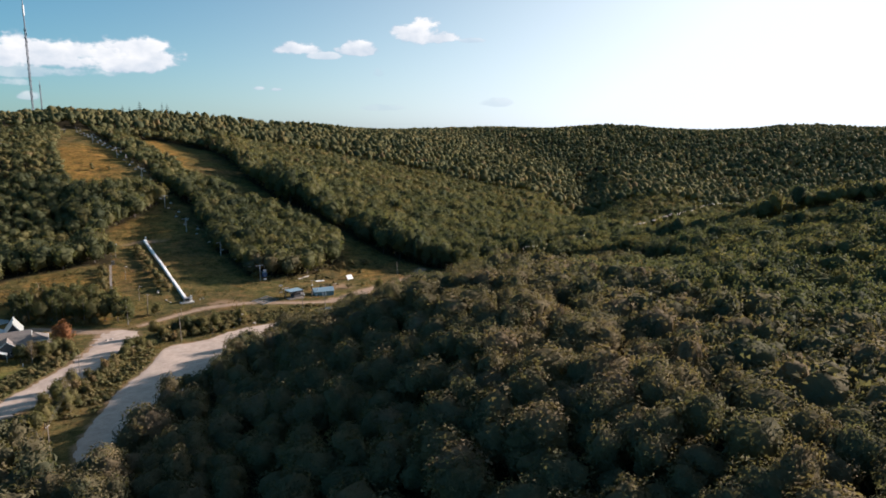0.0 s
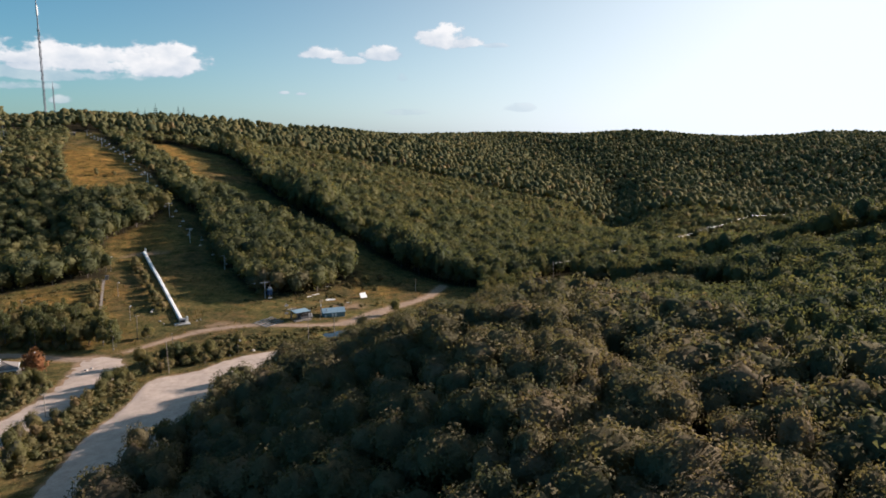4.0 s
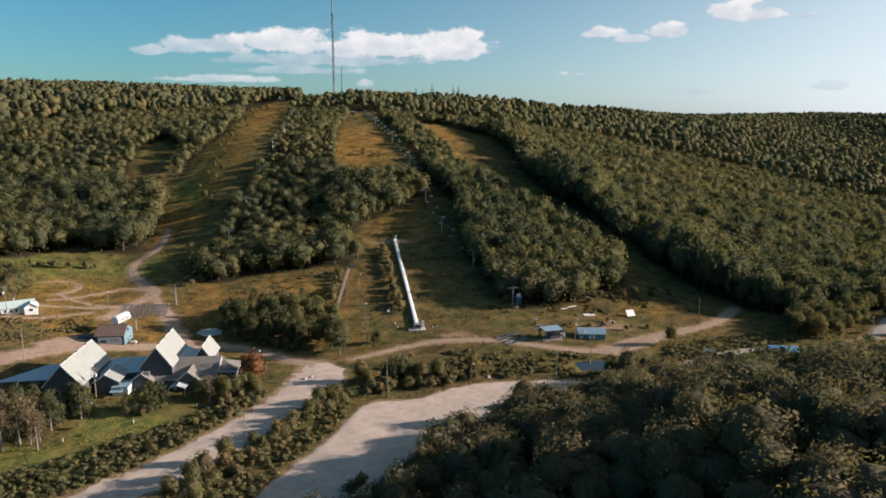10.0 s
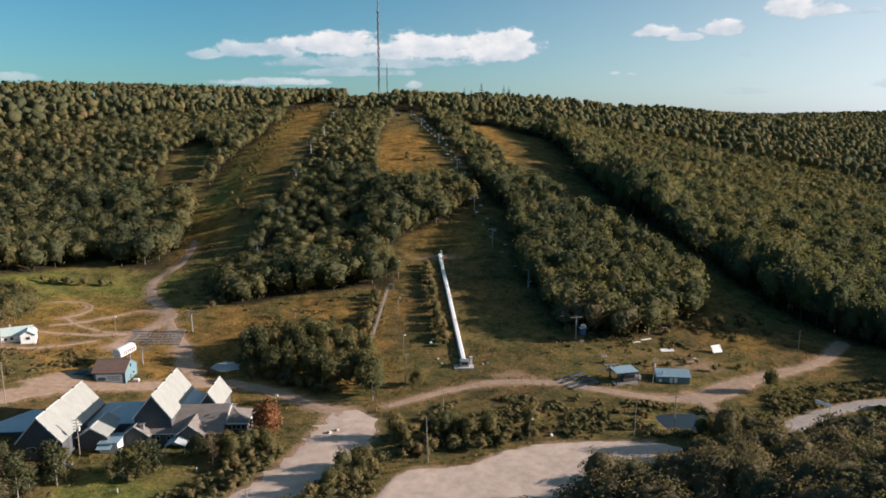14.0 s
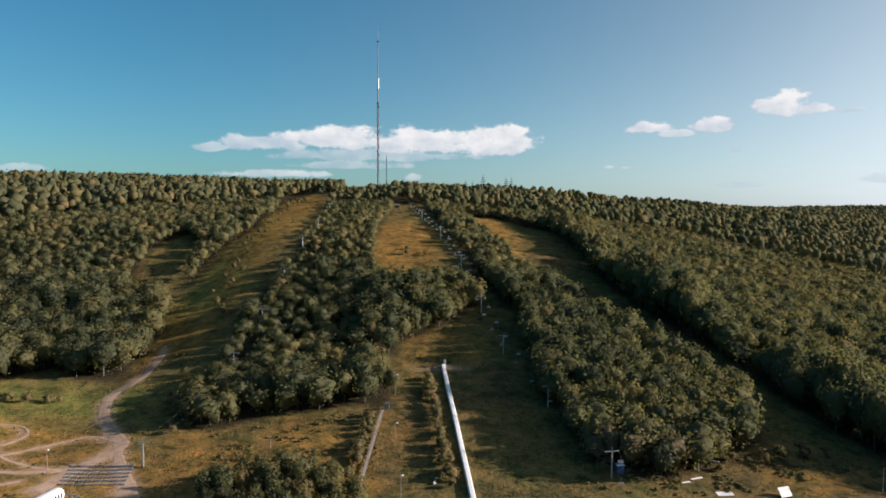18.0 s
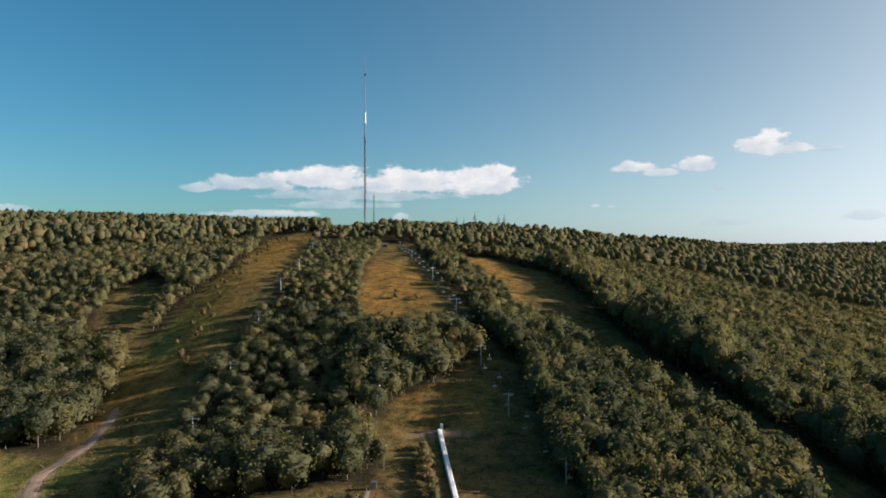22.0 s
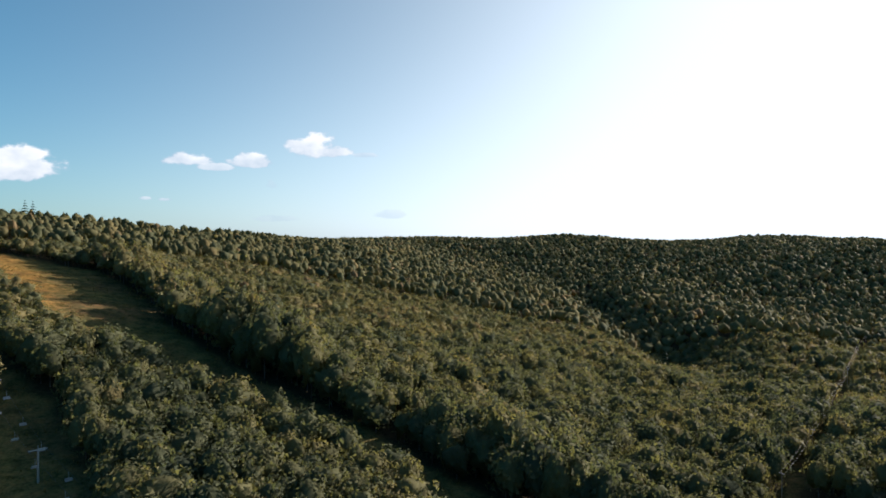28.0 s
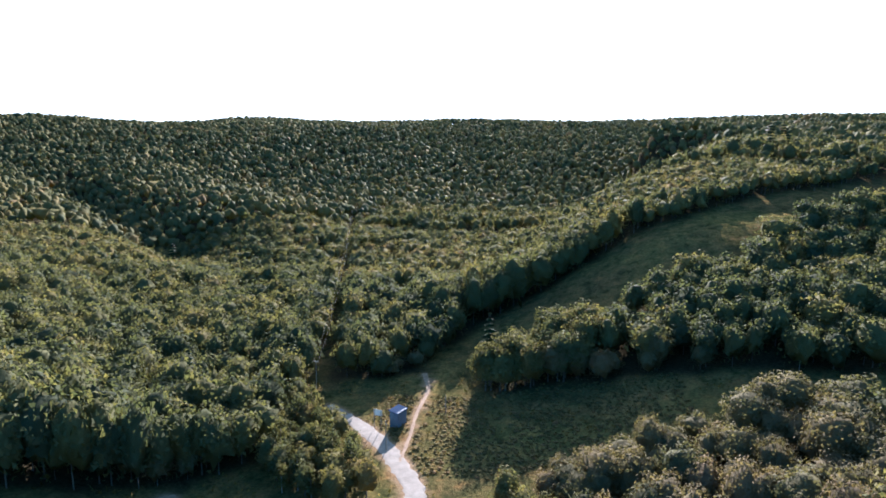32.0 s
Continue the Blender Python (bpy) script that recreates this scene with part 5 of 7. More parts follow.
def build_return_station():
    g = gz(123, 394)
    s = thing("lift_station", (125.6, 395.4, g), "open chairlift station with a blue roof on leaning steel legs", "chairlift", "", 12)
    part("roof", slab(((-4.6, -3.2, 4.6), (4.2, -3.2, 4.6), (4.2, 3.2, 5.0), (-4.6, 3.2, 5.0)), 0.3), TEAL_ROOF, s, "pale blue sheet roof")
    part("fascia", block(-4.6, 4.2, -3.26, -3.2, 3.7, 4.6, 0.02), DARK_STEEL, s)
    for x in (-4.2, 3.8):
        for y in (-2.8, 2.8):
            part("leg", rod((x * 1.18, y * 1.1, -0.6), (x, y, 4.5), 0.16, 0.16, 8), DARK_STEEL, s)
    part("control_cabin", block(-1.2, 3.6, -1.6, 2.2, 0.6, 3.4, 0.05), SIDING, s, "dark control cabin")
    part("window", block(-0.8, 3.2, -1.68, -1.6, 1.8, 2.9, 0.02), GLASS, s)
    part("bullwheel", rod((-2.4, 0.5, 3.9), (-2.4, 0.5, 4.1), 1.8, 1.8, 20), DARK_STEEL, s)
    part("counterweight", block(4.2, 6.4, -1.0, 1.0, 0.2, 2.2, 0.2), STEEL, s)
    part("platform", block(-5.2, 4.6, -3.4, 3.6, -0.6, 0.25, 0.03), TIMBER, s)
    for x in (4.6, 6.0):
        part("brace", rod((x, -1.2, -0.4), (x - 0.9, -1.2, 3.2), 0.08, 0.08, 6), STEEL, s)


build_pump_shed()
build_return_station()


# ---- chairlifts ----
def sagging(a, b, drop, n=10):
    a, b = np.array(a, float), np.array(b, float)
    t = np.linspace(0, 1, n + 1)[:, None]
    p = a + (b - a) * t
    p[:, 2] -= (4 * drop * t * (1 - t))[:, 0]
    return p


def lift_tower(at, tall, turn, group):
    t = thing("lift_tower", at, "grey steel chairlift tower with wheel assemblies on its crossarm", "chairlift tower", group, turn)
    part("column", rod((0, 0, -0.6), (0, 0, tall), 0.32, 0.22, 10), STEEL, t)
    part("crossarm", block(-2.6, 2.6, -0.15, 0.15, tall - 0.15, tall + 0.15, 0.03), STEEL, t)
    for s in (-1, 1):
        w = part("sheave_frame", block(s * 2.4 - 0.1, s * 2.4 + 0.1, -1.4, 1.4, tall - 0.45, tall - 0.2, 0.03), DARK_STEEL, t)
        for k in range(4):
            part("sheave", rod((s * 2.4 - 0.08, -1.05 + 0.7 * k, tall - 0.3), (s * 2.4 + 0.08, -1.05 + 0.7 * k, tall - 0.3), 0.22, 0.22, 10), DARK_STEEL, w)
    part("lifting_frame", rod((0, 0, tall), (0, 0, tall + 1.4), 0.08, 0.06, 6), STEEL, t)
    part("ladder", block(-0.18, 0.18, -0.42, -0.36, 0.4, tall - 0.4, 0), STEEL, t)
    return t


def lift_chair():
    c = thing("lift_chair", (0, 0, 0), "pale metal chairlift seat hanging from the cable", "chair", "chairs on the lift")
    part("hanger", rod((0, 0, 0), (0, -0.15, -2.2), 0.05, 0.05, 6), STEEL, c)
    part("seat", block(-1.0, 1.0, -0.55, 0.1, -2.75, -2.6, 0.05), STEEL, c)
    part("backrest", block(-1.0, 1.0, 0.05, 0.18, -2.6, -1.9, 0.05), STEEL, c)
    part("frame", joined(rod((-1.05, 0.1, -2.2), (1.05, 0.1, -2.2), 0.05, 0.05, 6), rod((-1.05, 0.1, -2.2), (-1.05, -0.4, -2.75), 0.04, 0.04, 6), rod((1.05, 0.1, -2.2), (1.05, -0.4, -2.75), 0.04, 0.04, 6)), STEEL, c)
    part("safety_bar", rod((-0.95, -0.6, -2.25), (0.95, -0.6, -2.25), 0.04, 0.04, 6), STEEL, c)
    return c


def build_lift(towers, group, chairs, first):
    """Towers over the ground, two ropes between them, chairs along both ropes."""
    tops = []
    for k, (x, y, tall) in enumerate(towers):
        a, b = towers[max(k - 1, 0)], towers[min(k + 1, len(towers) - 1)]
        turn = math.degrees(math.atan2(b[1] - a[1], b[0] - a[0])) - 90
        g = gz(x, y)
        lift_tower((x, y, g), tall, turn, group)
        tops.append((x, y, g + tall - 0.05, radians(turn)))
    pattern = first
    for side in (-1, 1):
        pieces, walked = [], 6.0 + 5 * side
        for (x0, y0, z0, a0), (x1, y1, z1, a1) in zip(tops, tops[1:]):
            p = (x0 + side * 2.4 * math.cos(a0), y0 + side * 2.4 * math.sin(a0), z0)
            q = (x1 + side * 2.4 * math.cos(a1), y1 + side * 2.4 * math.sin(a1), z1)
            line = sagging(p, q, 1.2)
            pieces += [rod(a, b, 0.03, 0.03, 4) for a, b in zip(line, line[1:])]
            far = math.dist(p, q)
            while chairs and walked < far:
                at = line[0] + (line[-1] - line[0]) * walked / far
                drop = 4 * 1.2 * (walked / far) * (1 - walked / far)
                m = pose(at[0], at[1], at[2] - drop, 0, 0, math.degrees(a0) + (0 if side > 0 else 180))
                if pattern is None:
                    pattern = lift_chair()
                    pattern.matrix_world = m
                else:
                    copy_thing(pattern, m)
                walked += chairs
            walked -= far
        rope = part("lift_rope", joined(*pieces), DARK_STEEL)
        tagged(rope, "long dark steel haul rope of the chairlift", "cable", "ropes of " + group)
    return pattern


def build_drive_panel():
    """The dark counterweight frame that hangs under the first tower of the long lift."""
    g = gz(116.5, 429)
    t = thing("lift_drive", (117.4, 428.6, g), "dark blue lift machinery box on a steel frame", "chairlift", "", 8)
    part("box", block(-1.2, 1.2, -1.0, 1.0, 2.4, 5.4, 0.08), MATT_BLUE, t)
    part("hood", slab(((-1.4, -1.2, 5.5), (1.4, -1.2, 5.5), (1.4, 1.2, 5.8), (-1.4, 1.2, 5.8)), 0.12), BLUE_DARK, t)
    for x in (-1.0, 1.0):
        for y in (-0.8, 0.8):
            part("leg", rod((x, y, -0.5), (x, y, 2.5), 0.09, 0.09, 6), DARK_STEEL, t)


build_drive_panel()
CHAIR = build_lift(((121, 398, 5.2), (115, 430, 9.5), (104, 488, 9), (92, 545, 10), (86, 600, 10), (79, 672, 10), (68, 760, 10), (54, 860, 9), (43, 950, 5.5)), "towers of the long lift", 21.0, None)
build_lift(((-55, 406, 6.0), (-47, 440, 9), (-38, 476, 10), (-38, 527, 10), (-36, 580, 10), (-35, 640, 10), (-33, 700, 10), (-30, 760, 10), (-33, 860, 10), (-40, 960, 9), (-47, 1030, 6)), "towers of the first lift", 0, CHAIR)


# ---- the covered conveyor on the beginners' slope ----
def build_conveyor():
    a, b = np.array((61.2, 534.0)), np.array((66.6, 410.5))
    way = (b - a) / np.linalg.norm(b - a)
    side = np.array((way[1], -way[0]))
    steps = np.linspace(0, 1, 41)
    mid = a + (b - a) * steps[:, None]
    z = ground_z(mid[:, 0], mid[:, 1])
    for _ in range(8):
        z[1:-1] = (z[:-2] + 2 * z[1:-1] + z[2:]) / 4
    z = z + 0.9
    t = thing("conveyor", (0, 0, 0), "long white-covered conveyor lift running straight up the slope", "ski conveyor")
    profile = ((-0.92, -0.9), (-0.92, 0.3), (-0.6, 0.5), (0.6, 0.5), (0.92, 0.3), (0.92, -0.9))
    for k in range(40):
        vs, fs = [], []
        for m, h, trim_by in ((mid[k], z[k], 0.04), (mid[k + 1], z[k + 1], -0.04)):
            for u, v in profile:
                p = m + side * u + way * trim_by
                vs.append((p[0], p[1], h + v))
        n = len(profile)
        fs = [(i, i + 1, i + 1 + n, i + n) for i in range(n - 1)] + [tuple(range(n - 1, -1, -1)), tuple(range(n, 2 * n))]
        part("cover_panel", (vs, fs), PLASTIC, t)
    for k in range(0, 41, 2):
        p = mid[k]
        g = gz(p[0], p[1])
        part("support", block(p[0] - 1.0, p[0] + 1.0, p[1] - 0.12, p[1] + 0.12, g - 0.5, z[k] - 0.5, 0.02), TIMBER, t)
    p = b + way * 2.2
    g = gz(*p)
    part("drive_box", block(p[0] - 1.7, p[0] + 1.7, p[1] - 1.6, p[1] + 1.6, g - 0.3, g + 2.3, 0.1), STEEL, t, "grey drive housing")
    part("drive_window", block(p[0] - 1.1, p[0] + 1.1, p[1] - 1.68, p[1] - 1.58, g + 0.9, g + 1.8, 0.02), GLASS, t)
    part("pad", block(p[0] - 4.0, p[0] + 3.6, p[1] - 3.2, p[1] + 1.5, g - 0.5, g + 0.12, 0.03), CONCRETE, t, "pale concrete pad")
    part("booth", block(p[0] + 2.2, p[0] + 3.2, p[1] + 1.2, p[1] + 2.4, g - 0.3, g + 2.9, 0.04), TRIM, t, "narrow pale booth")
    p = a - way * 1.0
    g = gz(*p)
    part("top_booth", block(p[0] + 0.4, p[0] + 1.5, p[1] - 0.4, p[1] + 0.8, g - 0.3, g + 3.0, 0.04), TRIM, t, "small pale booth")
    part("top_pad", block(p[0] - 2.4, p[0] + 2.4, p[1] - 0.6, p[1] + 2.6, g - 0.6, g + 0.1, 0.03), CONCRETE, t)


build_conveyor()


def build_flume():
    """The old timber walkway up the slope beside a weedy ditch."""
    a, b = np.array((34.2, 483.0)), np.array((29.0, 424.0))
    t = thing("timber_walkway", (0, 0, 0), "old dark timber walkway climbing beside a ditch", "walkway")
    steps = np.linspace(0, 1, 31)
    mid = a + (b - a) * steps[:, None]
    for k in range(30):
        (x0, y0), (x1, y1) = mid[k], mid[k + 1]
        z0, z1 = gz(x0, y0) + 0.9, gz(x1, y1) + 0.9
        part("plank", slab(((x0 - 0.55, y0 - 0.08, z0), (x0 + 0.55, y0 - 0.08, z0), (x1 + 0.55, y1 + 0.08, z1), (x1 - 0.55, y1 + 0.08, z1)), 0.12), TIMBER, t)
        if k % 3 == 0:
            for s in (-0.6, 0.6):
                part("post", block(x0 + s - 0.08, x0 + s + 0.08, y0 - 0.08, y0 + 0.08, z0 - 1.4, z0 + 1.0, 0.01), TIMBER, t)
    for s in (-0.6, 0.6):
        part("handrail", joined(*[rod((p[0] + s, p[1], gz(*p) + 1.8), (q[0] + s, q[1], gz(*q) + 1.8), 0.06, 0.06, 5) for p, q in zip(mid[::3], mid[3::3])]), TIMBER, t)
    gtop = gz(35.5, 486)
    box = thing("pump_box", (36.0, 486.5, gtop), "small grey timber box at the head of the walkway", "box")
    part("body", block(-0.9, 0.9, -0.7, 0.7, -0.3, 2.2, 0.04), TIMBER, box)
    part("lid", slab(((-1.1, -0.9, 2.3), (1.1, -0.9, 2.3), (1.1, 0.9, 2.5), (-1.1, 0.9, 2.5)), 0.1), SIDING, box)


build_flume()


# ---- poles, lamps, wires ----
def utility_pole(x, y, tall, arms=1, turn=0, lean=0.0, drums=0, label="weathered wooden utility pole with a crossarm"):
    g = gz(x, y)
    t = thing("utility_pole", (x, y, g), label, "utility pole", "poles", turn)
    part("post", rod((0, 0, -0.8), (lean, 0, tall), 0.17, 0.11, 8), TIMBER, t)
    for k in range(arms):
        z = tall - 0.5 - 0.9 * k
        arm = part("crossarm", block(lean - 1.2, lean + 1.2, -0.07, 0.07, z - 0.08, z + 0.08, 0.01), TIMBER, t)
        for u in (-1.05, -0.35, 0.35, 1.05):
            part("insulator", rod((lean + u, 0, z + 0.08), (lean + u, 0, z + 0.3), 0.06, 0.04, 6), TRIM, arm)
    for k in range(drums):
        u = (-0.55, 0.55, 0.0)[k]
        part("transformer", rod((lean + u, -0.35, tall - 3.6), (lean + u, -0.35, tall - 2.5), 0.33, 0.33, 12), TRIM, t, "pale grey transformer drum")
    return t


def lamp_pole(x, y, tall, turn=0, label="thin wooden pole with a pale floodlight"):
    g = gz(x, y)
    t = thing("lamp_pole", (x, y, g), label, "lamp post", "slope lamps", turn)
    part("post", rod((0, 0, -0.8), (0, 0, tall), 0.13, 0.09, 8), TIMBER, t)
    part("arm", rod((0, 0, tall - 0.25), (0.7, -0.3, tall - 0.05), 0.04, 0.04, 6), STEEL, t)
    head = part("lamp_head", block(0.45, 1.15, -0.65, -0.1, tall - 0.15, tall + 0.3, 0.06), TRIM, t, "pale floodlight")
    part("lens", block(0.5, 1.1, -0.68, -0.64, tall - 0.1, tall + 0.25, 0), WHITE, head)


POLES = ((-47.5, 339.2, 11.5, 3, 10, 0.0, 2), (135.2, 392.2, 11, 2, 20, 0.9, 1), (134, 366, 9, 1, 0, 0.0, 0), (44, 394, 11.5, 1, 8, 0.5, 0), (-108.5, 409.5, 13, 2, 15, 0, 1),
         (-81, 363, 14, 0, 0, 0.1, 0), (57, 368, 8.5, 0, 0, 0, 0), (51.5, 336.5, 14, 0, 0, -0.5, 0), (-6, 454, 4.2, 1, 0, 0, 0), (275, 390, 9.5, 1, 20, 0, 0), (211, 430, 8.5, 0, 0, 0, 0), (116, 352, 11, 0, 0, 0.2, 0), (304, 377, 6.5, 0, 0, 0, 0))
for x, y, tall, arms, turn, lean, drums in POLES:
    utility_pole(x, y, tall, arms, turn, lean, drums, "weathered wooden utility pole with a crossarm" if arms else "bare weathered wooden pole")
utility_pole(7.2, 307, 9.2, 1, 25, 0.1, 0, "pale wooden roadside pole with a crossarm")
utility_pole(-4.5, 232, 10.5, 1, 60, 0, 0, "pale wooden roadside pole with a crossarm")
for x, y, tall in ((43, 419, 8.0), (40, 456, 8.0), (-75, 431, 8.5), (35, 556, 10.0), (-97, 587, 7.5), (39, 500, 9.0), (83, 352, 6.0), (72, 720, 9.0), (-0.5, 358, 6.5), (1.5, 372, 6.0)):
    lamp_pole(x, y, tall, (x * 7) % 60 - 30)


def wire(a, b, drop, radius=0.025):
    line = sagging(a, b, drop, 12)
    w = part("power_line", joined(*[rod(p, q, radius, radius, 4) for p, q in zip(line, line[1:])]), DARK_STEEL)
    tagged(w, "thin dark overhead power line", "cable", "power lines")


for off in (-1.0, 0.0, 1.0):
    wire((7.2 + off * 0.9, 307 + off * 0.4, gz(7, 307) + 9.0), (-4.5 + off * 0.5, 232 + off * 0.9, gz(-4.5, 232) + 10.2), 1.6)
    wire((-4.5 + off * 0.5, 232 + off * 0.9, gz(-4.5, 232) + 10.2), (-24 + off * 0.5, 150 + off * 0.9, gz(-24, 150) + 10.2), 1.8)
utility_pole(-24, 150, 10.5, 1, 75, 0, 0, "pale wooden roadside pole with a crossarm")


# ---- masts on the summit ----
def lattice_mast(name, x, y, foot, top, half, bays, label, bands=()):
    t = thing(name, (x, y, foot), label, "radio mast")
    high = top - foot
    legs = [(half * math.cos(a), half * math.sin(a)) for a in (0.5, 0.5 + 2 * math.pi / 3, 0.5 + 4 * math.pi / 3)]
    for lx, ly in legs:
        part("leg", rod((lx, ly, -1), (lx, ly, high), half * 0.17, half * 0.14, 6), MAST_STEEL, t)
    for k in range(bays):
        z0, z1 = high * k / bays, high * (k + 1) / bays
        bits = []
        for i in range(3):
            (ax, ay), (bx, by) = legs[i], legs[(i + 1) % 3]
            bits += [rod((ax, ay, z0), (bx, by, z1), half * 0.09, half * 0.09, 4), rod((ax, ay, z0), (bx, by, z0), half * 0.09, half * 0.09, 4), rod((bx, by, z0), (ax, ay, z1), half * 0.09, half * 0.09, 4)]
        part("bracing", joined(*bits), MAST_STEEL, t)
    return t


MAST = lattice_mast("radio_mast", 0.5, 1089, gz(0.5, 1089), 232, 1.25, 52, "very tall thin grey lattice radio mast on the wooded summit")
base_z = gz(0.5, 1089)
part("top_tube", rod((0, 0, 232 - base_z), (0, 0, 262 - base_z), 0.75, 0.6, 10), MAST_STEEL, MAST)
part("white_antenna", rod((0, 0, 247 - base_z), (0, 0, 260 - base_z), 1.25, 1.25, 12), WHITE, MAST, "white cylindrical antenna section")
part("upper_tube", rod((0, 0, 262 - base_z), (0, 0, 300 - base_z), 0.5, 0.4, 8), MAST_STEEL, MAST)
part("spire", rod((0, 0, 300 - base_z), (0, 0, 326 - base_z), 0.28, 0.12, 8), MAST_STEEL, MAST)
for k, z in enumerate(range(138, 232, 5)):
    s = 1.0 if k % 2 else -1.0
    part("antenna_panel", block(s * 1.1 - 0.55, s * 1.1 + 0.55, -1.3, 0.4, z - base_z, z + 2.2 - base_z, 0.1), MAST_STEEL, MAST)
for z in (228, 305):
    part("antenna_ring", block(-1.5, 1.5, -1.5, 1.5, z - base_z, z + 1.2 - base_z, 0.2), MAST_STEEL, MAST)
SMALL = lattice_mast("small_mast", 11.0, 1092, gz(11, 1092), 160, 0.9, 20, "short grey lattice mast beside the tall one")
part("aerial", rod((0, 0, 160 - gz(11, 1092)), (0, 0, 166 - gz(11, 1092)), 0.3, 0.2, 6), MAST_STEEL, SMALL)


# ---- loose things on the field ----
def board(x, y, wide, deep, tilt, turn, label, lift=0.15):
    g = gz(x, y)
    t = thing("white_board", (x, y, g + lift), label, "panel", "boards on the grass", turn)
    p = part("sheet", block(-wide / 2, wide / 2, -deep / 2, deep / 2, -0.05, 0.06, 0.02), PLASTIC, t)
    p.rotation_euler = (radians(tilt), 0, 0)
    if tilt > 20:
        p.location.z = deep / 2 * math.sin(radians(tilt))
        for s in (-1, 1):
            part("strut", rod((s * wide * 0.35, 0.2, deep * math.sin(radians(tilt)) * 0.8), (s * wide * 0.35, 1.8, -0.2), 0.06, 0.06, 6), TIMBER, t)
    else:
        for s in (-1, 1):
            part("batten", block(-wide / 2, wide / 2, s * deep * 0.35 - 0.06, s * deep * 0.35 + 0.06, -0.25, -0.05, 0.01), TIMBER, t)


board(173, 424.5, 4.6, 3.4, 52, 16, "large white board propped upright on the grass")
board(152, 424, 5.6, 2.6, 8, 4, "white sheet lying flat on the grass")
board(161, 418, 3.6, 0.9, 10, -40, "narrow white plank lying on the grass")
board(146, 433, 5.0, 0.9, 6, 20, "narrow white plank lying on the grass")
board(141, 430, 3.4, 0.9, 6, 12, "narrow white plank lying on the grass")
board(158, 446, 3.2, 0.8, 8, -30, "narrow white plank lying on the grass")


def roadside_sign(x, y, wide, high, up, turn, label):
    g = gz(x, y)
    t = thing("sign_board", (x, y, g), label, "sign", "", turn)
    part("panel", block(-wide / 2, wide / 2, -0.06, 0.06, up, up + high, 0.02), PLASTIC, t)
    for s in (-1, 1):
        part("post", block(s * wide * 0.4 - 0.08, s * wide * 0.4 + 0.08, 0.07, 0.22, -0.6, up + high, 0.01), TIMBER, t)


roadside_sign(186, 369, 5.6, 1.1, 2.2, -58, "long white blank sign on two timber posts beside the road")
roadside_sign(290, 397, 3.2, 2.0, 4.6, 75, "white blank sign board raised on tall posts")


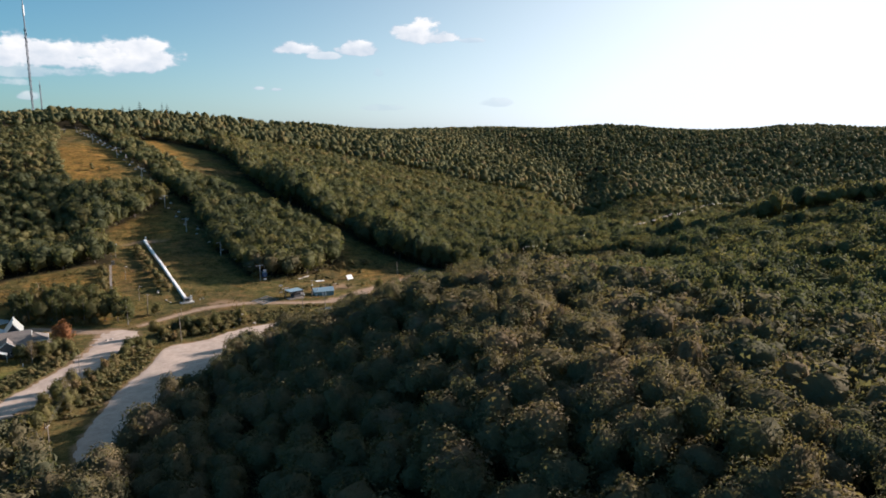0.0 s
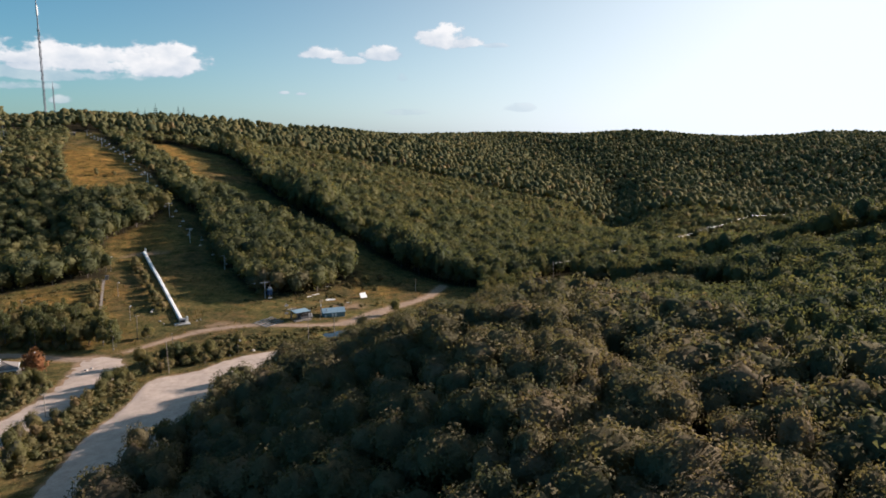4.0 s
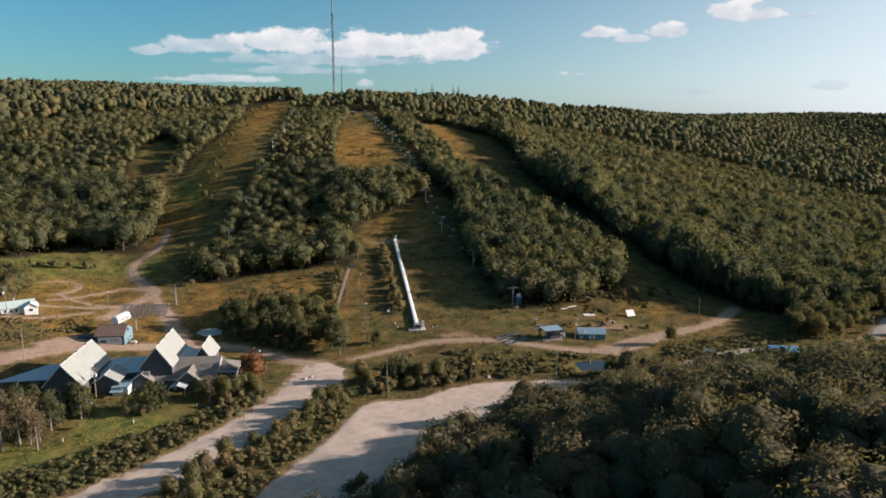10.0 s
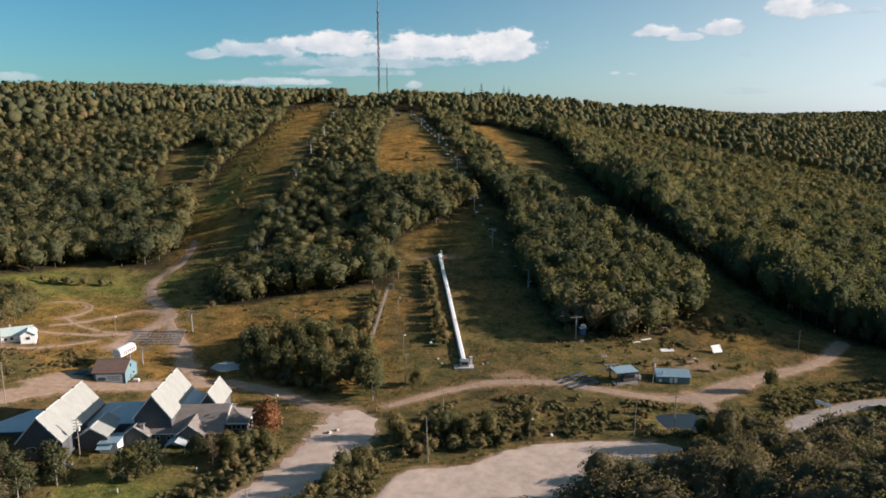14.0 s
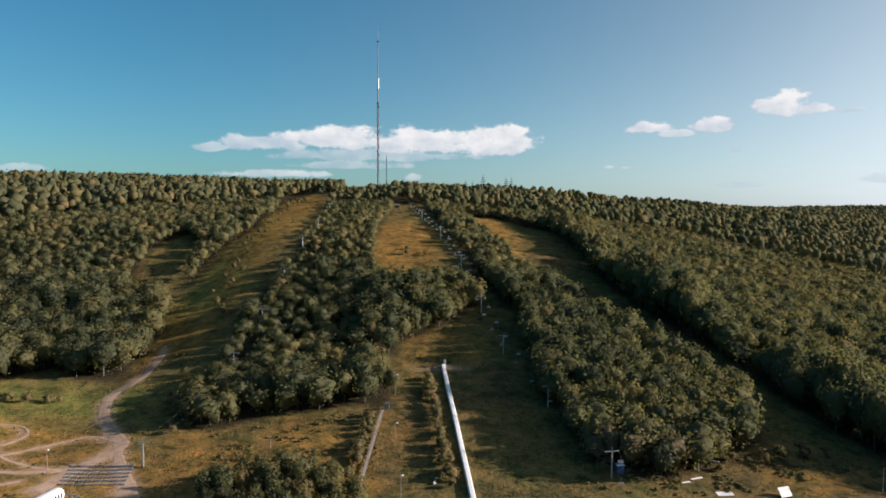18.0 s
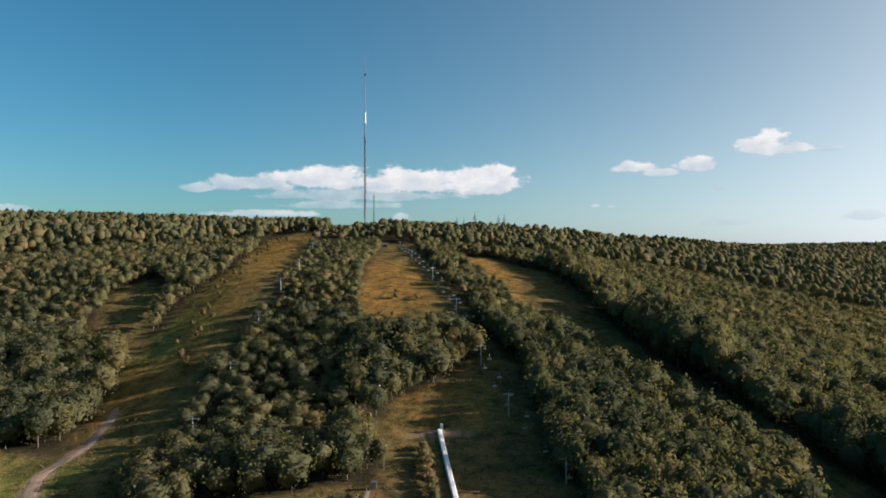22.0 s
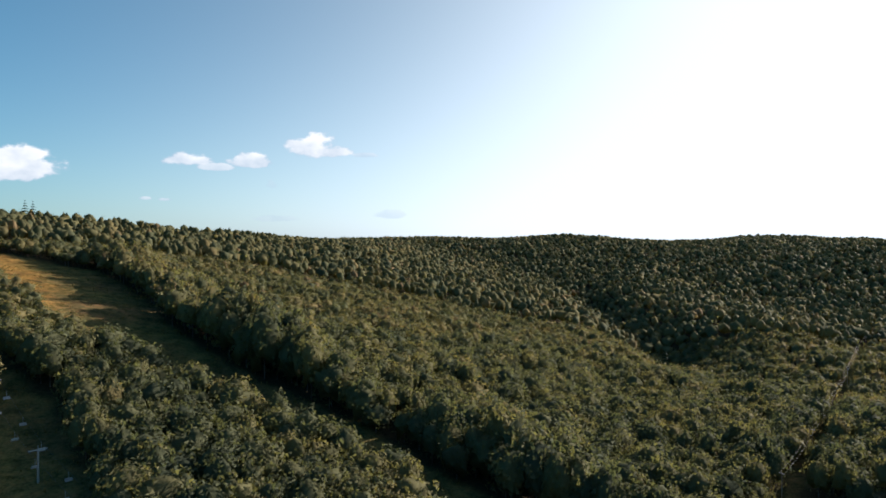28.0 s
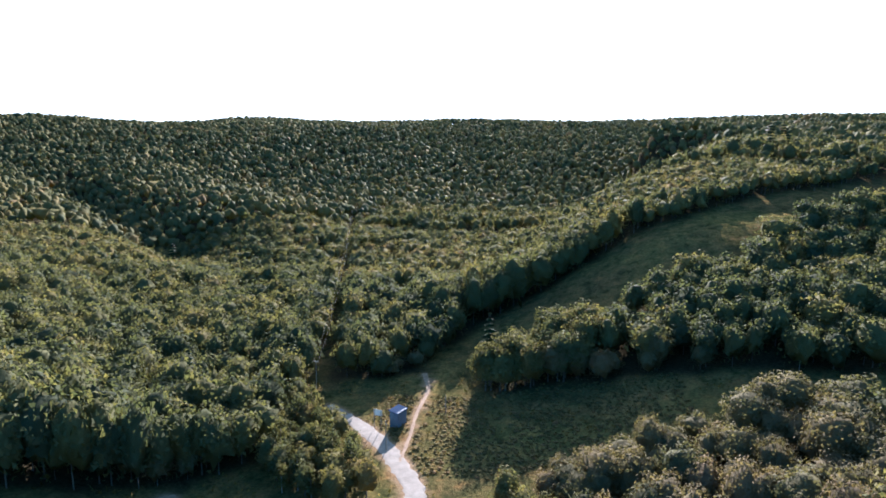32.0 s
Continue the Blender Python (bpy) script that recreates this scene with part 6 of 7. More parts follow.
def build_valley_hut():
    g = gz(293, 391)
    t = thing("blue_hut", (293.5, 391, g), "narrow tall blue-painted hut beside the valley road", "shed", "", 70)
    part("body", block(-1.6, 1.6, -2.6, 2.6, -0.5, 5.2, 0.05), BLUE_DARK, t)
    part("roof", slab(((-1.9, -3.0, 5.1), (1.9, -3.0, 5.7), (1.9, 3.0, 5.7), (-1.9, 3.0, 5.1)), 0.15), MATT_BLUE, t)
    part("corner_post", block(1.5, 1.75, -2.75, -2.5, -0.5, 5.4, 0.02), TRIM, t), part("door", block(-0.6, 0.6, -2.68, -2.58, -0.3, 1.8, 0.02), SIDING, t)
    g = gz(276, 457)
    h = thing("white_hut", (276, 456, g), "little hut with a white roof in the trees", "shed")
    part("body", block(-1.6, 1.6, -1.6, 1.6, -0.4, 2.6, 0.03), SIDING, h)
    part("roof", slab(((-2.0, -2.0, 2.6), (2.0, -2.0, 2.6), (2.0, 2.0, 3.4), (-2.0, 2.0, 3.4)), 0.14), WHITE, h, "white sheet roof")
    g = gz(216, 367)
    b = thing("garage", (217, 367.5, g), "dark shed with a bright blue sheet roof by the road", "shed", "", -10)
    part("wall", swap_xy(gable_walls(-3.6, 3.6, -5.5, 5.5, -0.5, 2.5, 2.5, 0, 4.0)), SIDING, b)
    for s in (-1, 1):
        part("roof", slab(((-6, 0, 4.2), (6, 0, 4.2), (6, s * 4.2, 2.4), (-6, s * 4.2, 2.4)), 0.14), ROOF_BRIGHT, b, "bright blue sheet roof")
    part("door", block(-1.4, 1.4, -3.7, -3.58, -0.3, 2.1, 0.02), BLUE_DARK, b)
    g = gz(-1, 394)
    k = thing("ticket_hut", (-1.0, 398.5, g), "tiny dark hut with a pale gable under the trees", "shed", "", 12)
    part("wall", gable_walls(-1.3, 1.3, -1.3, 1.3, -0.4, 2.1, 2.1, 0, 3.0), SIDING, k)
    for s in (-1, 1):
        part("roof", slab(((0, -1.8, 3.2), (0, 1.8, 3.2), (s * 1.9, 1.8, 2.0), (s * 1.9, -1.8, 2.0)), 0.12), SHINGLE, k)
    part("door", block(-0.4, 0.4, -1.38, -1.28, -0.2, 1.6, 0.02), WHITE, k)
    for x, y, n in ((28, 938, "top_hut"), (-70, 1066, "top_hut")):
        g = gz(x, y)
        h = thing(n, (x, y, g), "small dark shelter at the head of the run", "shed", "huts at the summit")
        part("body", block(-2.6, 2.6, -2, 2, -0.5, 3.0, 0.04), SIDING, h)
        part("roof", slab(((-3.2, -2.6, 2.9), (3.2, -2.6, 2.9), (3.2, 2.6, 3.7), (-3.2, 2.6, 3.7)), 0.2), SHINGLE, h)
    g = gz(-25, 408)
    pad = thing("tarpaulin", (-25, 408.5, g), "large pale grey tarpaulin spread on the ground", "tarpaulin")
    rnd = np.random.default_rng(5)
    ring = [(5.4 * math.cos(a) * (1 + 0.12 * rnd.normal()), 4.4 * math.sin(a) * (1 + 0.12 * rnd.normal())) for a in np.linspace(0, 2 * math.pi, 22)[:-1]]
    bm = bmesh.new()
    rows = [[bm.verts.new((u * s, v * s, gz(-25 + u * s, 408.5 + v * s) - g + z)) for u, v in ring] for s, z in ((1.0, 0.0), (0.92, 0.3), (0.5, 0.42))]
    for a, b in zip(rows, rows[1:]):
        for i in range(len(ring)):
            bm.faces.new((a[i], a[(i + 1) % len(ring)], b[(i + 1) % len(ring)], b[i]))
    bm.faces.new(rows[-1])
    part("sheet", bm, CONCRETE, pad)


ROOF_BRIGHT = plain("bright_blue_roof_sheet", (0.1, 0.28, 0.5), (0.16, 0.38, 0.62), 0.6, 0.4, 0.1, 0.1)
build_valley_hut()


def boulder(x, y, size, seed, group="boulders"):
    rnd = np.random.default_rng(seed)
    bm = bmesh.new()
    bmesh.ops.create_icosphere(bm, subdivisions=2, radius=size)
    for v in bm.verts:
        v.co *= 1 + 0.16 * rnd.normal()
        v.co.z *= 0.7
    r = tagged(part("boulder", bm, ROCK), "pale rough boulder lying on the gravel", "rock", group)
    r.matrix_world = pose(x, y, gz(x, y) + size * 0.35, 0, 0, seed * 37)


for k, (x, y, s) in enumerate(((21.0, 355.5, 0.75), (23.2, 357.2, 0.6), (79, 350, 0.5), (90, 353, 0.8), (58, 410, 0.5), (56.5, 414, 0.6), (74, 409, 0.5), (76, 410, 0.45), (54, 428, 0.7), (55, 431, 0.6), (36, 352, 0.4))):
    boulder(x, y, s, k + 1)


def storage_rows(x, y, rows, per, turn, label, group):
    """Stored lift frames lying in rows on the ground."""
    g = gz(x, y)
    first = None
    c, s = math.cos(radians(turn)), math.sin(radians(turn))
    for i in range(rows):
        for k in range(per):
            u, v = (k - per / 2) * 2.6, i * 2.7
            px, py = x + u * c - v * s, y + u * s + v * c
            m = pose(px, py, gz(px, py) + 0.1, 0, 0, turn + (i * 7 + k * 13) % 9 - 4)
            if first is None:
                first = thing("stored_frame", (0, 0, 0), label, "frame", group)
                part("rail", block(-1.0, 1.0, -0.75, -0.67, 0.0, 0.14, 0), STEEL, first), part("rail", block(-1.0, 1.0, 0.67, 0.75, 0.0, 0.14, 0), STEEL, first)
                for q in (-0.9, -0.3, 0.3, 0.9):
                    part("bar", block(q - 0.06, q + 0.06, -0.7, 0.7, 0.1, 0.4, 0), STEEL, first)
                first.matrix_world = m
            else:
                copy_thing(first, m)


storage_rows(-57, 426.5, 6, 8, 9, "stored steel frame lying in a row on the grass", "frames stored behind the lift house")
storage_rows(111, 392, 4, 5, 28, "stored steel frame lying by the lift station", "frames stored by the lift station")


def dumpster(x, y, turn, material, label):
    t = thing("dumpster", (x, y, gz(x, y)), label, "dumpster", "bins by the lodge", turn)
    vs = [(-1.1, -0.6, 0.1), (1.1, -0.6, 0.1), (1.1, 0.6, 0.1), (-1.1, 0.6, 0.1), (-1.2, -0.9, 1.2), (1.2, -0.9, 1.2), (1.2, 0.8, 1.5), (-1.2, 0.8, 1.5)]
    part("bin", (vs, [(3, 2, 1, 0), (0, 1, 5, 4), (1, 2, 6, 5), (2, 3, 7, 6), (3, 0, 4, 7), (4, 5, 6, 7)]), material, t)
    part("lid", slab(((-1.25, -0.95, 1.28), (1.25, -0.95, 1.28), (1.25, 0.85, 1.6), (-1.25, 0.85, 1.6)), 0.08), DARK_STEEL, t)


GREEN_PAINT = plain("green_paint", (0.03, 0.11, 0.08), (0.06, 0.17, 0.12), 1.0, 0.5, 0, 0.1)
dumpster(-56, 330, 8, GREEN_PAINT, "green steel dumpster with a dark lid"), dumpster(-52.4, 330.6, 4, GREEN_PAINT, "green steel dumpster with a dark lid")


def parked_truck(x, y, turn):
    t = thing("pickup_truck", (x, y, gz(x, y)), "silver pickup truck parked beside the lodge", "truck", "", turn)
    part("body", block(-2.6, 2.6, -0.9, 0.9, 0.45, 1.05, 0.12), STEEL, t)
    cab = part("cab", ([(-0.9, -0.82, 1.05), (1.2, -0.82, 1.05), (1.2, 0.82, 1.05), (-0.9, 0.82, 1.05), (-0.6, -0.7, 1.75), (0.7, -0.7, 1.75), (0.7, 0.7, 1.75), (-0.6, 0.7, 1.75)],
                       [(3, 2, 1, 0), (0, 1, 5, 4), (1, 2, 6, 5), (2, 3, 7, 6), (3, 0, 4, 7), (4, 5, 6, 7)]), STEEL, t)
    part("windscreen", slab(((1.22, -0.7, 1.12), (1.22, 0.7, 1.12), (0.76, 0.6, 1.7), (0.76, -0.6, 1.7)), 0.03), GLASS, cab)
    part("bed", block(-2.5, -0.95, -0.75, 0.75, 1.0, 1.1, 0), DARK_STEEL, t)
    for px in (-1.6, 1.7):
        for s in (-1, 1):
            w = part("wheel", rod((px, s * 0.72, 0.38), (px, s * 0.95, 0.38), 0.38, 0.38, 14), DARK_STEEL, t)
            part("rim", rod((px, s * 0.95, 0.38), (px, s * 0.97, 0.38), 0.22, 0.22, 10), STEEL, w)


parked_truck(-49.5, 333.5, 12)
for x, y in ((-47, 311), (-30, 322), (-13, 333)):
    p = thing("marker_post", (x, y, gz(x, y)), "short white marker post on the lawn", "post", "lawn markers")
    part("post", rod((0, 0, -0.3), (0, 0, 1.2), 0.14, 0.12, 8), WHITE, p), part("cap", rod((0, 0, 1.2), (0, 0, 1.28), 0.17, 0.1, 8), TRIM, p)


# ---- power line through the valley woods ----
LINE = ((320, 430), (392, 450), (470, 473), (552, 497), (650, 527), (752, 559))
for x, y in LINE:
    utility_pole(x, y, 12.0, 1, 72, 0, 0, "tall wooden pole of the valley power line")
for (ax, ay), (bx, by) in zip(LINE, LINE[1:]):
    for off in (-0.9, 0.9):
        wire((ax + off * 0.3, ay + off, gz(ax, ay) + 11.7), (bx + off * 0.3, by + off, gz(bx, by) + 11.7), 1.5, 0.03)


# ---- trees and bushes that stand by themselves ----
def crown_mesh(name, crown, material, tint):
    return mesh_from(name, crown[0], crown[1], material, True, (("tree", np.full(len(crown[0]), tint)),), crown[2])


def tree_kind(name, label, category, group, crown, trunk, leaves, bark, tint):
    e = thing(name, (0, 0, 0), label, category, group)
    c = new("crown", crown_mesh("crown", crown, leaves, tint))
    c.parent = e
    t = new("trunk", mesh_from("trunk", trunk[0], trunk[1], bark, True))
    t.parent = e
    return e


used_kinds = set()


def plant(kind, x, y, size, turn):
    """Sets the first of a kind in place, then copies of it."""
    m = pose(x, y, gz(x, y) - 0.1, 0, 0, turn) @ Matrix.Diagonal((size, size, size, 1))
    if kind in used_kinds:
        made = copy_thing(kind, pose(x, y, gz(x, y) - 0.1, 0, 0, turn))
        made.scale = (size, size, size * (0.92 + 0.16 * ((x * 7.3) % 1)))
    else:
        used_kinds.add(kind)
        kind.matrix_world = m
        kind["first_size"] = size


RUSSET = foliage("russet_leaves", ((0.0, (0.13, 0.06, 0.035)), (0.5, (0.2, 0.085, 0.045)), (1.0, (0.24, 0.13, 0.055))), 0.8, 0.34)
OAKS = [tree_kind("broadleaf_tree", "rounded green tree turning yellow at the edge of the grass", "tree", "field trees", *broad_tree(400 + k, 10.0, 3.2, 760, 0.23, 26, 0.08, 2), LEAVES, BARK, 0.22 + 0.1 * k) for k in range(4)]
BIRCHES = [tree_kind("birch_tree", "slender pale-stemmed birch with thin green leaves", "tree", "birches", *broad_tree(420 + k, 12.0, 2.5, 1100, 0.23, 36, 0.1, 0), LEAVES, BIRCH, 0.08 + 0.12 * k) for k in range(3)]
BRUSH = foliage("brush_leaves", ((0.0, (0.085, 0.095, 0.045)), (0.4, (0.135, 0.125, 0.06)), (0.7, (0.19, 0.155, 0.075)), (1.0, (0.23, 0.155, 0.085))), 0.8, 0.36)
SHRUBS = [tree_kind("shrub", "low tangled shrub of dull autumn leaves", "shrub", "shrubs", *broad_tree(440 + k, 2.6 + 0.5 * k, 1.9 - 0.12 * k, 280, 0.17, 14, 0.02, 1), BRUSH, BARK, 0.15 + 0.13 * k) for k in range(4)]
FIRS = [tree_kind("conifer", "dark narrow conifer standing above the woods", "tree", "conifers", *fir_tree(460 + k, 16.0, 4.0, 900, 1.25), NEEDLES, BARK, 0.4) for k in range(2)]
MAPLE = tree_kind("maple_tree", "russet red maple beside the lodge", "tree", "", *broad_tree(480, 10.0, 3.4, 700, 0.27, 26, 0.1, 2), RUSSET, BARK, 0.35)
BARE = [tree_kind("bare_tree", "half-bare grey tree with thin branches", "tree", "bare trees", *broad_tree(500 + k, 12.5, 2.6, 900, 0.17, 34, 0.16, 0), BROWN_LEAVES, BIRCH, 0.55) for k in range(2)]

spots = np.random.default_rng(77)
loose_shrubs, scrub = [0], []


def row(kinds, a, b, count, spread, sizes):
    for k in range(count):
        t = (k + 0.5) / count
        x = a[0] + (b[0] - a[0]) * t + spots.normal(0, spread)
        y = a[1] + (b[1] - a[1]) * t + spots.normal(0, spread)
        if float(road_distance(np.array([x]), np.array([y]))[0]) > 0.9:
            kind, size, turn = kinds[int(spots.integers(len(kinds)))], spots.uniform(*sizes), spots.uniform(0, 360)
            if kind in SHRUBS and (loose_shrubs[0] >= 270 or y > 430):
                scrub.append((x, y, spots.uniform(0.1, 0.6)))
                continue
            loose_shrubs[0] += kind in SHRUBS
            plant(kind, x, y, size, turn)


def grove(kinds, shape, step, sizes, seed):
    """Single trees standing close together over a patch of the plan."""
    rnd = np.random.default_rng(seed)
    xs, ys = [p[0] for p in shape], [p[1] for p in shape]
    p = scatter(min(xs), max(xs), min(ys), max(ys), step, seed)
    p = p[in_shape(p[:, 0], p[:, 1], shape)]
    for x, y, _ in p[road_distance(p[:, 0], p[:, 1]) > 1.2]:
        plant(kinds[int(rnd.integers(len(kinds)))], float(x), float(y), rnd.uniform(*sizes), rnd.uniform(0, 360))


plant(MAPLE, 3.0, 351.0, 1.5, 20)
# round the lodge
for x, y, s in ((-58.7, 310, 1.5), (-55.5, 309.5, 1.35), (-56.1, 314.6, 1.3), (-61.5, 317.7, 1.4), (-64, 312, 1.5), (-62, 306, 1.4), (-67, 318, 1.3), (-59, 321, 1.1), (-52, 306, 1.2), (-69, 309, 1.4)):
    plant(BARE[int(-x * 2) % 2], x, y, s, x * 37 % 360)
for x, y, s in ((-53.2, 318, 1.3), (-50.2, 327, 1.2), (-54.6, 322.5, 1.2), (-65, 322, 1.3), (-60, 326, 1.1), (-52.0, 321.5, 0.8), (-56.5, 318, 0.9), (-60.5, 312, 1.1), (-63.5, 316, 1.25), (-57.5, 313, 1.0), (-66.5, 326, 1.2), (-63, 329, 1.1), (-70, 320, 1.3), (-54, 312, 0.9)):
    plant(BIRCHES[int(-x * 3) % 3], x, y, s, x * 53 % 360)
for x, y, s in ((-33.4, 327, 0.8), (-31.2, 328.6, 1.0), (-27.2, 329.6, 1.15), (-25.2, 331.4, 1.1), (-24.0, 333.2, 0.9), (-26.2, 330.4, 0.95), (-47.0, 325.0, 1.2), (-45.5, 327.0, 1.0)):
    plant(BIRCHES[int(-x * 5) % 3], x, y, s, x * 29 % 360)
for x, y, s in ((-13.9, 338.6, 1.0), (-9.6, 337, 0.95), (-4.6, 339, 1.0), (-1.7, 341, 0.95), (0.6, 344, 0.95), (-7, 341.5, 0.9), (3.2, 345.5, 0.85), (-11.5, 340.5, 0.8), (5.0, 342.0, 0.8)):
    plant((BARE + OAKS)[int(-x * 5) % 6], x, y, s, x * 31 % 360)
row(SHRUBS, (-30, 327), (-22, 332), 8, 1.4, (0.6, 0.9))
row(SHRUBS, (-8, 316), (6, 334), 18, 2.6, (0.7, 1.1))
row(SHRUBS, (-24, 294), (-8, 312), 14, 2.4, (0.6, 1.0))
row(SHRUBS, (-4, 336), (8, 347), 14, 1.6, (0.8, 1.3))
row(SHRUBS, (-62, 314), (-46, 326), 10, 2.2, (0.6, 1.0))
# the wood north of the upper road
grove(OAKS + BIRCHES, ((-20, 414), (-16, 426), (-6, 434), (14, 431), (27, 420), (33, 395), (36, 376), (26, 382), (20, 388), (8, 393), (-6, 400), (-16, 406)), 5.4, (1.0, 1.5), 91)
row(SHRUBS, (-16, 404), (20, 386), 16, 1.4, (1.0, 1.6))
row(SHRUBS, (-26, 432), (4, 442), 10, 2.0, (1.0, 1.6))
plant(OAKS[1], 48.4, 392.6, 0.8, 40), plant(OAKS[3], 47.0, 391.6, 0.62, 80), plant(OAKS[2], 49.8, 393.6, 0.66, 140)
# belt above the parking lot
row(OAKS, (42, 350), (68, 353), 9, 2.0, (0.8, 1.15))
row(SHRUBS, (44, 341), (84, 353), 28, 1.8, (0.9, 1.5))
row(SHRUBS, (84, 358), (128, 356), 16, 2.4, (0.35, 0.7))
plant(OAKS[2], 84, 355, 1.2, 10)
row(SHRUBS, (46, 362), (120, 366), 10, 3.0, (0.6, 1.0))
# strip between the road and the lot
row(SHRUBS, (12, 303), (37, 334), 28, 1.7, (1.0, 1.7))
row(OAKS, (24, 320), (35, 337), 6, 1.1, (0.65, 0.95))
row(SHRUBS, (-8, 256), (12, 300), 30, 2.6, (1.0, 1.6))
row(OAKS + BARE, (-12, 246), (6, 296), 10, 2.0, (0.7, 1.05))
plant(SHRUBS[0], 40, 273, 1.5, 20), plant(SHRUBS[2], 42.5, 275, 1.4, 80)
# dark scrub beside the hill path, field edges
row(SHRUBS, (-58, 476), (-44, 545), 44, 4.0, (0.8, 1.4))
row(SHRUBS, (-46, 470), (-32, 490), 18, 3.0, (1.0, 1.5))
row(SHRUBS, (-140, 500), (-106, 498), 10, 2.4, (0.6, 1.0))
row(SHRUBS, (53, 520), (59.5, 425), 44, 0.9, (0.6, 1.0))
row(SHRUBS, (30, 480), (25, 428), 18, 0.8, (0.5, 0.9))
row(SHRUBS, (110, 436), (196, 452), 16, 3.0, (0.5, 0.9))
plant(OAKS[1], 178, 389, 1.05, 15)
grove(OAKS, ((-137, 426), (-118, 428), (-113, 442), (-118, 456), (-138, 456)), 4.2, (1.1, 1.55), 97)
row(SHRUBS, (166, 359), (236, 364), 22, 1.6, (0.4, 0.7))
row(OAKS, (134, 349), (166, 353), 9, 2.4, (0.7, 1.0))
row(SHRUBS, (120, 405), (172, 412), 16, 2.6, (0.5, 0.9))
row(SHRUBS, (-120, 398), (-84, 402), 14, 4.0, (0.3, 0.6))
row(OAKS, (226, 345), (240, 350), 6, 2.0, (1.1, 1.4))
grove(OAKS, ((318, 368), (328, 366), (340, 356), (356, 338), (346, 322), (320, 334)), 5.0, (1.55, 2.1), 93)
grove(OAKS + BIRCHES, ((246, 384), (262, 393), (276, 402), (292, 415), (306, 430), (296, 436), (280, 428), (262, 424), (246, 414), (240, 398)), 5.6, (0.9, 1.4), 95)
plant(OAKS[2], 309, 424, 0.6, 50)
row(OAKS, (-100, 1074), (-40, 1074), 14, 2.0, (0.8, 1.2))
row(OAKS, (-100, 1082), (-40, 1082), 14, 2.0, (0.9, 1.3))
for k in range(46):
    y = 600 + 8.6 * k + spots.normal(0, 3)
    x = -78 + spots.normal(0, 4.5) + (6 if y < 700 else 0) - 0.01 * (y - 700)
    scrub.append((x, y, spots.uniform(0.0, 0.35)))
for k in range(14):
    scrub.append((spots.uniform(24, 60), spots.uniform(640, 720), spots.uniform(0.1, 0.5)))
# conifers against the sky, and a few in the valley
for x, y, s in ((118, 1176, 0.95), (128, 1180, 0.9), (143, 1181, 1.25), (150, 1184, 0.9), (176, 1186, 1.1), (184, 1188, 1.2), (230, 1190, 0.95), (343, 367, 1.05), (838, 180, 1.2), (850, 176, 1.0), (820, 154, 1.6), (824, 141, 1.4), (-110, 606, 0.9), (270, 462, 0.9), (560, 640, 1.2), (300, 470, 1.0)):
    plant(FIRS[int(x) % 2], x, y, s * (1.65 if y > 1100 else 1.3), x * 31 % 360)
for x, y, s in ((688, 219, 1.5), (694, 213, 1.35), (702, 208, 1.6), (690, 186, 1.75), (700, 181, 1.5), (694, 172, 1.7), (706, 168, 1.55)):
    plant(FIRS[int(x) % 2], x, y, s, x * 31 % 360)
for x, y, s in ((66, 590, 1.5), (71, 596, 1.4), (75, 602, 1.45), (69, 604, 1.5), (80, 606, 1.3), (62, 588, 1.4)):
    plant(OAKS[int(x) % 4], x, y, s, x * 17 % 360)


forest("scrub", np.array(scrub), [broad_tree(440 + k, 3.8, 2.3, 110, 0.34, 10, 0.02, 1, False) for k in range(4)], "thickets of low scrub along ditches and edges", (0.7, 1.4), 9, "scrub", BRUSH, wood=False)


# ---- rough grass and weeds over the fields ----
def weeds(name, shape_names, step, seed, size, cards, label, tint):
    rnd = np.random.default_rng(seed)
    x, y = np.meshgrid(np.arange(-210, 345, step), np.arange(255, 1060, step))
    x, y = x.ravel() + rnd.uniform(-0.5, 0.5, x.size) * step, y.ravel() + rnd.uniform(-0.5, 0.5, y.size) * step
    keep = open_ground(x, y) & (waves(x, y, 26, seed) + 0.5 * waves(x, y, 9, seed + 1) > 0.12)
    x, y = x[keep], y[keep]
    keep = road_distance(x, y) > 1.0
    x, y = x[keep], y[keep]
    kinds = [broad_tree(seed * 10 + k, size, size * 0.75, cards, size * 0.3, 5, 0.02, 0, False) for k in range(5)]
    rows = np.stack([x, y, np.clip(tint + rnd.normal(0, 0.12, len(x)), 0, 0.8)], 1)
    forest(name, rows, kinds, label, (0.5, 1.5), seed, "weeds", WEED, wood=False)


WEED = foliage("dry_weeds", ((0.0, (0.06, 0.075, 0.02)), (0.4, (0.13, 0.115, 0.035)), (0.7, (0.22, 0.15, 0.05)), (1.0, (0.28, 0.15, 0.055))), 0.85, 0.25)
weeds("tall_weeds", (), 2.3, 51, 0.75, 8, "patches of tall dry weeds in the unmown field", 0.4)


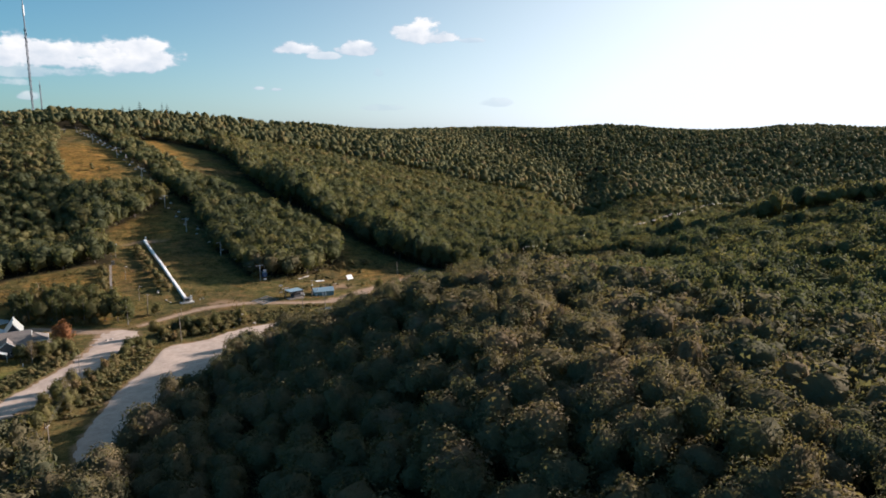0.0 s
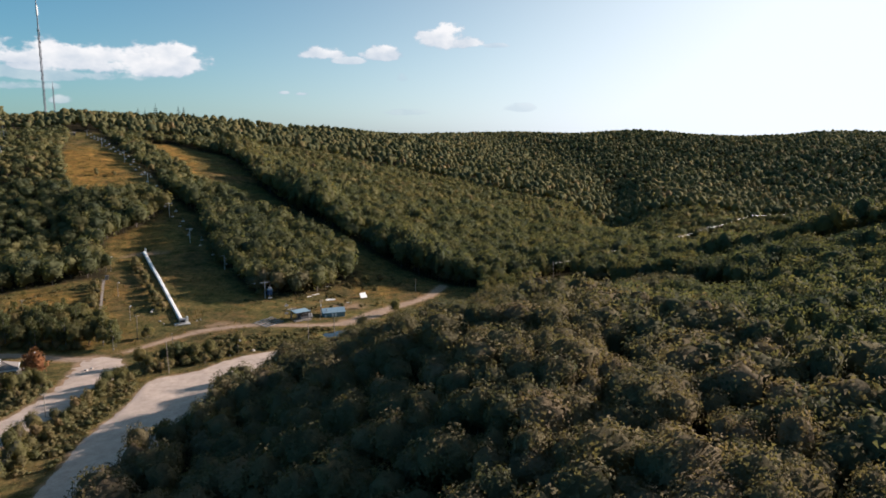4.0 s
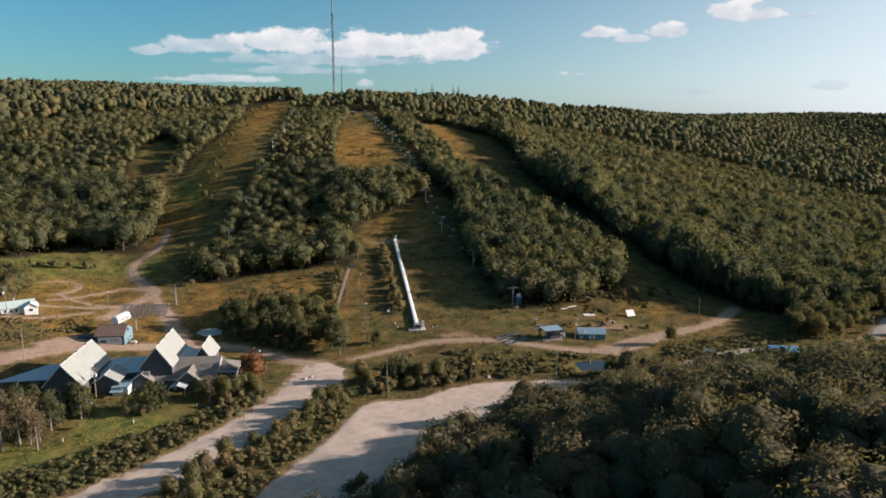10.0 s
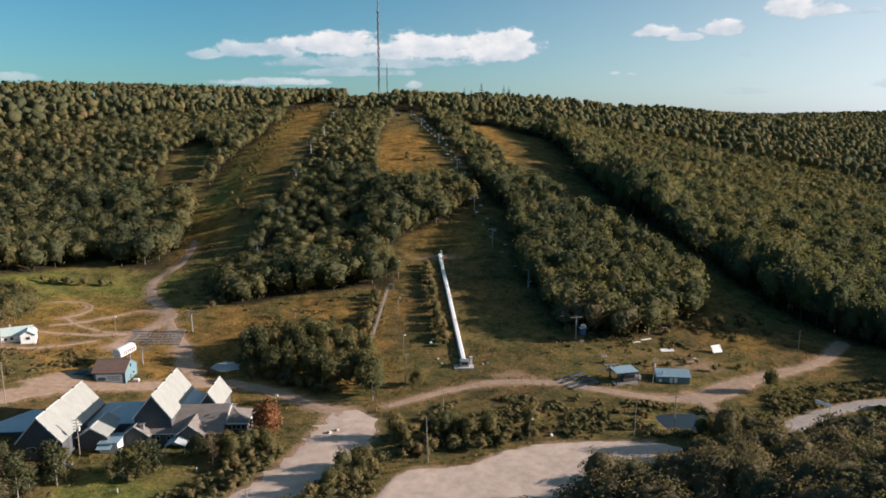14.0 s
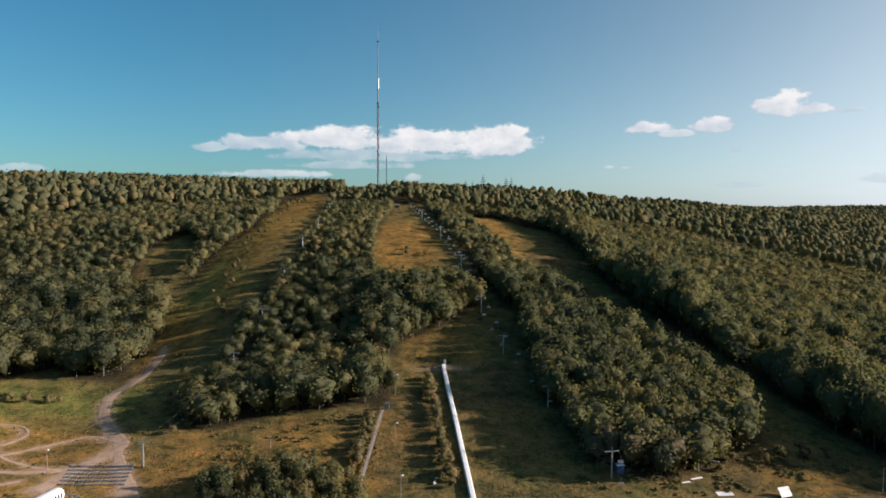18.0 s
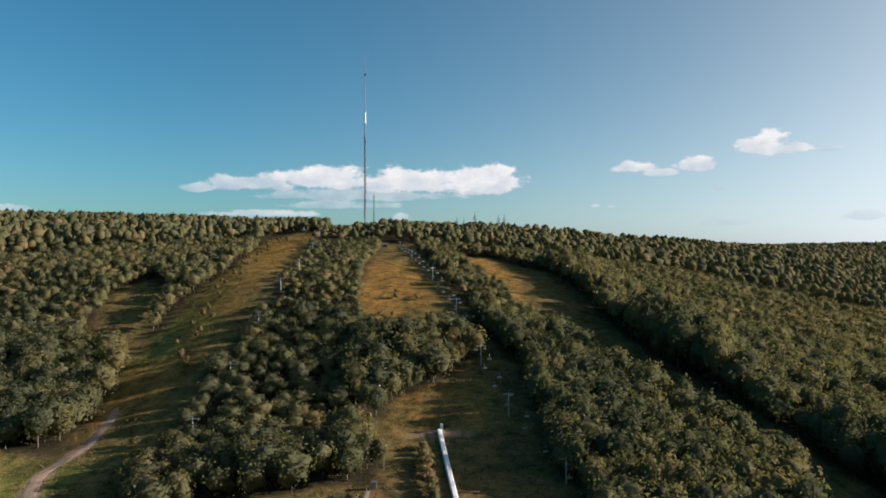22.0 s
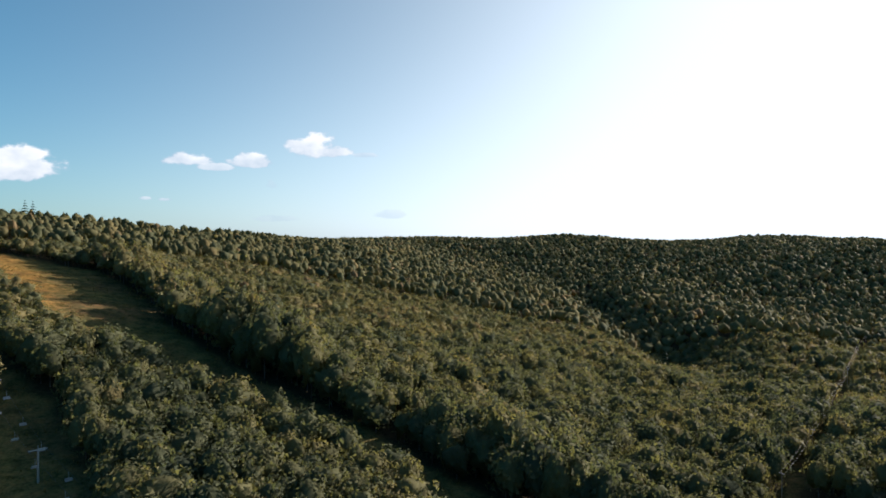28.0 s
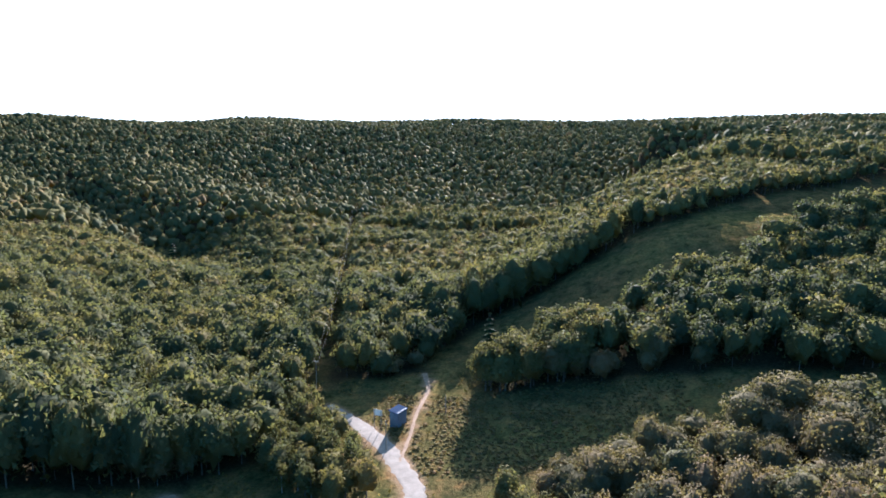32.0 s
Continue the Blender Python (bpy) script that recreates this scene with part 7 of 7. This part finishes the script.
def thicket(name, shape, step, seed, label, heights, dense):
    """A patch of brush over part of the plan, thinning out unevenly."""
    xs, ys = [p[0] for p in shape], [p[1] for p in shape]
    p = scatter(min(xs), max(xs), min(ys), max(ys), step, seed)
    p = p[in_shape(p[:, 0], p[:, 1], shape) & (waves(p[:, 0], p[:, 1], 24, seed) + 0.5 * waves(p[:, 0], p[:, 1], 8, seed + 3) > dense)]
    p = p[road_distance(p[:, 0], p[:, 1]) > 1.6]
    forest(name, p, [broad_tree(seed * 7 + k, 3.0, 2.4, 70, 0.34, 9, 0.0, 1, False) for k in range(4)], label, heights, seed, "brush", BRUSH, wood=False)


thicket("ditch_brush", ((40, 348), (84, 352), (130, 350), (170, 356), (214, 366), (250, 368), (230, 374), (178, 370), (150, 372), (118, 380), (92, 386), (56, 376)), 1.6, 61, "brown brush filling the wet ditch above the lot", (0.2, 0.6), 0.1)
thicket("track_brush", ((156, 352), (168, 378), (182, 388), (206, 394), (232, 400), (238, 386), (215, 381), (190, 373), (172, 358)), 1.9, 75, "tangled brown brush between the two tracks", (0.3, 0.85), -0.45)
thicket("slope_brush", ((96, 430), (125, 418), (170, 428), (215, 446), (205, 466), (160, 446), (125, 436)), 1.7, 63, "tangled brush along the foot of the woods", (0.12, 0.4), 0.25)
thicket("bank_brush", ((-120, 376), (-92, 378), (-70, 396), (-70, 416), (-96, 410), (-130, 404), (-150, 380)), 1.7, 65, "brown brush on the bank below the cabin", (0.12, 0.4), 0.25)
thicket("lawn_brush", ((-60, 268), (-28, 279), (-13, 299), (9, 326), (8, 347), (-2, 342), (-18, 320), (-42, 300), (-64, 286)), 1.9, 67, "thick brown brush between the lawn and the road", (0.28, 0.66), -0.8)
thicket("meadow_weeds", ((258, 352), (262, 378), (300, 402), (318, 400), (318, 340), (312, 300), (276, 300), (266, 325)), 1.7, 77, "rank yellow-green weeds over the valley meadow", (0.08, 0.22), -0.7)
thicket("field_brush", ((-30, 445), (34, 430), (34, 484), (-6, 478), (-32, 464)), 1.8, 69, "dull brush scattered over the slope", (0.1, 0.3), 0.3)
thicket("strip_brush", ((-4, 262), (8, 296), (27, 324), (40, 334), (36, 314), (21, 288), (10, 262)), 2.0, 71, "brown brush on the bank between road and lot", (0.25, 0.7), -0.35)
thicket("belt_brush", ((42, 340), (60, 345), (84, 351), (84, 358), (62, 356), (42, 350)), 2.0, 73, "brown brush along the top of the parking lot", (0.25, 0.7), -0.3)
